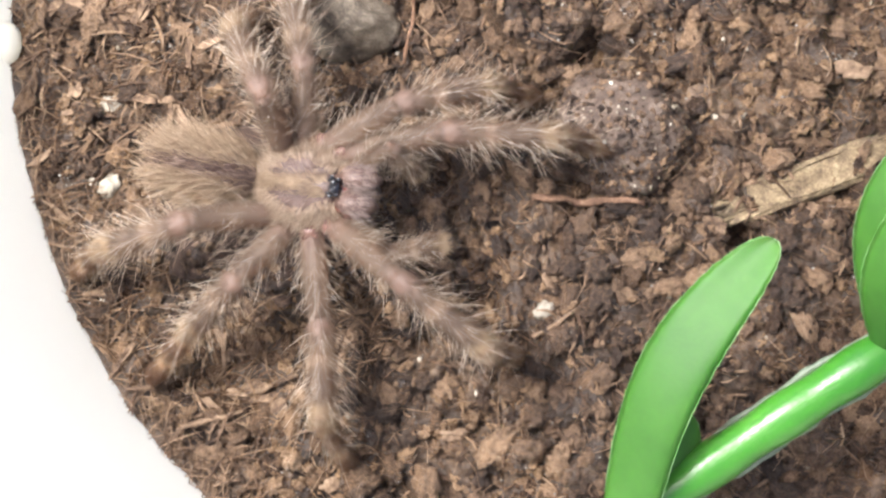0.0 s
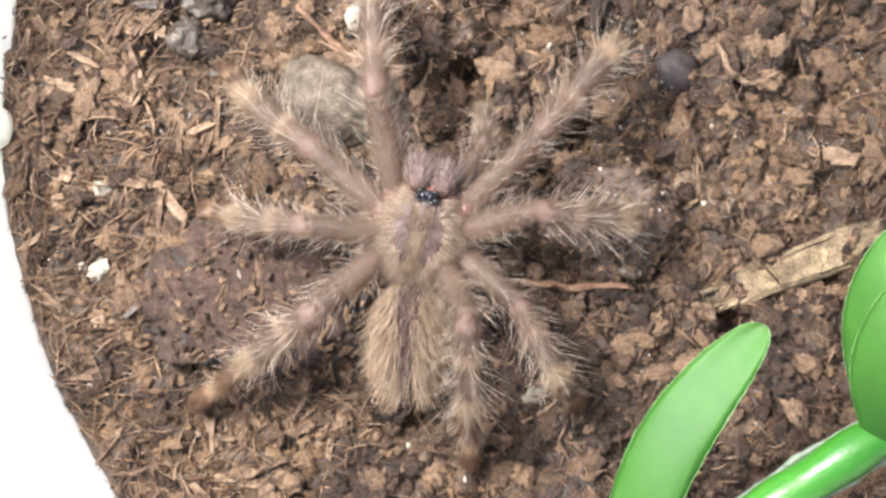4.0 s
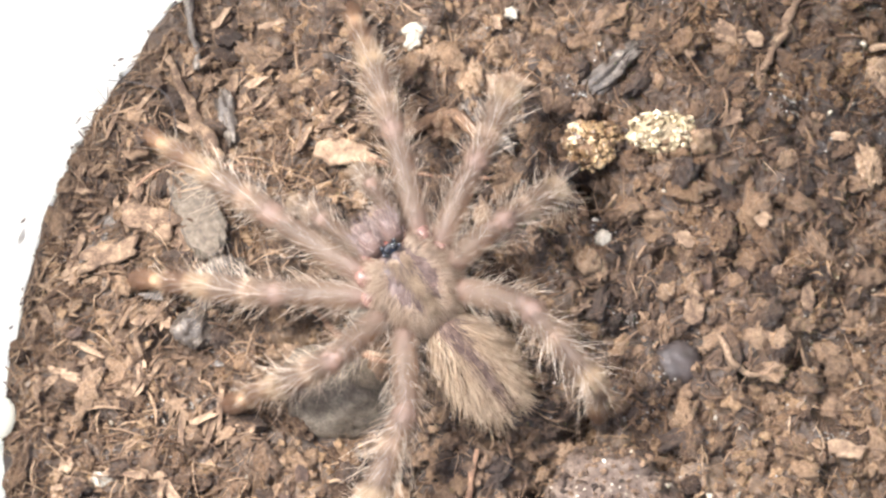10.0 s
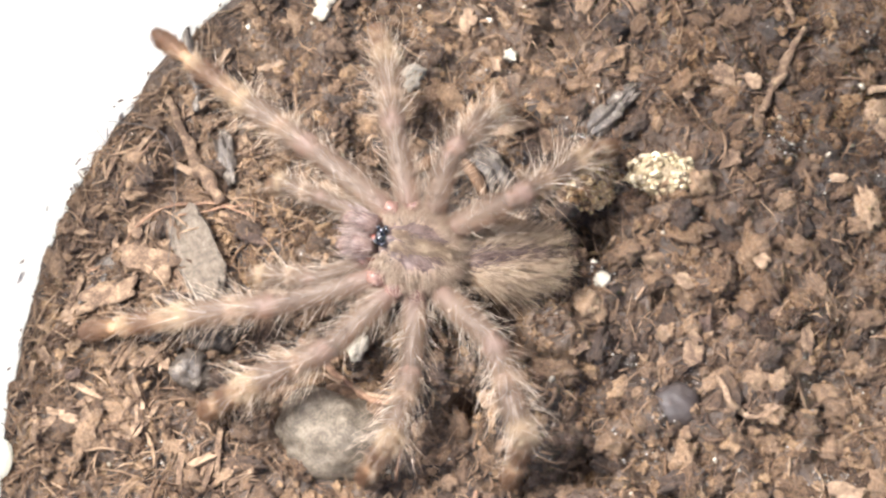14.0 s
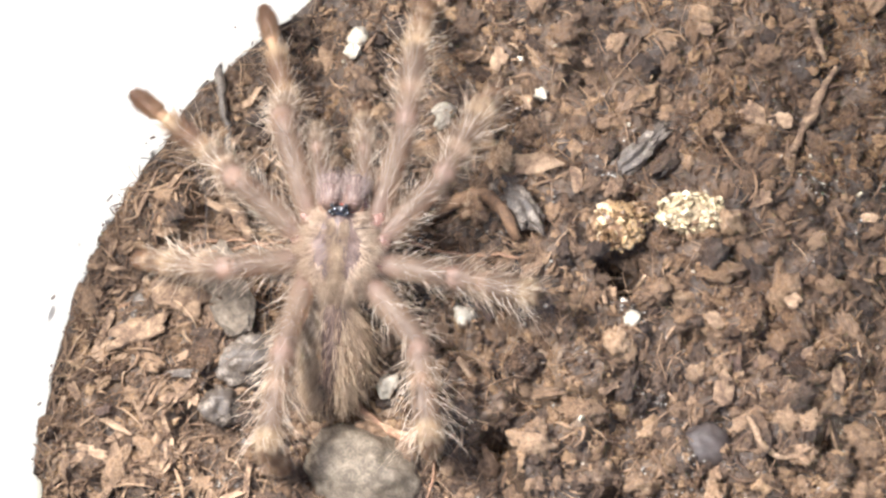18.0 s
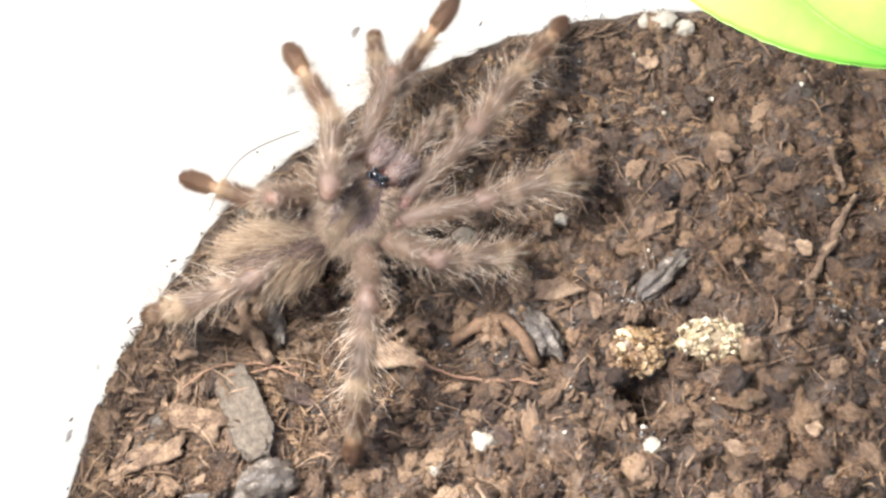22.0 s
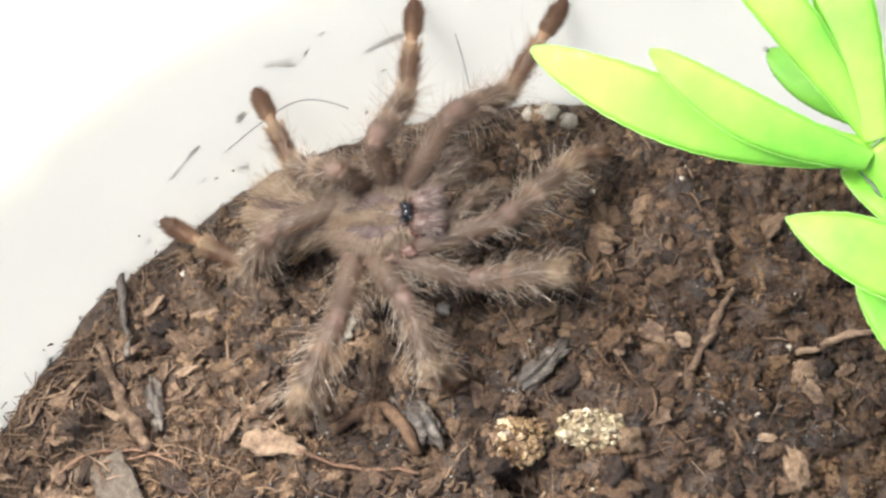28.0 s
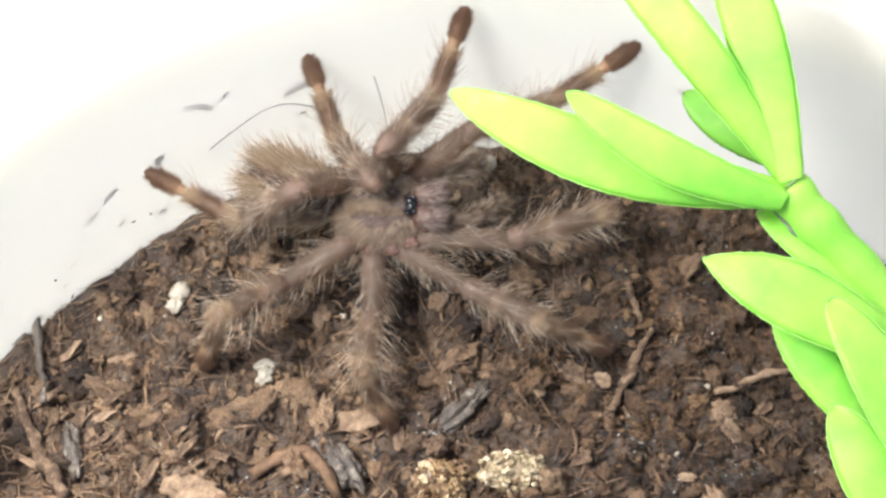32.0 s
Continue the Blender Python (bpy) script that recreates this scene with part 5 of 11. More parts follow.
def leg(key):
    """Coxa and three moving joints of a leg: femur, patella with tibia, metatarsus with tarsus."""
    palp = key[0] == "Q"
    side = 1 if key in ("L1", "L2", "L3", "L4", "QL") else -1
    lf, lt, lm = (c * 0.01 for c in LENGTHS["Q" if palp else key[1]])
    k = 0.62 if palp else (0.95 if key[1] == "3" else 1.0)
    rf, rt, rm = 0.00098 * k, 0.00096 * k, 0.00078 * k
    ax = {"1": (0.0022, 0.0025), "2": (0.0008, 0.003), "3": (-0.0008, 0.003), "4": (-0.0022, 0.0024), "L": (0.0033, 0.0015), "R": (0.0033, 0.0015)}[key[1]]
    v, f = tube([(ax[0] * 0.45, side * ax[1] * 0.45, -0.0008), (ax[0] * 0.8, side * ax[1] * 0.8, -0.0006), (ax[0] * 1.16, side * ax[1] * 1.16, -0.0005)], [0.00062 * k, 0.00098 * k, 0.00098 * k], 12)
    coxa = part("coxa", mesh("coxa", v, f, JOINT), spider, "pinkish leg base")
    h = Heap()
    for _ in range(int(90 * k)):
        a, q = hair_rng.uniform(0.45, 1.05), hair_rng.uniform(0.2, math.pi - 0.2)
        out = Vector((math.cos(q) * 0.8, side * 0.4, math.sin(q)))
        bristle(h, Vector((ax[0] * a, side * ax[1] * a, -0.0006)) + out * 0.0006 * k, out + Vector((0, side * 0.5, 0)), hair_rng.uniform(0.0005, 0.0012), 0.000028, Vector((0, side * 0.4, -0.4)))
    part("bristles", h.mesh("bristles", HAIR), coxa)
    v, f = lump((0.0008 * k, 0.00072 * k, 0.00052 * k), 0.4, 2.6, 4, 3)
    part("trochanter", mesh("trochanter", v, f, JOINT), coxa, "glistening reddish joint", pose(ax[0] * 1.16, side * ax[1] * 1.16, -0.00012))

    me, r = limb_mesh("femur", lf, [rf * 0.75, rf, rf * 1.04, rf * 0.95, rf * 0.8], FEMUR)
    femur = part("femur", me, spider)
    h = Heap()
    fur(h, lf, r, int(170 * k), 0.0019, 0.00002, 0.5, end=1.0, droop=0.3)
    part("bristles", h.mesh("bristles", HAIR), femur)
    h = Heap()
    fur(h, lf, r, int(1700 * k), 0.0006, 0.000016, 0.95, start=0.06, end=0.97)
    fur(h, lf, lambda a: rf * 0.7, int(160 * k), 0.0007, 0.000017, 1.6, start=0.93, end=1.02)
    part("fuzz", h.mesh("fuzz", FEMURFUZZ), femur)

    lp = lt * 0.36
    me, r = limb_mesh("tibia", lt - lp, [rt * 0.78, rt * 1.02, rt * 1.06, rt * 0.95, rt * 0.84], TIBIA)
    tibia = part("tibia", mesh("tibia", [v.co + Vector((lp, 0, 0)) for v in me.vertices], [tuple(p.vertices) for p in me.polygons], TIBIA), spider)
    h = Heap()
    fur(h, lt, lambda a: rt * 0.98, int(200 * k), 0.0025 * k, 0.000022, 0.38, start=0.12, droop=0.5)
    part("bristles", h.mesh("bristles", HAIR), tibia)
    h = Heap()
    fur(h, lt, lambda a: rt * 0.98, int(2100 * k), 0.00074, 0.000016, 0.85, start=0.04)
    fur(h, lt, lambda a: rt * 0.62, int(300 * k), 0.0008, 0.000017, 1.6, start=0.93, end=1.03)
    part("fuzz", h.mesh("fuzz", TIBIAFUZZ), tibia)
    v, f = lump((rt * 0.55, rt * 0.62, rt * 0.55), 0.2, 2, 5, 3)
    part("knee", mesh("knee", v, f, KNEE), tibia, "bare pinkish-tan knee", pose(0, 0, rt * 0.2))
    me, r = limb_mesh("patella", lp, [rt * 0.8, rt * 1.02, rt * 1.02, rt * 0.86], PATELLA)
    part("patella", me, tibia)

    lm1 = lm * 0.58
    me, r = limb_mesh("metatarsus", lm1, [rm * 0.82, rm * 0.84, rm * 0.84, rm * 0.66], META)
    meta = part("metatarsus", me, spider)
    h = Heap()
    fur(h, lm1, r, int(60 * k), 0.0019 * k, 0.000022, 0.5, start=-0.05, end=1.0)
    fur(h, lm, lambda a: rm * 0.7, int(30 * k), 0.001 * k, 0.00002, 0.7, start=0.6, end=0.9)
    part("bristles", h.mesh("bristles", HAIR), meta)
    h = Heap()
    fur(h, lm1, lambda a: rm * 0.82, int(1500 * k), 0.00075, 0.000015, 0.6, start=-0.04, end=0.93)
    part("fuzz", h.mesh("fuzz", METAFUZZ), meta, "tan and brown banded fuzz")
    h = Heap()
    fur(h, lm, lambda a: rm * float(np.interp(a, (0.6, 0.84, 0.93, 1.0), (0.7, 0.86, 0.7, 0.3))), int(1400 * k), 0.00052, 0.000015, 0.5, start=0.64, end=0.88)
    fur(h, lm, lambda a: rm * float(np.interp(a, (0.84, 0.93, 1.0), (0.9, 0.7, 0.35))), int(600 * k), 0.00036, 0.000015, 0.45, start=0.86, end=0.985)
    part("fuzz", h.mesh("fuzz", METAFUZZ if palp else TARSUSFUZZ), meta, "dark fuzz of the foot")
    me, r = limb_mesh("tarsus", lm - lm1, [rm * 0.6, rm * 0.76, rm * 0.84, rm * 0.82, rm * 0.7, rm * 0.4], TARSUS)
    part("tarsus", mesh("tarsus", [v.co + Vector((lm1, 0, 0)) for v in me.vertices], [tuple(p.vertices) for p in me.polygons], TARSUS), meta, "brown furry foot")
    limbs[key + "_femur"], limbs[key + "_tibia"], limbs[key + "_metatarsus"] = femur, tibia, meta


for key in ("L1", "L2", "L3", "L4", "R1", "R2", "R3", "R4", "QL", "QR"):
    leg(key)


def joint(x, y, z, rx, ry, rz):
    """A pose from tenths of a millimetre and degrees."""
    return pose(x * 1e-4, y * 1e-4, z * 1e-4, rx, ry, rz)


def motions():
    # the walk of the tarantula and of its limbs, in tenths of a millimetre and degrees
    walk(spider, [
        (0, joint(-294, -143, 78, 0, -13, -9)),
        (0.5, joint(-277, -139, 78, 0, -12, 3)),
        (1, joint(-261, -135, 78, 0, -11, 13)),
        (1.5, joint(-250, -144, 78, 0, -13, 28)),
        (2, joint(-239, -153, 78, 0, -13, 45)),
        (2.5, joint(-228, -144, 78, 0, -13, 53)),
        (3, joint(-217, -134, 78, 0, -13, 60)),
        (3.5, joint(-206, -124, 78, 0, -13, 67)),
        (4, joint(-196, -115, 78, 0, -13, 75)),
        (4.5, joint(-185, -106, 78, 0, -12, 82)),
        (5, joint(-181, -94, 78, 0, -13, 83)),
        (5.5, joint(-190, -76, 78, 0, -13, 71)),
        (6, joint(-199, -59, 79, 0, -13, 59)),
        (6.5, joint(-199, -50, 78, 0, -13, 62)),
        (7, joint(-199, -41, 78, 0, -13, 65)),
        (7.5, joint(-215, -8, 78, 0, -13, 71)),
        (8, joint(-231, 25, 78, 0, -13, 77)),
        (8.5, joint(-223, 38, 78, 0, -14, 93)),
        (9, joint(-215, 50, 79, 0, -13, 109)),
        (9.5, joint(-210, 64, 78, 0, -13, 117)),
        (10, joint(-205, 77, 78, 0, -13, 126)),
        (10.5, joint(-203, 99, 78, 0, -13, 131)),
        (11, joint(-201, 121, 78, 0, -12, 136)),
        (11.5, joint(-193, 121, 78, 0, -13, 146)),
        (12, joint(-186, 121, 78, 0, -14, 158)),
        (12.5, joint(-193, 130, 78, 0, -14, 163)),
        (13, joint(-201, 138, 78, 0, -14, 167)),
        (13.5, joint(-202, 138, 78, 0, -14, 167)),
        (14, joint(-202, 137, 78, 0, -14, 168)),
        (14.5, joint(-214, 144, 78, 0, -15, 155)),
        (15, joint(-225, 151, 78, 0, -16, 139)),
        (15.5, joint(-236, 157, 78, 0, -16, 124)),
        (16, joint(-247, 164, 78, 0, -14, 110)),
        (16.5, joint(-258, 169, 78, 0, -13, 99)),
        (17, joint(-269, 172, 78, 0, -12, 94)),
        (17.5, joint(-279, 171, 78, 0, -13, 89)),
        (18, joint(-288, 171, 78, 0, -13, 85)),
        (18.5, joint(-292, 202, 80, 0, -13, 80)),
        (19, joint(-295, 233, 82, 1, -13, 74)),
        (19.5, joint(-293, 251, 84, 3, -13, 76)),
        (20, joint(-291, 269, 87, 5, -13, 77)),
        (20.5, joint(-282, 289, 88, 7, -13, 70)),
        (21, joint(-272, 309, 90, 10, -12, 64)),
        (21.5, joint(-283, 311, 91, 13, -14, 58)),
        (22, joint(-293, 314, 91, 17, -15, 51)),
        (22.5, joint(-301, 320, 91, 21, -14, 42)),
        (23, joint(-310, 327, 91, 25, -14, 33)),
        (23.5, joint(-305, 327, 91, 24, -14, 30)),
        (24, joint(-300, 326, 91, 22, -15, 27)),
        (24.5, joint(-283, 335, 91, 21, -15, 24)),
        (25, joint(-267, 344, 91, 19, -14, 20)),
        (25.5, joint(-251, 353, 91, 18, -14, 17)),
        (26, joint(-234, 362, 91, 18, -14, 14)),
        (26.5, joint(-218, 371, 91, 17, -14, 10)),
        (27, joint(-202, 380, 91, 17, -14, 7)),
        (27.5, joint(-190, 381, 91, 16, -14, 3)),
        (28, joint(-179, 383, 90, 14, -14, -1)),
        (28.5, joint(-157, 394, 90, 15, -14, 4)),
        (29, joint(-135, 406, 91, 17, -14, 9)),
        (29.5, joint(-124, 417, 91, 19, -14, 11)),
        (30, joint(-112, 428, 91, 22, -14, 12)),
        (30.5, joint(-125, 433, 91, 25, -14, 7)),
        (31, joint(-139, 438, 91, 29, -13, 2)),
        (31.5, joint(-123, 436, 91, 26, -14, -2)),
        (32, joint(-107, 435, 91, 24, -14, -7)),
    ])
    walk(limbs['abdomen'], [
        (0, joint(-36, 0, -6, 0, -28, 177)),
        (0.5, joint(-36, 0, -6, 0, -25, -175)),
        (1, joint(-36, 0, -6, 0, -20, -165)),
        (1.5, joint(-36, 0, -6, 0, -21, -170)),
        (2, joint(-36, 0, -6, 0, -20, -177)),
        (2.5, joint(-36, 0, -6, 0, -19, -175)),
        (3, joint(-36, 0, -6, 0, -17, -172)),
        (3.5, joint(-36, 0, -6, 0, -15, -168)),
        (4, joint(-36, 0, -6, 0, -12, -166)),
        (4.5, joint(-36, 0, -6, 0, -10, -163)),
        (5, joint(-36, 0, -6, 0, 19, -172)),
        (5.5, joint(-36, 0, -6, 0, 3, 179)),
        (6, joint(-36, 0, -6, 0, -14, 171)),
        (6.5, joint(-36, 0, -6, 0, -14, 173)),
        (7, joint(-36, 0, -6, 0, -13, 174)),
        (7.5, joint(-36, 0, -6, 0, -12, 168)),
        (8, joint(-36, 0, -6, 0, -10, 161)),
        (8.5, joint(-36, 0, -6, 0, -7, 171)),
        (9, joint(-36, 0, -6, 0, -4, -179)),
        (9.5, joint(-36, 0, -6, 0, -4, -178)),
        (10, joint(-36, 0, -6, 0, -4, -177)),
        (10.5, joint(-36, 0, -6, 0, -5, -168)),
        (11, joint(-36, 0, -6, 0, -6, -158)),
        (11.5, joint(-36, 0, -6, 0, 11, -155)),
        (12, joint(-36, 0, -6, 0, 26, -152)),
        (12.5, joint(-36, 0, -6, 0, 23, -159)),
        (13, joint(-36, 0, -6, 0, 21, -166)),
        (13.5, joint(-36, 0, -6, 0, 15, -163)),
        (14, joint(-36, 0, -6, 0, 10, -159)),
        (14.5, joint(-36, 0, -6, 0, 11, -160)),
        (15, joint(-36, 0, -6, 0, 11, -165)),
        (15.5, joint(-36, 0, -6, 0, 9, -173)),
        (16, joint(-36, 0, -6, 0, 5, 180)),
        (16.5, joint(-36, 0, -6, 0, 1, 177)),
        (17, joint(-36, 0, -6, 0, 1, -180)),
        (17.5, joint(-36, 0, -6, 0, 10, 180)),
        (18, joint(-36, 0, -6, 0, 18, 179)),
        (18.5, joint(-36, 0, -6, 0, 7, 168)),
        (19, joint(-36, 0, -6, 0, -5, 159)),
        (19.5, joint(-36, 0, -6, 0, 0, 177)),
        (20, joint(-36, 0, -6, 0, 3, -166)),
        (20.5, joint(-36, 0, -6, 0, 20, -163)),
        (21, joint(-36, 0, -6, 0, 37, -161)),
        (21.5, joint(-36, 0, -6, 0, 17, 166)),
        (22, joint(-36, 0, -6, 0, -7, 141)),
        (22.5, joint(-36, 0, -6, 0, -9, 149)),
        (23, joint(-36, 0, -6, 0, -11, 157)),
        (23.5, joint(-36, 0, -6, 0, -13, 156)),
        (24, joint(-36, 0, -6, 0, -16, 155)),
        (24.5, joint(-36, 0, -6, 0, -14, 157)),
        (25, joint(-36, 0, -6, 0, -11, 158)),
        (25.5, joint(-36, 0, -6, 0, -9, 159)),
        (26, joint(-36, 0, -6, 0, -6, 161)),
        (26.5, joint(-36, 0, -6, 0, -3, 162)),
        (27, joint(-36, 0, -6, 0, 0, 163)),
        (27.5, joint(-36, 0, -6, 0, 9, 162)),
        (28, joint(-36, 0, -6, 0, 17, 159)),
        (28.5, joint(-36, 0, -6, 0, 28, 152)),
        (29, joint(-36, 0, -6, 0, 39, 145)),
        (29.5, joint(-36, 0, -6, 0, 33, 136)),
        (30, joint(-36, 0, -6, 0, 28, 128)),
        (30.5, joint(-36, 0, -6, 0, 34, 147)),
        (31, joint(-36, 0, -6, 0, 40, 162)),
        (31.5, joint(-36, 0, -6, 0, 12, 159)),
        (32, joint(-36, 0, -6, 0, -21, 156)),
    ])
    walk(limbs['L1_femur'], [
        (0, joint(22, 25, -6, -1, -6, 19)),
        (0.5, joint(22, 25, -6, -2, -23, 24)),
        (1, joint(22, 25, -6, 2, -20, 27)),
        (1.5, joint(22, 25, -6, 0, -7, 23)),
        (2, joint(22, 25, -6, 1, 6, 15)),
        (2.5, joint(22, 25, -6, 0, -1, 15)),
        (3, joint(22, 25, -6, -1, -8, 16)),
        (3.5, joint(22, 25, -6, -1, -16, 18)),
        (4, joint(22, 25, -6, -1, -22, 22)),
        (4.5, joint(22, 25, -6, 0, -27, 26)),
        (5, joint(22, 25, -6, 0, -10, 30)),
        (5.5, joint(22, 25, -6, 1, -29, 29)),
        (6, joint(22, 25, -6, 2, -20, 25)),
        (6.5, joint(22, 25, -6, 1, -18, 19)),
        (7, joint(22, 25, -6, 1, -16, 14)),
        (7.5, joint(22, 25, -6, 4, -42, 17)),
        (8, joint(22, 25, -6, 7, -43, 21)),
        (8.5, joint(22, 25, -6, 0, -7, 23)),
        (9, joint(22, 25, -6, 0, 4, 17)),
        (9.5, joint(22, 25, -6, 0, 5, 19)),
        (10, joint(22, 25, -6, 0, 6, 21)),
        (10.5, joint(22, 25, -6, 0, 6, 21)),
        (11, joint(22, 25, -6, 1, 7, 21)),
        (11.5, joint(22, 25, -6, 1, 10, 19)),
        (12, joint(22, 25, -6, 1, 12, 14)),
        (12.5, joint(22, 25, -6, 1, 12, 11)),
        (13, joint(22, 25, -6, 0, 3, 9)),
        (13.5, joint(22, 25, -6, 1, 14, 18)),
        (14, joint(22, 25, -6, 2, 15, 28)),
        (14.5, joint(22, 25, -6, 0, 0, 34)),
        (15, joint(22, 25, -6, -1, -12, 30)),
        (15.5, joint(22, 25, -6, 0, -24, 21)),
        (16, joint(22, 25, -6, 2, -28, 11)),
        (16.5, joint(22, 25, -6, 0, -9, 7)),
        (17, joint(22, 25, -6, 1, -12, 9)),
        (17.5, joint(22, 25, -6, 1, -12, 14)),
        (18, joint(22, 25, -6, 0, -13, 20)),
        (18.5, joint(22, 25, -6, 8, -38, 17)),
        (19, joint(22, 25, -6, 11, -34, 23)),
        (19.5, joint(22, 25, -6, 20, -68, 5)),
        (20, joint(22, 25, -6, 7, -75, 7)),
        (20.5, joint(22, 25, -6, 18, -75, 0)),
        (21, joint(22, 25, -6, 25, -74, -6)),
        (21.5, joint(22, 25, -6, 5, -43, 4)),
        (22, joint(22, 25, -6, -1, -11, 11)),
        (22.5, joint(22, 25, -6, 1, -24, 10)),
        (23, joint(22, 25, -6, 5, -35, 10)),
        (23.5, joint(22, 25, -6, 2, -18, 14)),
        (24, joint(22, 25, -6, 0, -1, 19)),
        (24.5, joint(22, 25, -6, 0, -5, 23)),
        (25, joint(22, 25, -6, 0, -9, 26)),
        (25.5, joint(22, 25, -6, 0, -12, 29)),
        (26, joint(22, 25, -6, 0, -16, 31)),
        (26.5, joint(22, 25, -6, 1, -20, 34)),
        (27, joint(22, 25, -6, 1, -23, 36)),
        (27.5, joint(22, 25, -6, 2, -26, 39)),
        (28, joint(22, 25, -6, 3, -30, 42)),
        (28.5, joint(22, 25, -6, 9, -41, 32)),
        (29, joint(22, 25, -6, 18, -52, 23)),
        (29.5, joint(22, 25, -6, 8, -47, 20)),
        (30, joint(22, 25, -6, 1, -43, 18)),
        (30.5, joint(22, 25, -6, 0, -24, 19)),
        (31, joint(22, 25, -6, 0, -5, 19)),
        (31.5, joint(22, 25, -6, 0, -16, 24)),
        (32, joint(22, 25, -6, 1, -27, 28)),
    ])
    walk(limbs['L1_tibia'], [
        (0, joint(103, 53, 3, -2, 24, 8)),
        (0.5, joint(94, 57, 28, -1, 31, 18)),
        (1, joint(94, 61, 24, 1, 22, 37)),
        (1.5, joint(101, 58, 5, 0, 16, 22)),
        (2, joint(105, 47, -15, -1, 8, 4)),
        (2.5, joint(105, 47, -5, -1, 12, 5)),
        (3, joint(104, 49, 6, -1, 18, 8)),
        (3.5, joint(100, 51, 17, -1, 24, 13)),
        (4, joint(96, 55, 27, -1, 28, 19)),
        (4.5, joint(91, 58, 33, 0, 31, 25)),
        (5, joint(95, 67, 9, 0, 16, 30)),
        (5.5, joint(87, 62, 36, 0, 33, 31)),
        (6, joint(95, 59, 24, 1, 24, 33)),
        (6.5, joint(99, 52, 21, 1, 25, 25)),
        (7, joint(102, 45, 18, 1, 26, 17)),
        (7.5, joint(83, 43, 52, 3, 51, 26)),
        (8, joint(80, 48, 53, 4, 44, 38)),
        (8.5, joint(100, 59, 5, 1, 23, 29)),
        (9, joint(104, 50, -12, 0, 29, 16)),
        (9.5, joint(103, 53, -13, 0, 29, 17)),
        (10, joint(102, 55, -15, 0, 29, 18)),
        (10.5, joint(102, 56, -16, -1, 29, 16)),
        (11, joint(102, 56, -16, -1, 30, 14)),
        (11.5, joint(102, 52, -20, -1, 31, 11)),
        (12, joint(104, 45, -24, -1, 31, 7)),
        (12.5, joint(105, 40, -24, -1, 26, 4)),
        (13, joint(107, 39, -10, -2, 33, 0)),
        (13.5, joint(101, 51, -26, -2, 30, 9)),
        (14, joint(95, 64, -28, -2, 26, 15)),
        (14.5, joint(93, 73, -6, -3, 24, 16)),
        (15, joint(94, 68, 13, -2, 28, 19)),
        (15.5, joint(95, 53, 29, 0, 37, 21)),
        (16, joint(96, 40, 35, 2, 45, 17)),
        (16.5, joint(106, 36, 7, 1, 26, 11)),
        (17, joint(105, 37, 12, 2, 29, 18)),
        (17.5, joint(103, 46, 12, 1, 18, 19)),
        (18, joint(101, 54, 13, 3, 68, 23)),
        (18.5, joint(87, 45, 47, 3, 32, 36)),
        (19, joint(87, 53, 42, 5, 27, 53)),
        (19.5, joint(54, 28, 74, 2, 31, 31)),
        (20, joint(45, 28, 77, -2, 51, 12)),
        (20.5, joint(44, 25, 77, -8, 58, 8)),
        (21, joint(45, 23, 77, -17, 62, 1)),
        (21.5, joint(84, 30, 53, -23, 87, -12)),
        (22, joint(105, 41, 11, 36, 88, 43)),
        (22.5, joint(99, 39, 29, -12, 85, 0)),
        (23, joint(91, 37, 43, -6, 74, 11)),
        (23.5, joint(101, 45, 20, -2, 82, 17)),
        (24, joint(103, 54, -5, 8, 83, 29)),
        (24.5, joint(101, 58, 1, 13, 81, 38)),
        (25, joint(99, 62, 7, 13, 79, 41)),
        (25.5, joint(96, 65, 12, 12, 76, 43)),
        (26, joint(93, 68, 18, 10, 73, 43)),
        (26.5, joint(89, 70, 23, 7, 69, 43)),
        (27, joint(86, 72, 27, 5, 66, 43)),
        (27.5, joint(82, 73, 32, 3, 62, 46)),
        (28, joint(78, 74, 37, 1, 57, 49)),
        (28.5, joint(77, 60, 50, -5, 63, 41)),
        (29, joint(71, 45, 62, -13, 64, 31)),
        (29.5, joint(77, 45, 57, -9, 56, 20)),
        (30, joint(82, 44, 53, 0, 38, 20)),
        (30.5, joint(96, 50, 30, 2, 38, 20)),
        (31, joint(103, 53, 2, 2, 26, 20)),
        (31.5, joint(97, 59, 18, 1, 43, 25)),
        (32, joint(90, 61, 33, 1, 51, 32)),
    ])
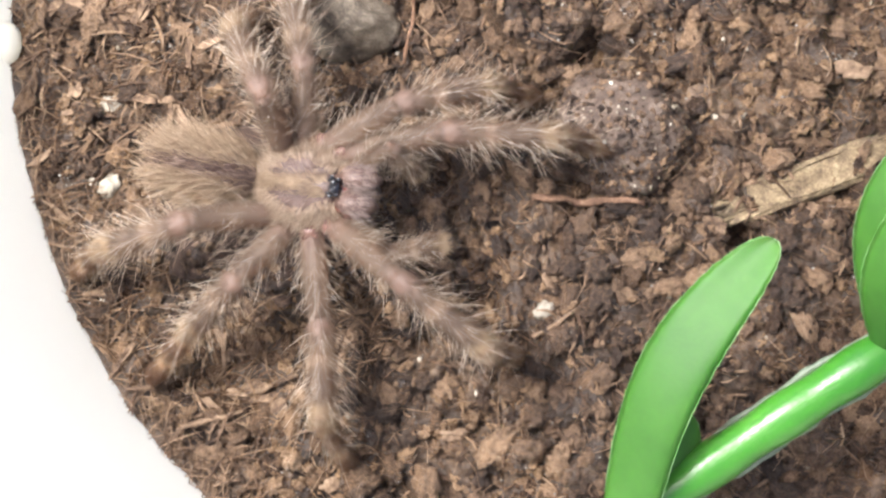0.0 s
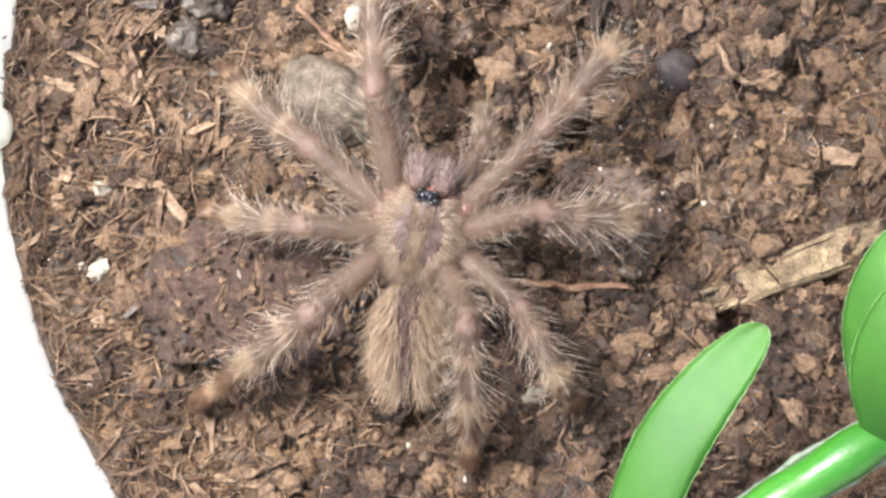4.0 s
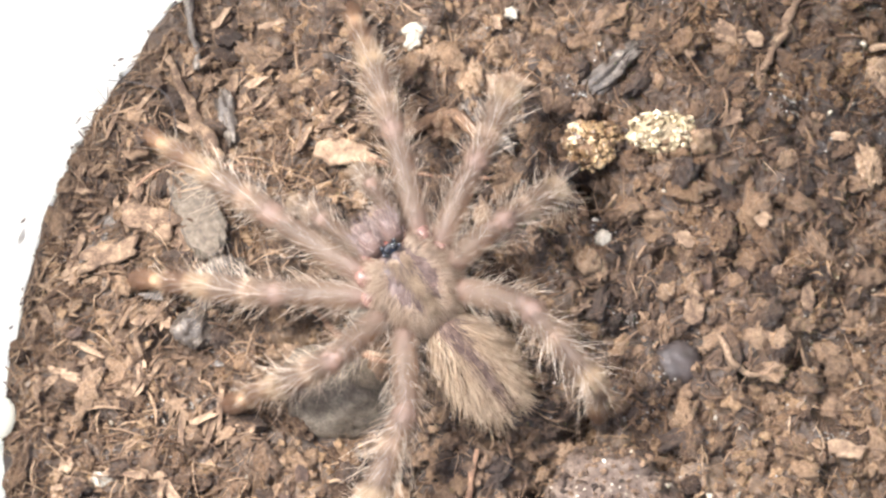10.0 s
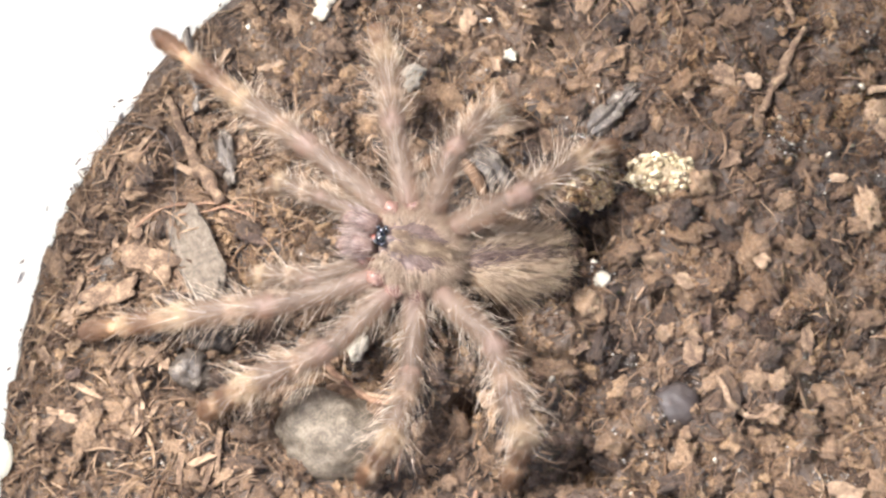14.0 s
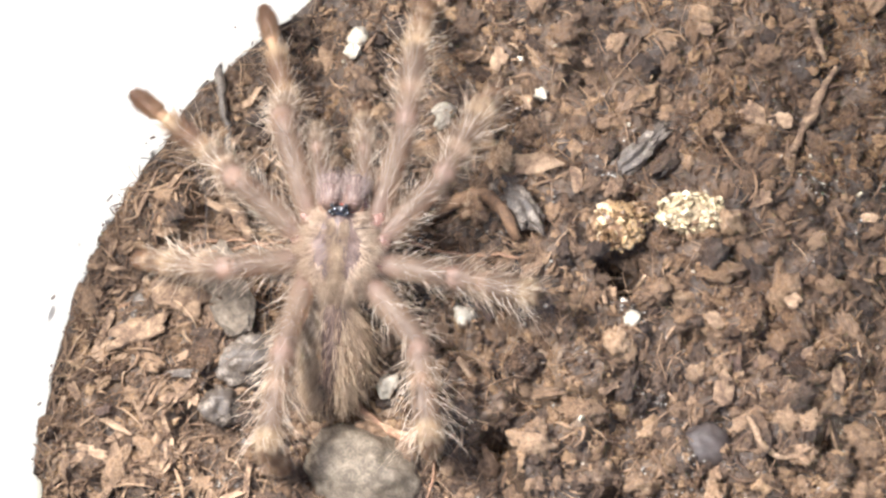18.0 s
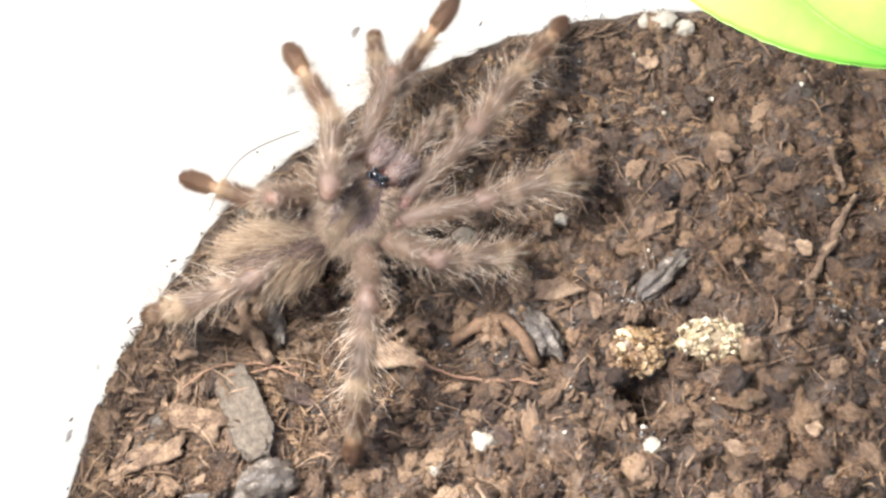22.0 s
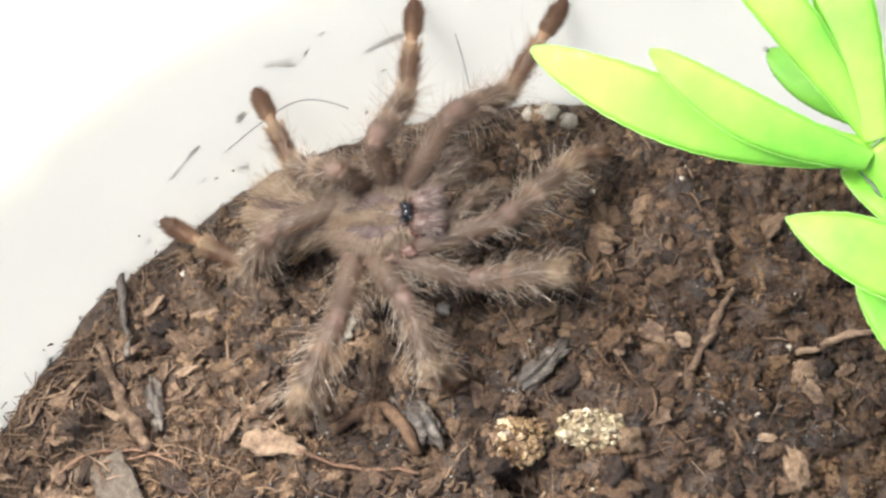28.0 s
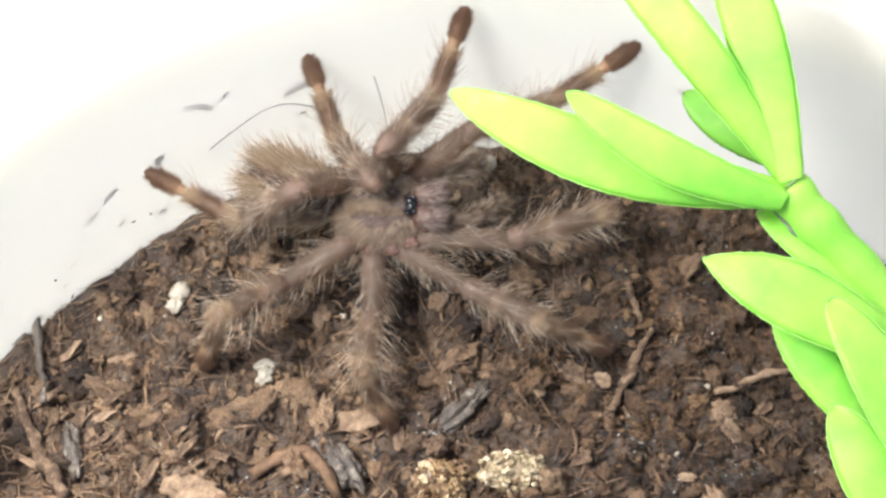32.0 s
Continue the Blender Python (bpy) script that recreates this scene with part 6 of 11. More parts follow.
    walk(limbs['L1_metatarsus'], [
        (0, joint(186, 65, -34, -8, 72, 3)),
        (0.5, joint(170, 81, -20, -8, 82, 12)),
        (1, joint(162, 113, -11, 22, 85, 55)),
        (1.5, joint(183, 91, -20, -7, 88, 15)),
        (2, joint(196, 53, -27, -20, 83, -12)),
        (2.5, joint(195, 55, -23, -163, 85, -154)),
        (3, joint(191, 60, -22, -176, 78, -164)),
        (3.5, joint(183, 70, -20, -178, 77, -162)),
        (4, joint(173, 81, -17, -178, 80, -158)),
        (4.5, joint(163, 91, -14, -174, 88, -149)),
        (5, joint(172, 112, -15, 180, 86, -150)),
        (5.5, joint(153, 102, -14, 32, 89, 63)),
        (6, joint(166, 104, -14, 174, 81, -157)),
        (6.5, joint(175, 87, -18, 170, 85, -168)),
        (7, joint(182, 70, -22, 70, 89, 85)),
        (7.5, joint(135, 69, -20, 6, 74, 29)),
        (8, joint(132, 89, -11, 21, 83, 53)),
        (8.5, joint(175, 99, -31, 4, 72, 31)),
        (9, joint(181, 73, -56, 0, 40, 16)),
        (9.5, joint(180, 76, -59, -1, 41, 17)),
        (10, joint(179, 80, -59, -1, 40, 18)),
        (10.5, joint(179, 77, -61, -1, 41, 15)),
        (11, joint(179, 75, -62, -2, 41, 13)),
        (11.5, joint(180, 68, -68, -2, 42, 11)),
        (12, joint(182, 55, -72, -2, 43, 7)),
        (12.5, joint(187, 47, -64, -2, 50, 4)),
        (13, joint(184, 39, -60, -3, 51, 0)),
        (13.5, joint(180, 63, -72, -2, 41, 8)),
        (14, joint(175, 86, -69, -3, 38, 15)),
        (14.5, joint(174, 96, -43, -11, 67, 11)),
        (15, joint(171, 94, -30, -28, 86, -5)),
        (15.5, joint(164, 79, -27, -1, 86, 20)),
        (16, joint(158, 59, -31, 4, 73, 19)),
        (16.5, joint(188, 51, -33, 2, 71, 12)),
        (17, joint(182, 62, -32, 5, 68, 20)),
        (17.5, joint(186, 74, -16, 3, 69, 21)),
        (18, joint(132, 68, -72, 0, 10, 20)),
        (18.5, joint(149, 91, -1, 11, 70, 42)),
        (19, joint(137, 118, 1, 142, 84, -177)),
        (19.5, joint(121, 68, 26, 6, 63, 33)),
        (20, joint(101, 40, 5, 1, 16, 17)),
        (20.5, joint(92, 32, -1, 4, 21, 28)),
        (21, joint(89, 24, -4, 8, 29, 37)),
        (21.5, joint(89, 29, -39, 1, 13, 18)),
        (22, joint(107, 43, -81, 0, -4, 2)),
        (22.5, joint(108, 39, -63, 0, 8, 14)),
        (23, joint(117, 42, -45, 3, 22, 26)),
        (23.5, joint(114, 48, -71, 1, 12, 24)),
        (24, joint(113, 59, -96, 0, 2, 22)),
        (24.5, joint(112, 67, -90, 0, 1, 24)),
        (25, joint(112, 74, -83, 0, 0, 27)),
        (25.5, joint(112, 81, -77, 0, -1, 29)),
        (26, joint(113, 87, -70, 0, -1, 32)),
        (26.5, joint(113, 92, -63, 0, -2, 34)),
        (27, joint(113, 98, -57, 0, -2, 37)),
        (27.5, joint(112, 105, -49, 0, -4, 44)),
        (28, joint(110, 112, -41, 0, -7, 52)),
        (28.5, joint(109, 87, -32, -2, -9, 58)),
        (29, joint(105, 66, -21, -3, -10, 64)),
        (29.5, joint(125, 63, -19, -2, -9, 43)),
        (30, joint(150, 69, -4, 0, -2, 20)),
        (30.5, joint(164, 75, -27, 0, -3, 15)),
        (31, joint(181, 82, -38, -1, 5, 10)),
        (31.5, joint(159, 87, -45, 0, 2, 21)),
        (32, joint(139, 91, -38, 0, 5, 33)),
    ])
    walk(limbs['L2_femur'], [
        (0, joint(8, 30, -6, -1, -12, 33)),
        (0.5, joint(8, 30, -6, -1, -11, 51)),
        (1, joint(8, 30, -6, 0, -6, 71)),
        (1.5, joint(8, 30, -6, 1, -6, 68)),
        (2, joint(8, 30, -6, 1, -5, 62)),
        (2.5, joint(8, 30, -6, 1, -6, 62)),
        (3, joint(8, 30, -6, 1, -6, 62)),
        (3.5, joint(8, 30, -6, 1, -7, 62)),
        (4, joint(8, 30, -6, 0, -7, 62)),
        (4.5, joint(8, 30, -6, 0, -7, 63)),
        (5, joint(8, 30, -6, 1, -6, 60)),
        (5.5, joint(8, 30, -6, 1, -7, 57)),
        (6, joint(8, 30, -6, 1, -8, 53)),
        (6.5, joint(8, 30, -6, 1, -7, 51)),
        (7, joint(8, 30, -6, 0, -7, 49)),
        (7.5, joint(8, 30, -6, 2, -21, 46)),
        (8, joint(8, 30, -6, 5, -34, 45)),
        (8.5, joint(8, 30, -6, 4, -22, 50)),
        (9, joint(8, 30, -6, 0, 4, 55)),
        (9.5, joint(8, 30, -6, 0, 6, 54)),
        (10, joint(8, 30, -6, 1, 8, 52)),
        (10.5, joint(8, 30, -6, 1, 8, 55)),
        (11, joint(8, 30, -6, 1, 8, 57)),
        (11.5, joint(8, 30, -6, 0, 3, 54)),
        (12, joint(8, 30, -6, 0, 8, 44)),
        (12.5, joint(8, 30, -6, 0, -2, 49)),
        (13, joint(8, 30, -6, -2, -12, 55)),
        (13.5, joint(8, 30, -6, 0, 0, 56)),
        (14, joint(8, 30, -6, 3, 12, 57)),
        (14.5, joint(8, 30, -6, 3, 12, 57)),
        (15, joint(8, 30, -6, 2, 10, 56)),
        (15.5, joint(8, 30, -6, 1, 8, 52)),
        (16, joint(8, 30, -6, 0, 5, 48)),
        (16.5, joint(8, 30, -6, 0, 3, 46)),
        (17, joint(8, 30, -6, 0, -8, 49)),
        (17.5, joint(8, 30, -6, 0, -15, 51)),
        (18, joint(8, 30, -6, 1, -23, 52)),
        (18.5, joint(8, 30, -6, 5, -45, 59)),
        (19, joint(8, 30, -6, 11, -66, 66)),
        (19.5, joint(8, 30, -6, 0, -78, 64)),
        (20, joint(8, 30, -6, -12, -89, 61)),
        (20.5, joint(8, 30, -6, -173, -86, -137)),
        (21, joint(8, 30, -6, 180, -82, -129)),
        (21.5, joint(8, 30, -6, -170, -80, -137)),
        (22, joint(8, 30, -6, -164, -78, -140)),
        (22.5, joint(8, 30, -6, 40, -81, 10)),
        (23, joint(8, 30, -6, 11, -61, 33)),
        (23.5, joint(8, 30, -6, 14, -61, 35)),
        (24, joint(8, 30, -6, 17, -62, 37)),
        (24.5, joint(8, 30, -6, 17, -62, 39)),
        (25, joint(8, 30, -6, 16, -62, 41)),
        (25.5, joint(8, 30, -6, 14, -62, 44)),
        (26, joint(8, 30, -6, 12, -62, 48)),
        (26.5, joint(8, 30, -6, 9, -62, 52)),
        (27, joint(8, 30, -6, 6, -61, 57)),
        (27.5, joint(8, 30, -6, 9, -66, 60)),
        (28, joint(8, 30, -6, 11, -71, 64)),
        (28.5, joint(8, 30, -6, 43, -86, 34)),
        (29, joint(8, 30, -6, -173, -79, -109)),
        (29.5, joint(8, 30, -6, 62, -85, -2)),
        (30, joint(8, 30, -6, 8, -73, 36)),
        (30.5, joint(8, 30, -6, 7, -66, 35)),
        (31, joint(8, 30, -6, 6, -59, 36)),
        (31.5, joint(8, 30, -6, 11, -68, 40)),
        (32, joint(8, 30, -6, 18, -77, 45)),
    ])
    walk(limbs['L2_tibia'], [
        (0, joint(67, 69, 9, -2, 27, 24)),
        (0.5, joint(52, 85, 8, -1, 16, 45)),
        (1, joint(32, 97, 2, 0, 1, 73)),
        (1.5, joint(35, 96, 2, 0, 3, 76)),
        (2, joint(42, 93, 1, 0, 5, 72)),
        (2.5, joint(42, 93, 1, 0, 6, 74)),
        (3, joint(42, 93, 2, 1, 8, 73)),
        (3.5, joint(41, 93, 2, 1, 11, 71)),
        (4, joint(41, 93, 2, 1, 16, 68)),
        (4.5, joint(41, 94, 2, 0, 28, 65)),
        (5, joint(44, 92, 2, 1, 21, 67)),
        (5.5, joint(47, 90, 3, 1, 18, 68)),
        (6, joint(51, 87, 4, 2, 21, 67)),
        (6.5, joint(53, 86, 3, 1, 23, 59)),
        (7, joint(55, 84, 3, 0, 25, 51)),
        (7.5, joint(55, 79, 19, 1, 32, 54)),
        (8, joint(50, 72, 34, 3, 42, 58)),
        (8.5, joint(51, 81, 21, 3, 34, 66)),
        (9, joint(49, 89, -11, 1, 26, 62)),
        (9.5, joint(50, 88, -14, 0, 27, 54)),
        (10, joint(51, 87, -16, -1, 27, 46)),
        (10.5, joint(49, 88, -16, -2, 27, 44)),
        (11, joint(47, 90, -16, -2, 26, 43)),
        (11.5, joint(50, 88, -10, -1, 24, 43)),
        (12, joint(60, 79, -17, 0, 13, 46)),
        (12.5, joint(55, 84, -3, -1, 20, 42)),
        (13, joint(48, 88, 9, -3, 29, 37)),
        (13.5, joint(48, 90, -6, -2, 15, 38)),
        (14, joint(46, 89, -21, 0, 4, 38)),
        (14.5, joint(46, 89, -21, 1, -8, 37)),
        (15, joint(48, 88, -19, 2, -18, 37)),
        (15.5, joint(52, 86, -16, 2, -24, 40)),
        (16, joint(56, 83, -13, 1, -25, 42)),
        (16.5, joint(58, 82, -10, 1, 31, 46)),
        (17, joint(54, 84, 4, 0, 44, 49)),
        (17.5, joint(52, 84, 13, -1, 48, 51)),
        (18, joint(48, 83, 22, -1, 50, 53)),
        (18.5, joint(35, 74, 45, -6, 58, 59)),
        (19, joint(20, 57, 60, -10, 56, 66)),
        (19.5, joint(15, 44, 64, -7, 52, 55)),
        (20, joint(9, 31, 66, 2, 32, 53)),
        (20.5, joint(4, 26, 66, 1, 34, 52)),
        (21, joint(1, 22, 65, 0, 32, 51)),
        (21.5, joint(-1, 21, 65, -7, 36, 42)),
        (22, joint(-3, 20, 64, -11, 35, 37)),
        (22.5, joint(19, 32, 65, -13, 59, 35)),
        (23, joint(37, 49, 57, -9, 70, 37)),
        (23.5, joint(36, 50, 57, -10, 69, 41)),
        (24, joint(35, 51, 57, -12, 68, 44)),
        (24.5, joint(34, 51, 57, -8, 67, 49)),
        (25, joint(33, 52, 58, -5, 66, 54)),
        (25.5, joint(32, 54, 58, -2, 65, 58)),
        (26, joint(31, 55, 58, 0, 64, 62)),
        (26.5, joint(29, 57, 57, 2, 63, 64)),
        (27, joint(27, 59, 57, 2, 62, 67)),
        (27.5, joint(23, 55, 60, 2, 54, 72)),
        (28, joint(18, 51, 62, 1, 46, 76)),
        (28.5, joint(13, 33, 66, -7, 37, 65)),
        (29, joint(4, 17, 65, -6, 18, 60)),
        (29.5, joint(14, 30, 66, -9, 41, 47)),
        (30, joint(25, 43, 63, -1, 47, 43)),
        (30.5, joint(32, 47, 60, -2, 46, 41)),
        (31, joint(38, 52, 56, -2, 42, 40)),
        (31.5, joint(28, 47, 61, -2, 44, 49)),
        (32, joint(19, 41, 64, -2, 42, 59)),
    ])
    walk(limbs['L2_metatarsus'], [
        (0, joint(131, 97, -27, -11, 79, 16)),
        (0.5, joint(106, 138, -13, -178, 75, -130)),
        (1, joint(54, 172, 0, 171, 87, -117)),
        (1.5, joint(54, 172, -2, 149, 87, -138)),
        (2, joint(65, 167, -7, 20, 84, 89)),
        (2.5, joint(64, 167, -7, 18, 82, 88)),
        (3, joint(64, 167, -9, 12, 78, 82)),
        (3.5, joint(66, 166, -12, 7, 72, 75)),
        (4, joint(69, 163, -19, 3, 63, 70)),
        (4.5, joint(69, 156, -35, 1, 45, 65)),
        (5, joint(73, 159, -26, 3, 55, 68)),
        (5.5, joint(75, 159, -20, 6, 62, 71)),
        (6, joint(79, 154, -25, 6, 58, 70)),
        (6.5, joint(89, 148, -27, 4, 60, 61)),
        (7, joint(99, 139, -30, 1, 62, 51)),
        (7.5, joint(94, 132, -22, 5, 70, 56)),
        (8, joint(81, 121, -18, 7, 69, 61)),
        (8.5, joint(77, 141, -23, 7, 61, 68)),
        (9, joint(82, 151, -45, 1, 37, 62)),
        (9.5, joint(91, 144, -49, 0, 38, 54)),
        (10, joint(100, 136, -52, -2, 39, 46)),
        (10.5, joint(99, 137, -52, -2, 38, 44)),
        (11, joint(98, 138, -50, -3, 38, 42)),
        (11.5, joint(102, 137, -42, -4, 51, 42)),
        (12, joint(112, 134, -34, 1, 63, 47)),
        (12.5, joint(110, 133, -30, -5, 69, 39)),
        (13, joint(103, 129, -28, -11, 69, 32)),
        (13.5, joint(108, 136, -26, -14, 73, 29)),
        (14, joint(107, 137, -27, -14, 70, 30)),
        (14.5, joint(108, 136, -9, -32, 81, 11)),
        (15, joint(107, 134, 5, -34, 82, 9)),
        (15.5, joint(107, 131, 16, -13, 74, 31)),
        (16, joint(109, 131, 20, -3, 57, 40)),
        (16.5, joint(105, 129, -50, 1, -11, 42)),
        (17, joint(91, 127, -50, 0, -13, 50)),
        (17.5, joint(85, 125, -45, 0, -15, 54)),
        (18, joint(79, 123, -38, -1, -15, 57)),
        (18.5, joint(56, 109, -22, -1, -5, 74)),
        (19, joint(38, 97, -5, 1, 7, 90)),
        (19.5, joint(42, 84, 3, 0, 3, 69)),
        (20, joint(49, 83, 24, 0, 8, 46)),
        (20.5, joint(44, 78, 23, 0, 10, 48)),
        (21, joint(43, 73, 24, 0, 14, 50)),
        (21.5, joint(46, 63, 19, 2, 15, 61)),
        (22, joint(47, 59, 19, 5, 21, 69)),
        (22.5, joint(52, 55, -1, 2, 7, 63)),
        (23, joint(58, 65, -16, 0, 0, 55)),
        (23.5, joint(57, 68, -16, 0, -1, 62)),
        (24, joint(56, 71, -15, -1, -4, 70)),
        (24.5, joint(54, 74, -14, -1, -6, 69)),
        (25, joint(52, 78, -14, -1, -7, 68)),
        (25.5, joint(49, 81, -13, -1, -8, 68)),
        (26, joint(47, 85, -13, -1, -9, 67)),
        (26.5, joint(45, 89, -12, -1, -9, 66)),
        (27, joint(42, 93, -12, 0, -8, 66)),
        (27.5, joint(37, 99, -3, 0, -11, 72)),
        (28, joint(31, 104, 6, -1, -14, 78)),
        (28.5, joint(39, 89, 19, -1, -7, 88)),
        (29, joint(41, 81, 41, 2, 9, 94)),
        (29.5, joint(54, 73, 15, -1, -3, 74)),
        (30, joint(64, 79, 6, 0, -4, 47)),
        (30.5, joint(73, 83, 4, 0, 0, 48)),
        (31, joint(82, 89, 3, 0, 4, 48)),
        (31.5, joint(65, 90, 7, 0, 1, 58)),
        (32, joint(49, 91, 12, 0, -3, 69)),
    ])
    walk(limbs['L3_femur'], [
        (0, joint(-8, 30, -6, 7, -28, 88)),
        (0.5, joint(-8, 30, -6, 9, -33, 87)),
        (1, joint(-8, 30, -6, 2, -12, 92)),
        (1.5, joint(-8, 30, -6, 3, -14, 94)),
        (2, joint(-8, 30, -6, 2, -13, 94)),
        (2.5, joint(-8, 30, -6, 2, -18, 94)),
        (3, joint(-8, 30, -6, 3, -23, 94)),
        (3.5, joint(-8, 30, -6, 3, -27, 95)),
        (4, joint(-8, 30, -6, 1, -31, 96)),
        (4.5, joint(-8, 30, -6, 0, -15, 98)),
        (5, joint(-8, 30, -6, 0, -16, 101)),
        (5.5, joint(-8, 30, -6, 2, -25, 92)),
        (6, joint(-8, 30, -6, 2, -13, 87)),
        (6.5, joint(-8, 30, -6, 2, -12, 86)),
        (7, joint(-8, 30, -6, 2, -12, 85)),
        (7.5, joint(-8, 30, -6, 2, -13, 96)),
        (8, joint(-8, 30, -6, 0, -12, 108)),
        (8.5, joint(-8, 30, -6, -1, -9, 99)),
        (9, joint(-8, 30, -6, 0, 4, 88)),
        (9.5, joint(-8, 30, -6, -4, -19, 93)),
        (10, joint(-8, 30, -6, -7, -33, 97)),
        (10.5, joint(-8, 30, -6, -9, -35, 107)),
        (11, joint(-8, 30, -6, -11, -34, 118)),
        (11.5, joint(-8, 30, -6, -8, -27, 105)),
        (12, joint(-8, 30, -6, -6, -17, 90)),
        (12.5, joint(-8, 30, -6, -1, -3, 90)),
        (13, joint(-8, 30, -6, 4, 12, 90)),
        (13.5, joint(-8, 30, -6, 3, 11, 96)),
        (14, joint(-8, 30, -6, 2, 11, 102)),
        (14.5, joint(-8, 30, -6, 0, 1, 110)),
        (15, joint(-8, 30, -6, -1, -11, 119)),
        (15.5, joint(-8, 30, -6, -1, -22, 127)),
        (16, joint(-8, 30, -6, 1, -30, 133)),
        (16.5, joint(-8, 30, -6, 3, -36, 135)),
        (17, joint(-8, 30, -6, -3, -18, 107)),
        (17.5, joint(-8, 30, -6, -5, -23, 107)),
        (18, joint(-8, 30, -6, -7, -29, 106)),
        (18.5, joint(-8, 30, -6, -8, -39, 105)),
        (19, joint(-8, 30, -6, -3, -23, 98)),
        (19.5, joint(-8, 30, -6, -3, -27, 104)),
        (20, joint(-8, 30, -6, -3, -30, 110)),
        (20.5, joint(-8, 30, -6, -2, -25, 123)),
        (21, joint(-8, 30, -6, -1, -19, 134)),
        (21.5, joint(-8, 30, -6, -6, -37, 137)),
        (22, joint(-8, 30, -6, -14, -54, 136)),
        (22.5, joint(-8, 30, -6, -18, -61, 153)),
        (23, joint(-8, 30, -6, -25, -68, 173)),
        (23.5, joint(-8, 30, -6, -28, -74, 161)),
        (24, joint(-8, 30, -6, -23, -78, 137)),
        (24.5, joint(-8, 30, -6, -24, -79, 145)),
        (25, joint(-8, 30, -6, -25, -80, 152)),
        (25.5, joint(-8, 30, -6, -27, -80, 160)),
        (26, joint(-8, 30, -6, -27, -80, 166)),
        (26.5, joint(-8, 30, -6, -26, -79, 170)),
        (27, joint(-8, 30, -6, -23, -79, 172)),
        (27.5, joint(-8, 30, -6, -32, -81, 175)),
        (28, joint(-8, 30, -6, -40, -83, 176)),
        (28.5, joint(-8, 30, -6, -28, -84, 160)),
        (29, joint(-8, 30, -6, -12, -83, 142)),
        (29.5, joint(-8, 30, -6, -15, -80, 147)),
        (30, joint(-8, 30, -6, -14, -76, 149)),
        (30.5, joint(-8, 30, -6, -151, -70, -91)),
        (31, joint(-8, 30, -6, 169, -43, -70)),
        (31.5, joint(-8, 30, -6, 167, -56, -59)),
        (32, joint(-8, 30, -6, 160, -68, -43)),
    ])
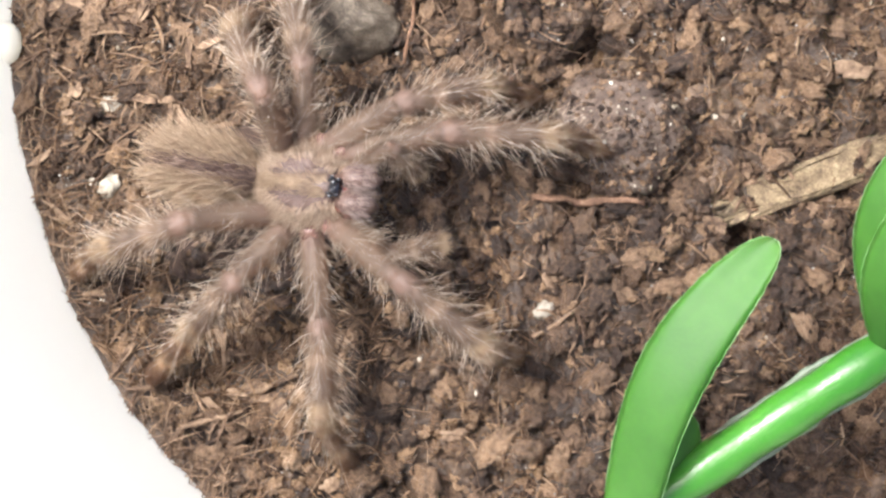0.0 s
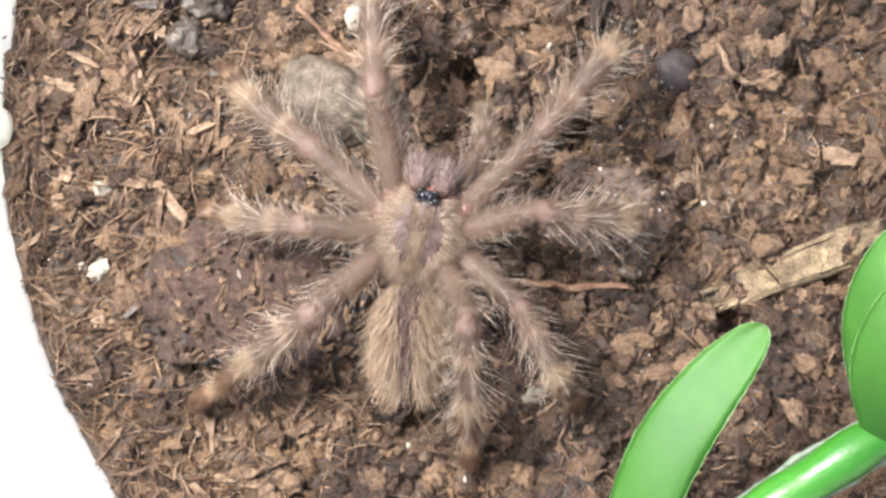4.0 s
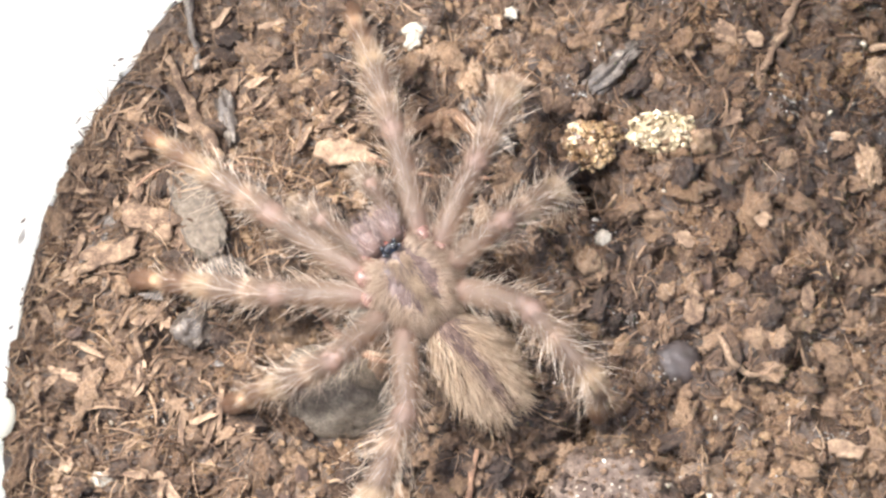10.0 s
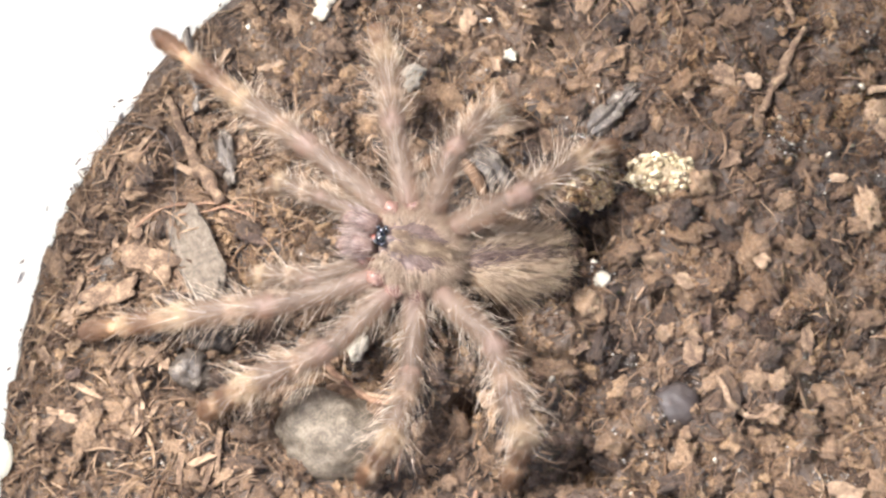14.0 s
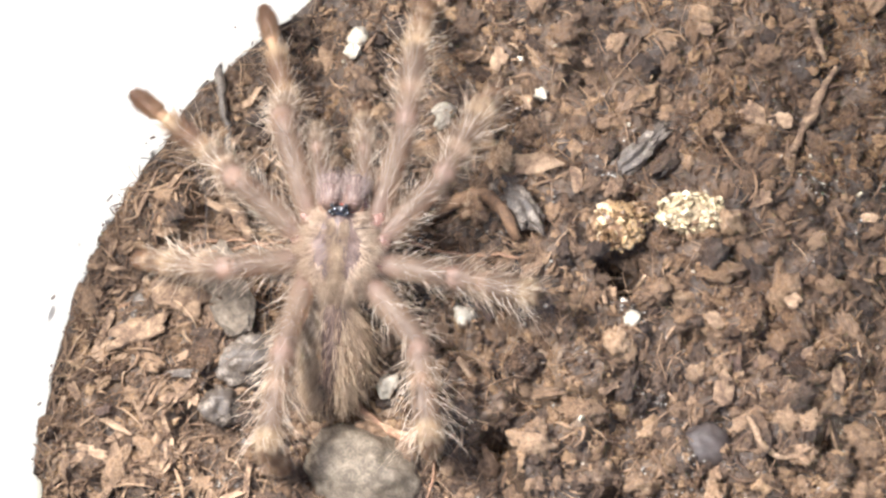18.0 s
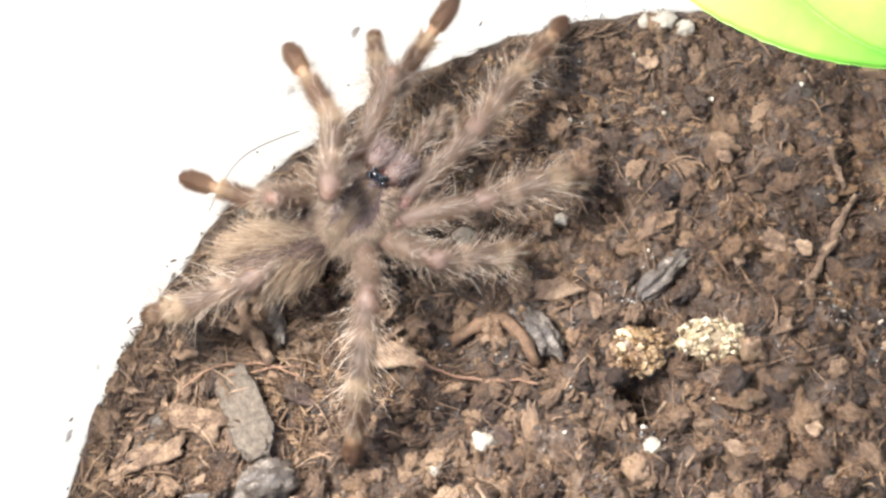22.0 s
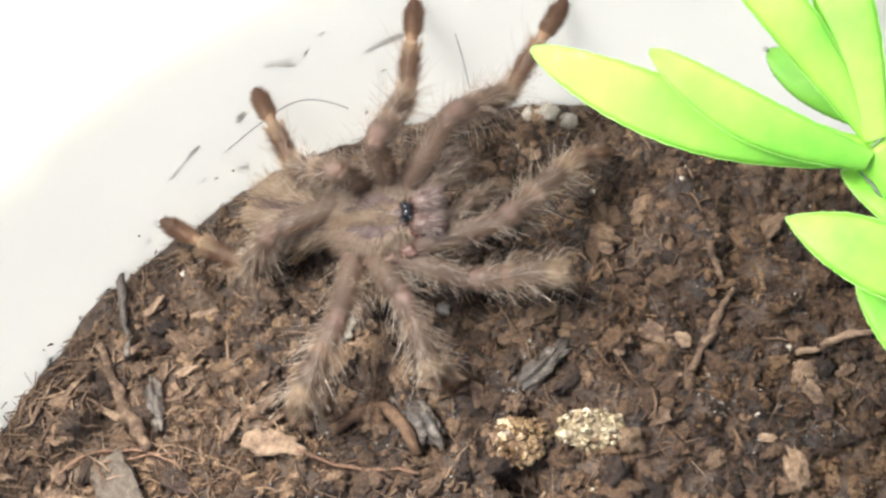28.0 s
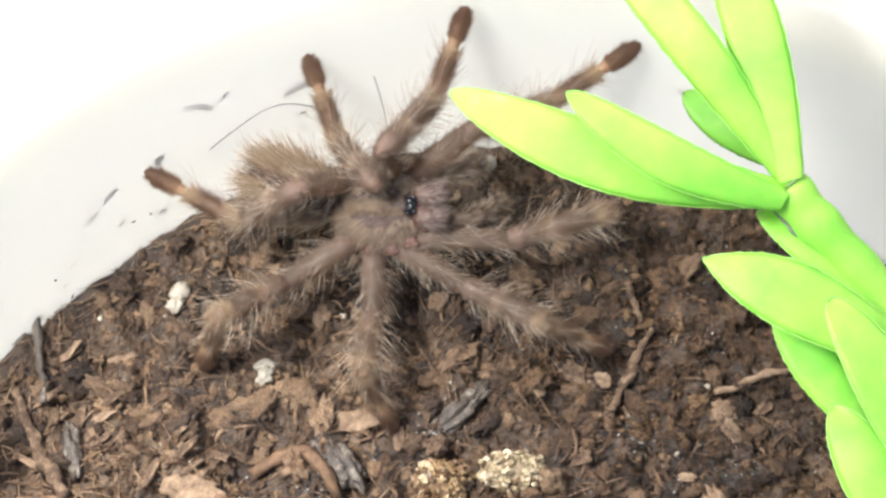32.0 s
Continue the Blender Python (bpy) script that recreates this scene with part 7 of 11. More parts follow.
    walk(limbs['L3_tibia'], [
        (0, joint(-6, 85, 23, 1, 9, 112)),
        (0.5, joint(-5, 82, 28, 2, 15, 110)),
        (1, joint(-10, 91, 7, 0, -4, 109)),
        (1.5, joint(-13, 90, 9, 0, -3, 111)),
        (2, joint(-13, 90, 8, 0, 0, 105)),
        (2.5, joint(-12, 89, 13, 0, 4, 105)),
        (3, joint(-12, 87, 18, 1, 9, 104)),
        (3.5, joint(-12, 85, 23, 1, 16, 103)),
        (4, joint(-14, 83, 26, 0, 24, 100)),
        (4.5, joint(-16, 89, 10, 0, 9, 98)),
        (5, joint(-19, 88, 12, 0, 8, 100)),
        (5.5, joint(-10, 86, 21, 1, 17, 100)),
        (6, joint(-4, 90, 8, 0, 8, 97)),
        (6.5, joint(-3, 90, 7, 0, 3, 98)),
        (7, joint(-3, 90, 7, 0, 1, 99)),
        (7.5, joint(-15, 90, 8, 0, -2, 106)),
        (8, joint(-26, 88, 7, 0, 2, 110)),
        (8.5, joint(-18, 91, 3, 0, 12, 94)),
        (9, joint(-6, 92, -11, -1, 21, 79)),
        (9.5, joint(-11, 88, 14, -3, 30, 76)),
        (10, joint(-15, 82, 28, -4, 38, 78)),
        (10.5, joint(-23, 79, 29, -3, 30, 85)),
        (11, joint(-32, 75, 29, -4, 29, 91)),
        (11.5, joint(-22, 84, 22, -3, 20, 78)),
        (12, joint(-8, 89, 12, -3, 17, 61)),
        (12.5, joint(-8, 92, -3, -1, 3, 61)),
        (13, joint(-8, 91, -19, 2, -10, 62)),
        (13.5, joint(-15, 90, -18, 2, -13, 74)),
        (14, joint(-21, 90, -18, 1, -15, 84)),
        (14.5, joint(-29, 88, -7, 1, -14, 96)),
        (15, joint(-37, 83, 6, 1, -11, 111)),
        (15.5, joint(-43, 76, 17, 0, -7, 124)),
        (16, joint(-45, 69, 25, 0, -2, 135)),
        (16.5, joint(-43, 66, 30, 0, 3, 142)),
        (17, joint(-25, 86, 13, -1, 14, 91)),
        (17.5, joint(-24, 84, 19, -2, 20, 89)),
        (18, joint(-23, 82, 24, -3, 29, 86)),
        (18.5, joint(-20, 77, 33, -1, 15, 87)),
        (19, joint(-16, 87, 18, 4, 63, 95)),
        (19.5, joint(-22, 84, 22, 4, 61, 102)),
        (20, joint(-26, 80, 25, 3, 56, 107)),
        (20.5, joint(-38, 77, 20, 3, 47, 121)),
        (21, joint(-49, 72, 15, 1, 36, 133)),
        (21.5, joint(-44, 64, 31, 9, 63, 136)),
        (22, joint(-34, 55, 44, 13, 78, 132)),
        (22.5, joint(-35, 44, 48, 22, 77, 155)),
        (23, joint(-31, 33, 52, 26, 73, 173)),
        (23.5, joint(-24, 36, 54, 40, 80, 172)),
        (24, joint(-18, 39, 55, 28, 82, 142)),
        (24.5, joint(-18, 37, 55, 24, 73, 145)),
        (25, joint(-18, 35, 55, 20, 64, 149)),
        (25.5, joint(-18, 34, 55, 17, 55, 153)),
        (26, joint(-19, 33, 55, 14, 47, 157)),
        (26.5, joint(-19, 32, 55, 11, 39, 161)),
        (27, joint(-20, 32, 55, 8, 31, 165)),
        (27.5, joint(-18, 31, 55, 13, 35, 165)),
        (28, joint(-15, 31, 56, 16, 36, 162)),
        (28.5, joint(-14, 32, 56, 11, 36, 151)),
        (29, joint(-14, 34, 56, 5, 34, 138)),
        (29.5, joint(-17, 36, 55, 6, 41, 142)),
        (30, joint(-21, 38, 54, 9, 47, 147)),
        (30.5, joint(-8, 9, 52, 6, 43, 129)),
        (31, joint(8, -13, 36, 2, 9, 109)),
        (31.5, joint(10, 0, 45, 7, 21, 123)),
        (32, joint(9, 14, 51, 9, 27, 135)),
    ])
    walk(limbs['L3_metatarsus'], [
        (0, joint(-31, 147, 12, 26, 79, 130)),
        (0.5, joint(-28, 144, 11, 27, 81, 130)),
        (1, joint(-33, 155, 11, 109, 87, -148)),
        (1.5, joint(-37, 153, 13, 37, 84, 142)),
        (2, joint(-30, 156, 8, 8, 73, 110)),
        (2.5, joint(-29, 154, 8, 9, 73, 110)),
        (3, joint(-28, 152, 7, 7, 71, 108)),
        (3.5, joint(-27, 149, 4, 4, 66, 105)),
        (4, joint(-25, 144, -2, 1, 56, 101)),
        (4.5, joint(-25, 156, 0, 0, 60, 97)),
        (5, joint(-31, 155, 2, 0, 59, 100)),
        (5.5, joint(-22, 150, 1, 4, 61, 102)),
        (6, joint(-13, 157, -1, 5, 63, 100)),
        (6.5, joint(-12, 158, 3, 9, 71, 103)),
        (7, joint(-13, 158, 6, 15, 78, 109)),
        (7.5, joint(-34, 155, 9, 7, 70, 111)),
        (8, joint(-50, 151, 5, 1, 54, 111)),
        (8.5, joint(-23, 157, -11, -2, 47, 94)),
        (9, joint(6, 154, -35, -2, 34, 79)),
        (9.5, joint(3, 146, -19, -5, 49, 75)),
        (10, joint(-3, 134, -14, -6, 53, 76)),
        (10.5, joint(-18, 137, -5, -8, 58, 82)),
        (11, joint(-34, 135, -4, -8, 53, 89)),
        (11.5, joint(-9, 146, -2, -15, 69, 70)),
        (12, joint(24, 146, -8, -32, 79, 39)),
        (12.5, joint(25, 151, -7, -46, 82, 25)),
        (13, joint(23, 150, -7, -38, 79, 33)),
        (13.5, joint(4, 154, -3, -25, 77, 55)),
        (14, joint(-14, 155, 0, -15, 70, 74)),
        (14.5, joint(-36, 154, 9, -15, 76, 86)),
        (15, joint(-61, 146, 19, -10, 78, 103)),
        (15.5, joint(-81, 132, 25, -4, 77, 121)),
        (16, joint(-92, 118, 28, 2, 75, 136)),
        (16.5, joint(-97, 108, 27, 5, 73, 145)),
        (17, joint(-26, 152, -3, -7, 57, 88)),
        (17.5, joint(-23, 148, -5, -7, 57, 86)),
        (18, joint(-19, 141, -9, -6, 52, 84)),
        (18.5, joint(-17, 142, 16, -5, 52, 85)),
        (19, joint(-19, 117, -42, 2, -16, 84)),
        (19.5, joint(-29, 116, -38, 2, -13, 91)),
        (20, joint(-38, 117, -31, 1, -9, 98)),
        (20.5, joint(-62, 116, -30, 1, -9, 111)),
        (21, joint(-86, 113, -25, 0, -6, 125)),
        (21.5, joint(-67, 85, -30, 2, -11, 116)),
        (22, joint(-44, 65, -23, 1, -7, 109)),
        (22.5, joint(-48, 50, -18, 1, -5, 120)),
        (23, joint(-50, 35, -14, 2, -7, 131)),
        (23.5, joint(-36, 37, -13, 2, -8, 119)),
        (24, joint(-25, 45, -13, 1, -8, 106)),
        (24.5, joint(-34, 49, -10, 2, -13, 110)),
        (25, joint(-44, 51, -6, 4, -17, 114)),
        (25.5, joint(-53, 51, -1, 5, -19, 117)),
        (26, joint(-62, 51, 5, 6, -20, 122)),
        (26.5, joint(-70, 49, 12, 6, -20, 126)),
        (27, joint(-76, 47, 20, 6, -19, 132)),
        (27.5, joint(-72, 45, 17, 7, -19, 121)),
        (28, joint(-68, 48, 16, 7, -15, 111)),
        (28.5, joint(-63, 59, 16, 5, -18, 116)),
        (29, joint(-55, 72, 18, 2, -18, 122)),
        (29.5, joint(-57, 68, 11, 2, -15, 123)),
        (30, joint(-59, 63, 4, 2, -11, 125)),
        (30.5, joint(-39, 48, 6, 2, -7, 105)),
        (31, joint(-14, 51, 25, -1, 13, 92)),
        (31.5, joint(-25, 53, 21, 0, -1, 98)),
        (32, joint(-34, 57, 21, 2, -13, 107)),
    ])
    walk(limbs['L4_femur'], [
        (0, joint(-22, 24, -6, 34, -63, 85)),
        (0.5, joint(-22, 24, -6, 27, -67, 113)),
        (1, joint(-22, 24, -6, 13, -58, 140)),
        (1.5, joint(-22, 24, -6, 3, -41, 145)),
        (2, joint(-22, 24, -6, 1, -43, 140)),
        (2.5, joint(-22, 24, -6, 0, -40, 144)),
        (3, joint(-22, 24, -6, -1, -35, 145)),
        (3.5, joint(-22, 24, -6, -2, -47, 146)),
        (4, joint(-22, 24, -6, -1, -38, 144)),
        (4.5, joint(-22, 24, -6, 0, -17, 142)),
        (5, joint(-22, 24, -6, -2, -22, 146)),
        (5.5, joint(-22, 24, -6, 1, -38, 143)),
        (6, joint(-22, 24, -6, 5, -38, 136)),
        (6.5, joint(-22, 24, -6, 5, -32, 135)),
        (7, joint(-22, 24, -6, 4, -27, 134)),
        (7.5, joint(-22, 24, -6, 3, -20, 139)),
        (8, joint(-22, 24, -6, 2, -11, 143)),
        (8.5, joint(-22, 24, -6, 0, -22, 145)),
        (9, joint(-22, 24, -6, -6, -30, 150)),
        (9.5, joint(-22, 24, -6, -7, -30, 148)),
        (10, joint(-22, 24, -6, -7, -28, 145)),
        (10.5, joint(-22, 24, -6, -4, -25, 146)),
        (11, joint(-22, 24, -6, -3, -21, 147)),
        (11.5, joint(-22, 24, -6, -5, -37, 149)),
        (12, joint(-22, 24, -6, -8, -51, 152)),
        (12.5, joint(-22, 24, -6, -5, -42, 145)),
        (13, joint(-22, 24, -6, -3, -33, 139)),
        (13.5, joint(-22, 24, -6, -5, -33, 140)),
        (14, joint(-22, 24, -6, -8, -34, 140)),
        (14.5, joint(-22, 24, -6, -9, -40, 147)),
        (15, joint(-22, 24, -6, -10, -44, 156)),
        (15.5, joint(-22, 24, -6, -10, -46, 165)),
        (16, joint(-22, 24, -6, -9, -45, 170)),
        (16.5, joint(-22, 24, -6, -8, -43, 170)),
        (17, joint(-22, 24, -6, 0, -47, 163)),
        (17.5, joint(-22, 24, -6, 1, -43, 168)),
        (18, joint(-22, 24, -6, 2, -38, 173)),
        (18.5, joint(-22, 24, -6, -6, -38, 164)),
        (19, joint(-22, 24, -6, -10, -36, 156)),
        (19.5, joint(-22, 24, -6, -5, -18, 158)),
        (20, joint(-22, 24, -6, 0, 0, 160)),
        (20.5, joint(-22, 24, -6, -1, -1, 161)),
        (21, joint(-22, 24, -6, -1, -2, 162)),
        (21.5, joint(-22, 24, -6, -12, -22, 175)),
        (22, joint(-22, 24, -6, -8, -23, 177)),
        (22.5, joint(-22, 24, -6, -21, -44, -163)),
        (23, joint(-22, 24, -6, -18, -46, -158)),
        (23.5, joint(-22, 24, -6, -19, -45, -158)),
        (24, joint(-22, 24, -6, -19, -43, -158)),
        (24.5, joint(-22, 24, -6, -18, -41, -157)),
        (25, joint(-22, 24, -6, -17, -38, -157)),
        (25.5, joint(-22, 24, -6, -15, -35, -156)),
        (26, joint(-22, 24, -6, -13, -31, -156)),
        (26.5, joint(-22, 24, -6, -12, -28, -156)),
        (27, joint(-22, 24, -6, -10, -25, -157)),
        (27.5, joint(-22, 24, -6, -10, -23, -156)),
        (28, joint(-22, 24, -6, -9, -22, -155)),
        (28.5, joint(-22, 24, -6, -9, -25, -163)),
        (29, joint(-22, 24, -6, -9, -28, -171)),
        (29.5, joint(-22, 24, -6, -7, -26, -174)),
        (30, joint(-22, 24, -6, -5, -24, -176)),
        (30.5, joint(-22, 24, -6, -7, -30, -167)),
        (31, joint(-22, 24, -6, -9, -35, -159)),
        (31.5, joint(-22, 24, -6, -15, -50, -158)),
        (32, joint(-22, 24, -6, -22, -64, -158)),
    ])
    walk(limbs['L4_tibia'], [
        (0, joint(-19, 58, 62, 3, 23, 131)),
        (0.5, joint(-34, 52, 64, 2, 19, 148)),
        (1, joint(-53, 49, 59, 2, 25, 159)),
        (1.5, joint(-69, 57, 44, 0, -1, 152)),
        (2, joint(-64, 60, 46, 0, 4, 142)),
        (2.5, joint(-69, 59, 43, 0, -1, 143)),
        (3, joint(-73, 60, 37, 0, -5, 143)),
        (3.5, joint(-65, 53, 50, 0, 22, 143)),
        (4, joint(-71, 59, 41, 0, 19, 142)),
        (4.5, joint(-79, 69, 16, 0, -1, 141)),
        (5, joint(-80, 64, 22, 0, 11, 139)),
        (5.5, joint(-69, 60, 41, 0, 8, 144)),
        (6, joint(-65, 66, 40, 0, -2, 146)),
        (6.5, joint(-67, 69, 35, 0, -7, 147)),
        (7, joint(-69, 72, 29, -1, -11, 147)),
        (7.5, joint(-76, 71, 20, -1, -20, 152)),
        (8, joint(-81, 69, 9, -2, -27, 156)),
        (8.5, joint(-80, 64, 23, 0, -20, 144)),
        (9, joint(-79, 57, 33, 1, -10, 133)),
        (9.5, joint(-78, 59, 32, 1, -9, 128)),
        (10, joint(-77, 62, 30, 1, -8, 123)),
        (10.5, joint(-79, 62, 26, 1, -14, 130)),
        (11, joint(-82, 62, 21, 1, -18, 134)),
        (11.5, joint(-74, 55, 39, 0, -6, 137)),
        (12, joint(-64, 47, 53, 0, 4, 138)),
        (12.5, joint(-68, 57, 45, 0, -2, 134)),
        (13, joint(-70, 66, 35, 0, -8, 131)),
        (13.5, joint(-70, 65, 36, 0, -5, 125)),
        (14, joint(-70, 64, 36, 0, -2, 120)),
        (14.5, joint(-71, 56, 42, 0, -3, 128)),
        (15, joint(-72, 46, 47, 0, -4, 137)),
        (15.5, joint(-73, 38, 48, 0, -5, 146)),
        (16, joint(-75, 34, 48, 0, -4, 152)),
        (16.5, joint(-77, 33, 46, 0, -4, 155)),
        (17, joint(-72, 39, 49, 0, 0, 162)),
        (17.5, joint(-77, 36, 45, 0, -5, 170)),
        (18, joint(-81, 31, 41, 0, -9, 177)),
        (18.5, joint(-80, 40, 41, 0, -5, 151)),
        (19, joint(-78, 49, 39, -1, 9, 133)),
        (19.5, joint(-89, 52, 18, 0, -4, 136)),
        (20, joint(-93, 50, -6, 1, -12, 139)),
        (20.5, joint(-94, 49, -4, 2, -15, 134)),
        (21, joint(-94, 48, -3, 2, -11, 127)),
        (21.5, joint(-92, 30, 23, -2, 10, 134)),
        (22, joint(-92, 28, 24, -1, 6, 148)),
        (22.5, joint(-74, 8, 47, -3, 16, 158)),
        (23, joint(-71, 4, 49, 17, 47, -159)),
        (23.5, joint(-72, 4, 48, 19, 48, -159)),
        (24, joint(-73, 4, 46, 18, 49, -161)),
        (24.5, joint(-75, 2, 43, 17, 50, -162)),
        (25, joint(-77, 0, 40, 16, 51, -162)),
        (25.5, joint(-79, -1, 37, 16, 52, -162)),
        (26, joint(-81, -2, 34, 15, 52, -162)),
        (26.5, joint(-83, -3, 30, 15, 52, -162)),
        (27, joint(-85, -3, 26, 14, 51, -161)),
        (27.5, joint(-85, -5, 24, 15, 52, -160)),
        (28, joint(-86, -6, 22, 15, 53, -160)),
        (28.5, joint(-88, 4, 27, 12, 43, -167)),
        (29, joint(-88, 14, 30, 9, 33, -174)),
        (29.5, joint(-90, 17, 28, 6, 25, -174)),
        (30, joint(-91, 19, 25, 3, 15, -177)),
        (30.5, joint(-86, 9, 31, 7, 29, -168)),
        (31, joint(-80, 1, 38, 8, 39, -160)),
        (31.5, joint(-68, 6, 52, 10, 36, -161)),
        (32, joint(-53, 11, 62, 9, 26, -162)),
    ])
    walk(limbs['L4_metatarsus'], [
        (0, joint(-67, 114, 30, 15, 67, 138)),
        (0.5, joint(-98, 92, 37, 10, 67, 153)),
        (1, joint(-120, 75, 25, 3, 43, 160)),
        (1.5, joint(-139, 95, 46, 3, 65, 154)),
        (2, joint(-127, 109, 41, 1, 60, 143)),
        (2.5, joint(-133, 107, 44, 0, 61, 143)),
        (3, joint(-137, 107, 44, -1, 59, 143)),
        (3.5, joint(-124, 97, 20, -1, 35, 143)),
        (4, joint(-130, 105, 15, 0, 31, 142)),
        (4.5, joint(-141, 119, 17, 0, 32, 141)),
        (5, joint(-139, 116, 7, -1, 22, 138)),
        (5.5, joint(-134, 106, 30, 0, 43, 144)),
        (6, joint(-132, 111, 43, 5, 63, 149)),
        (6.5, joint(-134, 113, 44, 6, 62, 150)),
        (7, joint(-135, 115, 45, 6, 60, 151)),
        (7.5, joint(-142, 106, 47, 7, 61, 157)),
        (8, joint(-147, 98, 45, 7, 55, 161)),
        (8.5, joint(-141, 108, 50, -2, 71, 143)),
        (9, joint(-133, 114, 46, -22, 80, 116)),
        (9.5, joint(-126, 122, 44, -54, 85, 80)),
        (10, joint(-121, 128, 41, -132, 85, -1)),
        (10.5, joint(-130, 122, 45, -36, 84, 99)),
        (11, joint(-135, 117, 45, -12, 73, 126)),
        (11.5, joint(-132, 110, 48, -11, 76, 129)),
        (12, joint(-124, 100, 47, -7, 69, 134)),
        (12.5, joint(-124, 114, 47, -8, 75, 129)),
        (13, joint(-122, 126, 46, -9, 79, 124)),
        (13.5, joint(-117, 130, 43, -12, 75, 117)),
        (14, joint(-111, 133, 40, -14, 71, 112)),
        (14.5, joint(-121, 118, 47, -14, 74, 119)),
        (15, joint(-131, 100, 53, -14, 75, 128)),
        (15.5, joint(-139, 83, 55, -14, 75, 136)),
        (16, joint(-145, 72, 54, -14, 75, 142)),
        (16.5, joint(-149, 67, 51, -12, 74, 147)),
        (17, joint(-148, 64, 50, 0, 73, 162)),
        (17.5, joint(-155, 50, 53, 1, 75, 170)),
        (18, joint(-160, 36, 54, 4, 76, 180)),
        (18.5, joint(-149, 78, 48, -10, 74, 144)),
        (19, joint(-132, 106, 26, -7, 49, 130)),
        (19.5, joint(-147, 107, 24, -8, 50, 132)),
        (20, joint(-153, 101, 11, -6, 42, 136)),
        (20.5, joint(-147, 104, 16, -11, 48, 128)),
        (21, joint(-141, 111, 12, -13, 48, 120)),
        (21.5, joint(-147, 87, 9, -15, 52, 127)),
        (22, joint(-159, 70, 15, -17, 65, 139)),
        (22.5, joint(-145, 38, 25, -11, 52, 154)),
        (23, joint(-122, -15, -9, -4, 7, 148)),
        (23.5, joint(-122, -15, -12, 2, -3, 145)),
        (24, joint(-124, -13, -14, 8, -13, 143)),
        (24.5, joint(-124, -14, -18, 9, -15, 145)),
        (25, joint(-125, -15, -22, 10, -16, 146)),
        (25.5, joint(-127, -16, -26, 10, -17, 147)),
        (26, joint(-128, -17, -29, 11, -18, 148)),
        (26.5, joint(-130, -19, -33, 11, -19, 149)),
        (27, joint(-133, -20, -36, 11, -19, 151)),
        (27.5, joint(-132, -21, -39, 13, -21, 150)),
        (28, joint(-131, -22, -41, 14, -23, 149)),
        (28.5, joint(-144, -10, -28, 13, -22, 145)),
        (29, joint(-155, 7, -14, 9, -19, 143)),
        (29.5, joint(-162, 9, -6, 7, -14, 145)),
        (30, joint(-168, 15, 4, 3, -8, 150)),
        (30.5, joint(-155, -6, -7, 6, -14, 157)),
        (31, joint(-138, -20, -13, 6, -16, 166)),
        (31.5, joint(-129, -16, 5, 7, -15, 158)),
        (32, joint(-122, -10, 27, 6, -13, 152)),
    ])
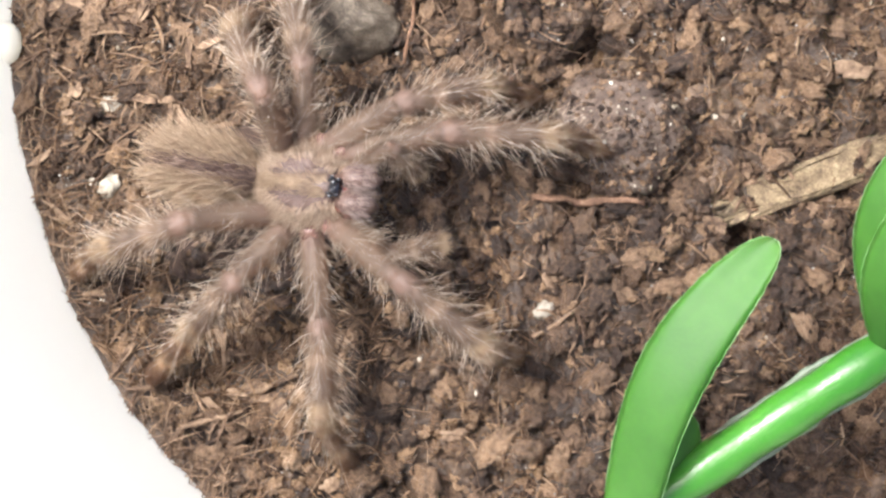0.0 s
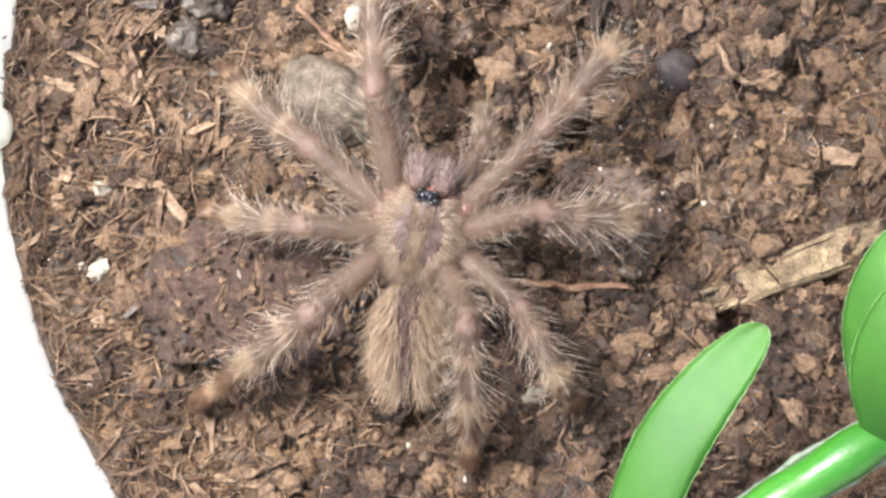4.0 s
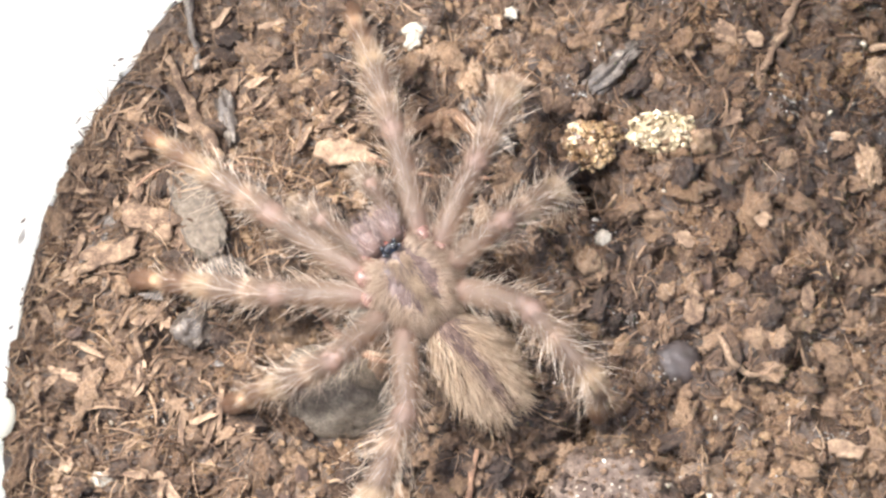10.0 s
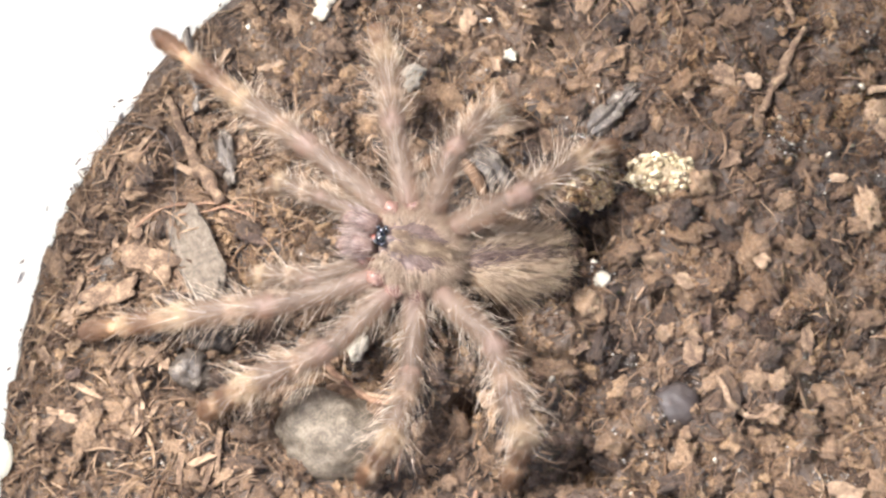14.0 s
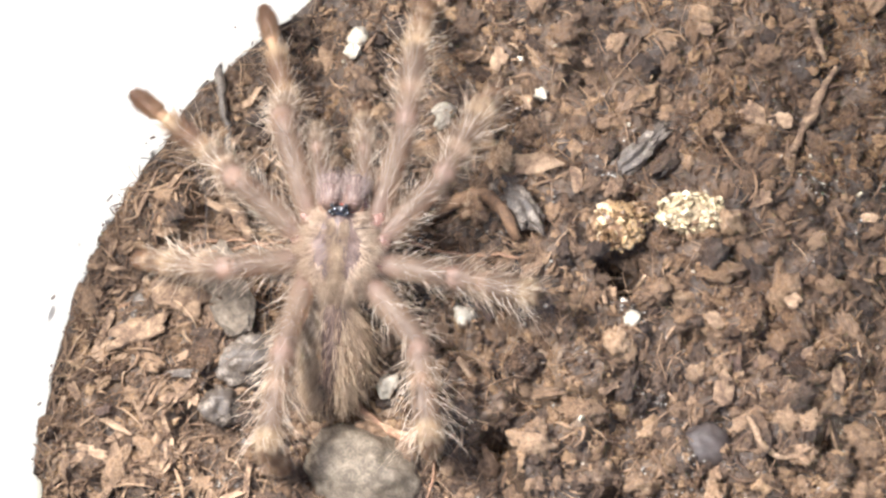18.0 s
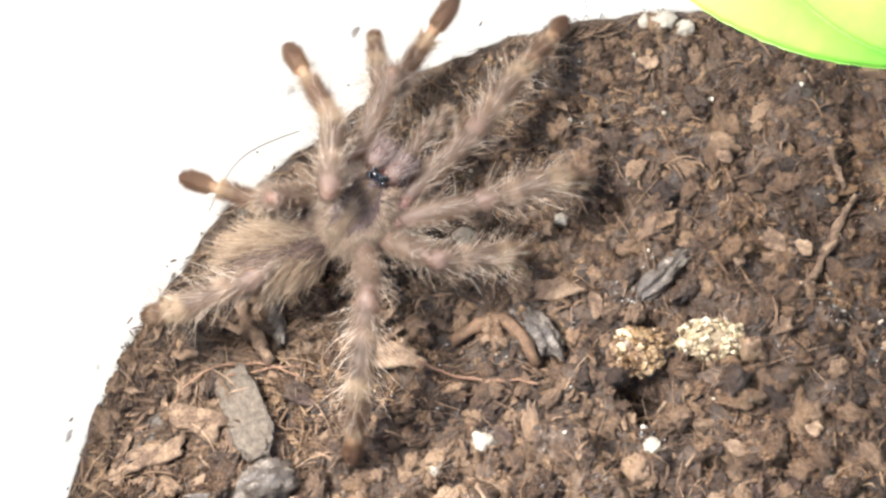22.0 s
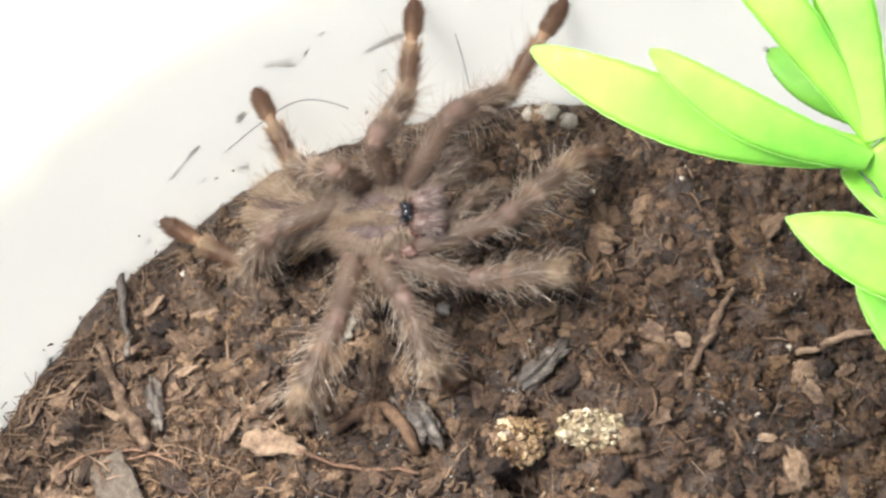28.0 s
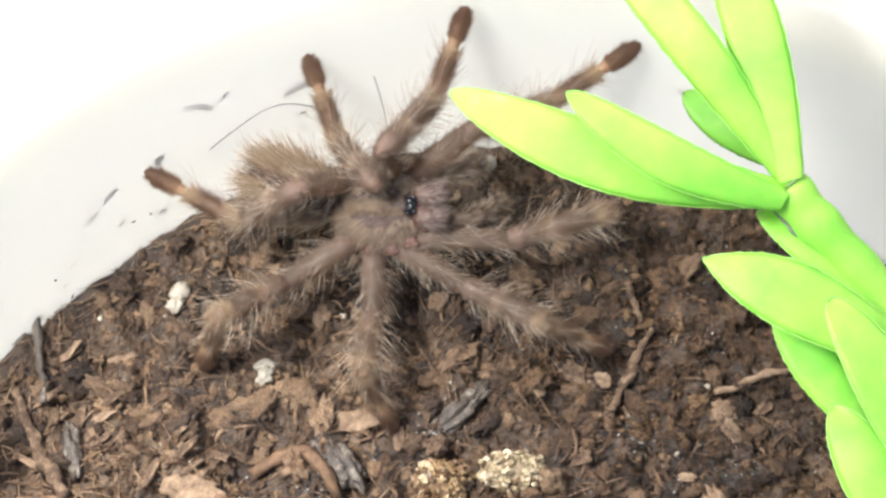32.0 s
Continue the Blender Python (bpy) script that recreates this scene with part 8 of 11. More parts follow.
    walk(limbs['R1_femur'], [
        (0, joint(22, -25, -6, -1, -23, -27)),
        (0.5, joint(22, -25, -6, 0, -6, -17)),
        (1, joint(22, -25, -6, 1, 12, -8)),
        (1.5, joint(22, -25, -6, 0, -2, -17)),
        (2, joint(22, -25, -6, -2, -17, -27)),
        (2.5, joint(22, -25, -6, -1, -14, -28)),
        (3, joint(22, -25, -6, -1, -11, -29)),
        (3.5, joint(22, -25, -6, 0, -7, -30)),
        (4, joint(22, -25, -6, 0, -4, -32)),
        (4.5, joint(22, -25, -6, 0, 0, -33)),
        (5, joint(22, -25, -6, 1, -15, -27)),
        (5.5, joint(22, -25, -6, 0, -6, -31)),
        (6, joint(22, -25, -6, 0, 5, -34)),
        (6.5, joint(22, -25, -6, 0, -8, -40)),
        (7, joint(22, -25, -6, 2, -21, -45)),
        (7.5, joint(22, -25, -6, 4, -29, -37)),
        (8, joint(22, -25, -6, 7, -36, -26)),
        (8.5, joint(22, -25, -6, 2, -22, -24)),
        (9, joint(22, -25, -6, 0, -7, -27)),
        (9.5, joint(22, -25, -6, 0, -8, -25)),
        (10, joint(22, -25, -6, 0, 4, -23)),
        (10.5, joint(22, -25, -6, 0, -10, -19)),
        (11, joint(22, -25, -6, -1, -10, -15)),
        (11.5, joint(22, -25, -6, 0, 4, -22)),
        (12, joint(22, -25, -6, 1, 4, -30)),
        (12.5, joint(22, -25, -6, 0, 5, -30)),
        (13, joint(22, -25, -6, 0, 7, -29)),
        (13.5, joint(22, -25, -6, 0, 6, -29)),
        (14, joint(22, -25, -6, 0, 6, -29)),
        (14.5, joint(22, -25, -6, 0, 0, -23)),
        (15, joint(22, -25, -6, 0, -2, -17)),
        (15.5, joint(22, -25, -6, 1, -5, -13)),
        (16, joint(22, -25, -6, 1, -8, -12)),
        (16.5, joint(22, -25, -6, 1, -11, -13)),
        (17, joint(22, -25, -6, 1, -10, -16)),
        (17.5, joint(22, -25, -6, 1, -9, -16)),
        (18, joint(22, -25, -6, -1, 5, -13)),
        (18.5, joint(22, -25, -6, 1, -7, -18)),
        (19, joint(22, -25, -6, 1, -7, -20)),
        (19.5, joint(22, -25, -6, 1, -8, -20)),
        (20, joint(22, -25, -6, 0, -10, -20)),
        (20.5, joint(22, -25, -6, 0, 4, -14)),
        (21, joint(22, -25, -6, 0, 3, -11)),
        (21.5, joint(22, -25, -6, 0, 5, -11)),
        (22, joint(22, -25, -6, -1, 7, -10)),
        (22.5, joint(22, -25, -6, -1, 10, -6)),
        (23, joint(22, -25, -6, -1, 13, -3)),
        (23.5, joint(22, -25, -6, -2, 15, -2)),
        (24, joint(22, -25, -6, -1, 5, -6)),
        (24.5, joint(22, -25, -6, -2, 6, -5)),
        (25, joint(22, -25, -6, -2, 7, -3)),
        (25.5, joint(22, -25, -6, -3, 7, -2)),
        (26, joint(22, -25, -6, -3, 8, -1)),
        (26.5, joint(22, -25, -6, -3, 8, 0)),
        (27, joint(22, -25, -6, -3, 8, 1)),
        (27.5, joint(22, -25, -6, -3, 8, 7)),
        (28, joint(22, -25, -6, -3, 7, 12)),
        (28.5, joint(22, -25, -6, -2, 6, 5)),
        (29, joint(22, -25, -6, -1, 5, -2)),
        (29.5, joint(22, -25, -6, -1, 4, -5)),
        (30, joint(22, -25, -6, 0, 3, -7)),
        (30.5, joint(22, -25, -6, 0, 5, -6)),
        (31, joint(22, -25, -6, 0, 7, -5)),
        (31.5, joint(22, -25, -6, -1, 9, -4)),
        (32, joint(22, -25, -6, -2, 11, -2)),
    ])
    walk(limbs['R1_tibia'], [
        (0, joint(93, -61, 27, -1, 28, -33)),
        (0.5, joint(104, -50, 3, 0, 16, -21)),
        (1, joint(105, -36, -24, -1, 18, -16)),
        (1.5, joint(104, -50, -3, -1, 16, -27)),
        (2, joint(95, -63, 20, -2, 24, -38)),
        (2.5, joint(96, -64, 15, -1, 20, -38)),
        (3, joint(96, -65, 10, -1, 17, -36)),
        (3.5, joint(96, -68, 5, 0, 14, -32)),
        (4, joint(95, -70, -1, 0, 11, -27)),
        (4.5, joint(94, -72, -6, 1, 7, -22)),
        (5, joint(96, -63, 17, 1, 20, -21)),
        (5.5, joint(95, -69, 3, 0, 12, -31)),
        (6, joint(93, -73, -13, 0, 6, -34)),
        (6.5, joint(88, -79, 6, 0, 17, -35)),
        (7, joint(79, -82, 25, 1, 28, -37)),
        (7.5, joint(82, -70, 36, 3, 35, -24)),
        (8, joint(85, -56, 44, 5, 43, -7)),
        (8.5, joint(95, -57, 27, 2, 34, -16)),
        (9, joint(98, -63, 4, 0, 24, -25)),
        (9.5, joint(99, -61, 6, 0, 32, -23)),
        (10, joint(101, -58, -12, 0, 28, -22)),
        (10.5, joint(102, -53, 8, -1, 35, -24)),
        (11, joint(104, -47, 9, -2, 25, -25)),
        (11.5, joint(101, -58, -12, -1, 24, -31)),
        (12, joint(96, -68, -12, -2, 29, -41)),
        (12.5, joint(96, -67, -14, -1, 21, -35)),
        (13, joint(96, -67, -16, -1, 24, -31)),
        (13.5, joint(97, -66, -15, 0, 24, -30)),
        (14, joint(97, -66, -15, 0, 24, -30)),
        (14.5, joint(101, -59, -6, 0, 8, -21)),
        (15, joint(104, -50, -3, 0, 7, -13)),
        (15.5, joint(105, -44, 2, 1, 11, -4)),
        (16, joint(105, -42, 6, 1, 17, 0)),
        (16.5, joint(104, -44, 10, 2, 23, -1)),
        (17, joint(103, -48, 9, 2, 25, -6)),
        (17.5, joint(104, -49, 7, 3, 31, -2)),
        (18, joint(105, -44, -14, 2, 20, 0)),
        (18.5, joint(103, -52, 5, 3, 27, -1)),
        (19, joint(102, -54, 5, 2, 22, -7)),
        (19.5, joint(102, -54, 7, 1, 28, -12)),
        (20, joint(102, -54, 8, 1, 39, -16)),
        (20.5, joint(105, -46, -12, 0, 21, -12)),
        (21, joint(106, -41, -11, 0, 26, -8)),
        (21.5, joint(106, -41, -14, 1, 33, -5)),
        (22, joint(106, -39, -17, 2, 32, 0)),
        (22.5, joint(106, -34, -21, 2, 36, 3)),
        (23, joint(106, -30, -26, 2, 28, 6)),
        (23.5, joint(105, -28, -28, 2, 26, 11)),
        (24, joint(107, -34, -13, 8, 43, 21)),
        (24.5, joint(107, -32, -15, 7, 36, 25)),
        (25, joint(107, -30, -16, 6, 31, 28)),
        (25.5, joint(107, -28, -17, 6, 28, 31)),
        (26, joint(107, -26, -18, 6, 25, 33)),
        (26.5, joint(107, -25, -18, 5, 23, 34)),
        (27, joint(107, -24, -18, 5, 21, 35)),
        (27.5, joint(107, -15, -18, 6, 25, 41)),
        (28, joint(105, -7, -17, 7, 32, 47)),
        (28.5, joint(107, -17, -15, 6, 27, 37)),
        (29, joint(108, -28, -13, 5, 23, 26)),
        (29.5, joint(108, -32, -12, 3, 19, 15)),
        (30, joint(107, -36, -10, 1, 16, 2)),
        (30.5, joint(107, -34, -13, 0, 13, -2)),
        (31, joint(107, -32, -16, 0, 13, -4)),
        (31.5, joint(107, -30, -20, 1, 15, 6)),
        (32, joint(106, -28, -23, 2, 16, 17)),
    ])
    walk(limbs['R1_metatarsus'], [
        (0, joint(161, -106, -16, -89, 89, -120)),
        (0.5, joint(186, -81, -22, -7, 83, -26)),
        (1, joint(189, -61, -52, -3, 48, -17)),
        (1.5, joint(183, -90, -28, -8, 73, -32)),
        (2, joint(161, -114, -18, -20, 84, -54)),
        (2.5, joint(164, -116, -16, -161, 86, 166)),
        (3, joint(168, -117, -17, -176, 79, 152)),
        (3.5, joint(172, -115, -18, -179, 76, 150)),
        (4, joint(176, -111, -18, 178, 76, 149)),
        (4.5, joint(178, -107, -17, 172, 80, 145)),
        (5, joint(176, -93, -15, 176, 80, 152)),
        (5.5, joint(173, -115, -17, -180, 84, 149)),
        (6, joint(169, -124, -23, 0, 77, -34)),
        (6.5, joint(159, -130, -20, 5, 81, -32)),
        (7, joint(143, -131, -19, 8, 79, -32)),
        (7.5, joint(151, -100, -17, 29, 86, 0)),
        (8, joint(151, -64, -19, 19, 80, 5)),
        (8.5, joint(169, -78, -24, 9, 80, -10)),
        (9, joint(174, -99, -33, 1, 68, -25)),
        (9.5, joint(171, -90, -43, 1, 59, -22)),
        (10, joint(177, -88, -54, 0, 50, -21)),
        (10.5, joint(171, -83, -44, -2, 56, -24)),
        (11, joint(179, -82, -30, -6, 69, -28)),
        (11.5, joint(173, -101, -50, -3, 53, -32)),
        (12, joint(156, -121, -57, -3, 41, -42)),
        (12.5, joint(167, -116, -48, -1, 33, -35)),
        (13, joint(169, -109, -54, 0, 13, -28)),
        (13.5, joint(169, -109, -53, 0, 13, -28)),
        (14, joint(170, -108, -52, 0, 12, -28)),
        (14.5, joint(186, -92, -19, 1, 50, -21)),
        (15, joint(193, -70, -13, 3, 70, -11)),
        (15.5, joint(196, -51, -16, 11, 80, 4)),
        (16, joint(193, -42, -20, 21, 84, 16)),
        (16.5, joint(189, -45, -26, 15, 81, 9)),
        (17, joint(186, -57, -30, 7, 72, -2)),
        (17.5, joint(182, -51, -41, 7, 62, 1)),
        (18, joint(192, -44, -46, 6, 61, 3)),
        (18.5, joint(185, -53, -37, 11, 68, 5)),
        (19, joint(187, -64, -29, 14, 78, 3)),
        (19.5, joint(182, -70, -36, 5, 70, -9)),
        (20, joint(170, -74, -50, 1, 55, -16)),
        (20.5, joint(189, -64, -45, 1, 63, -12)),
        (21, joint(188, -53, -51, 1, 56, -8)),
        (21.5, joint(183, -47, -64, 2, 45, -4)),
        (22, joint(184, -40, -66, 3, 44, 0)),
        (22.5, joint(181, -30, -75, 3, 47, 4)),
        (23, joint(186, -22, -69, 4, 62, 7)),
        (23.5, joint(186, -12, -69, 8, 67, 15)),
        (24, joint(170, -10, -77, 12, 59, 24)),
        (24.5, joint(175, -1, -69, 18, 68, 32)),
        (25, joint(177, 7, -64, 24, 74, 41)),
        (25.5, joint(177, 14, -60, 33, 78, 52)),
        (26, joint(177, 19, -56, 45, 81, 65)),
        (26.5, joint(177, 23, -53, 64, 83, 85)),
        (27, joint(177, 26, -51, 91, 84, 112)),
        (27.5, joint(169, 40, -57, 40, 79, 68)),
        (28, joint(159, 51, -65, 22, 69, 57)),
        (28.5, joint(172, 33, -57, 38, 79, 63)),
        (29, joint(183, 9, -49, 90, 85, 105)),
        (29.5, joint(191, -9, -42, 166, 80, 173)),
        (30, joint(196, -33, -35, 178, 73, 175)),
        (30.5, joint(197, -37, -35, 176, 83, 172)),
        (31, joint(196, -38, -38, 3, 86, -1)),
        (31.5, joint(195, -22, -43, 160, 86, 162)),
        (32, joint(191, -2, -48, 168, 80, 177)),
    ])
    walk(limbs['R2_femur'], [
        (0, joint(8, -30, -6, 0, 5, -77)),
        (0.5, joint(8, -30, -6, 0, 9, -65)),
        (1, joint(8, -30, -6, 0, 11, -51)),
        (1.5, joint(8, -30, -6, 0, -1, -54)),
        (2, joint(8, -30, -6, -8, -13, -59)),
        (2.5, joint(8, -30, -6, -10, -18, -60)),
        (3, joint(8, -30, -6, -11, -23, -60)),
        (3.5, joint(8, -30, -6, -11, -27, -59)),
        (4, joint(8, -30, -6, -9, -31, -58)),
        (4.5, joint(8, -30, -6, -7, -34, -57)),
        (5, joint(8, -30, -6, -10, -44, -59)),
        (5.5, joint(8, -30, -6, -1, -27, -66)),
        (6, joint(8, -30, -6, 1, -7, -67)),
        (6.5, joint(8, -30, -6, 0, -1, -72)),
        (7, joint(8, -30, -6, 1, 4, -76)),
        (7.5, joint(8, -30, -6, -1, -16, -71)),
        (8, joint(8, -30, -6, 2, -35, -64)),
        (8.5, joint(8, -30, -6, 2, -23, -52)),
        (9, joint(8, -30, -6, 0, -6, -46)),
        (9.5, joint(8, -30, -6, 0, -8, -53)),
        (10, joint(8, -30, -6, 0, -10, -59)),
        (10.5, joint(8, -30, -6, 0, -12, -50)),
        (11, joint(8, -30, -6, 0, 1, -39)),
        (11.5, joint(8, -30, -6, 0, 1, -46)),
        (12, joint(8, -30, -6, 0, 0, -55)),
        (12.5, joint(8, -30, -6, 0, -1, -61)),
        (13, joint(8, -30, -6, 0, -3, -67)),
        (13.5, joint(8, -30, -6, 0, -3, -66)),
        (14, joint(8, -30, -6, 0, -3, -65)),
        (14.5, joint(8, -30, -6, -2, -15, -55)),
        (15, joint(8, -30, -6, -1, -13, -48)),
        (15.5, joint(8, -30, -6, 0, -11, -41)),
        (16, joint(8, -30, -6, 1, -9, -37)),
        (16.5, joint(8, -30, -6, 1, -8, -36)),
        (17, joint(8, -30, -6, 1, -5, -46)),
        (17.5, joint(8, -30, -6, 1, -4, -44)),
        (18, joint(8, -30, -6, 0, -2, -41)),
        (18.5, joint(8, -30, -6, 0, -1, -41)),
        (19, joint(8, -30, -6, 0, 0, -42)),
        (19.5, joint(8, -30, -6, 1, -7, -49)),
        (20, joint(8, -30, -6, 1, -14, -55)),
        (20.5, joint(8, -30, -6, 0, -10, -42)),
        (21, joint(8, -30, -6, 0, -7, -30)),
        (21.5, joint(8, -30, -6, 0, -4, -35)),
        (22, joint(8, -30, -6, 0, -1, -41)),
        (22.5, joint(8, -30, -6, 0, -5, -41)),
        (23, joint(8, -30, -6, 0, -10, -41)),
        (23.5, joint(8, -30, -6, 1, -14, -37)),
        (24, joint(8, -30, -6, 1, -18, -33)),
        (24.5, joint(8, -30, -6, 1, -12, -32)),
        (25, joint(8, -30, -6, 1, -6, -30)),
        (25.5, joint(8, -30, -6, 0, -1, -28)),
        (26, joint(8, -30, -6, -1, 4, -27)),
        (26.5, joint(8, -30, -6, -1, 8, -25)),
        (27, joint(8, -30, -6, -2, 12, -23)),
        (27.5, joint(8, -30, -6, -2, 14, -22)),
        (28, joint(8, -30, -6, -3, 16, -20)),
        (28.5, joint(8, -30, -6, 0, 5, -25)),
        (29, joint(8, -30, -6, -1, -7, -29)),
        (29.5, joint(8, -30, -6, -1, -14, -34)),
        (30, joint(8, -30, -6, -1, -22, -40)),
        (30.5, joint(8, -30, -6, 0, -8, -35)),
        (31, joint(8, -30, -6, 0, 9, -32)),
        (31.5, joint(8, -30, -6, 0, 9, -32)),
        (32, joint(8, -30, -6, -1, 12, -31)),
    ])
    walk(limbs['R2_tibia'], [
        (0, joint(25, -100, -12, 0, -1, -80)),
        (0.5, joint(38, -95, -17, 0, -6, -67)),
        (1, joint(53, -85, -20, 0, 2, -51)),
        (1.5, joint(50, -88, -5, -1, 4, -78)),
        (2, joint(44, -90, 11, -2, 9, -106)),
        (2.5, joint(43, -89, 16, -2, 9, -105)),
        (3, joint(42, -87, 22, -3, 13, -101)),
        (3.5, joint(41, -85, 27, -4, 18, -94)),
        (4, joint(41, -83, 31, -4, 24, -85)),
        (4.5, joint(41, -80, 34, -3, 30, -76)),
        (5, joint(34, -74, 44, -5, 46, -80)),
        (5.5, joint(34, -89, 27, -1, 25, -70)),
        (6, joint(36, -96, 3, 0, 10, -61)),
        (6.5, joint(31, -98, -4, 0, 0, -77)),
        (7, joint(25, -100, -11, 1, -10, -91)),
        (7.5, joint(30, -96, 13, -1, 11, -79)),
        (8, joint(34, -83, 35, 1, 33, -59)),
        (8.5, joint(49, -82, 22, 1, 29, -45)),
        (9, joint(57, -82, 1, 1, 30, -40)),
        (9.5, joint(51, -87, 4, 0, 21, -50)),
        (10, joint(44, -91, 6, 0, 16, -61)),
        (10.5, joint(53, -84, 9, 0, 25, -47)),
        (11, joint(64, -76, -8, 0, 24, -36)),
        (11.5, joint(58, -82, -7, 0, 25, -48)),
        (12, joint(49, -89, -6, -1, 27, -62)),
        (12.5, joint(43, -93, -4, -1, 19, -69)),
        (13, joint(36, -96, -2, -1, 14, -76)),
        (13.5, joint(37, -96, -2, -1, 14, -76)),
        (14, joint(39, -95, -3, -1, 15, -76)),
        (14.5, joint(48, -87, 13, -2, 30, -69)),
        (15, joint(55, -82, 10, -1, 27, -57)),
        (15.5, joint(61, -77, 8, 0, 25, -42)),
        (16, joint(65, -73, 5, 1, 23, -30)),
        (16.5, joint(65, -72, 4, 2, 20, -22)),
        (17, joint(58, -82, 1, 3, 22, -27)),
        (17.5, joint(60, -80, -1, 3, 21, -24)),
        (18, joint(62, -77, -3, 3, 21, -22)),
        (18.5, joint(62, -78, -5, 2, 15, -25)),
        (19, joint(62, -78, -5, 1, 11, -31)),
        (19.5, joint(55, -84, 3, 1, 14, -39)),
        (20, joint(48, -87, 11, 1, 16, -47)),
        (20.5, joint(61, -77, 7, 0, 18, -38)),
        (21, joint(70, -65, 2, 0, 34, -32)),
        (21.5, joint(67, -72, -1, 0, 16, -35)),
        (22, joint(63, -77, -5, 0, 6, -37)),
        (22.5, joint(62, -77, 1, 0, 2, -36)),
        (23, joint(62, -76, 6, 0, -1, -36)),
        (23.5, joint(64, -72, 11, 0, 8, -33)),
        (24, joint(65, -67, 16, 1, 18, -29)),
        (24.5, joint(68, -67, 9, 1, 16, -24)),
        (25, joint(70, -66, 2, 1, 13, -20)),
        (25.5, joint(71, -64, -5, 1, 11, -17)),
        (26, joint(72, -62, -11, 1, 8, -13)),
        (26.5, joint(73, -60, -16, 1, 5, -11)),
        (27, joint(73, -58, -21, 0, 2, -9)),
        (27.5, joint(73, -56, -23, 0, 3, -4)),
        (28, joint(73, -54, -25, 1, 4, 1)),
        (28.5, joint(73, -60, -12, 0, 9, -20)),
        (29, joint(71, -64, 3, -1, 10, -43)),
        (29.5, joint(66, -69, 12, 0, 7, -43)),
        (30, joint(59, -73, 21, -1, 26, -43)),
        (30.5, joint(67, -71, 4, 0, 19, -38)),
        (31, joint(68, -68, -17, 0, 12, -33)),
        (31.5, joint(69, -67, -17, 0, 10, -30)),
        (32, joint(68, -66, -21, 0, 4, -26)),
    ])
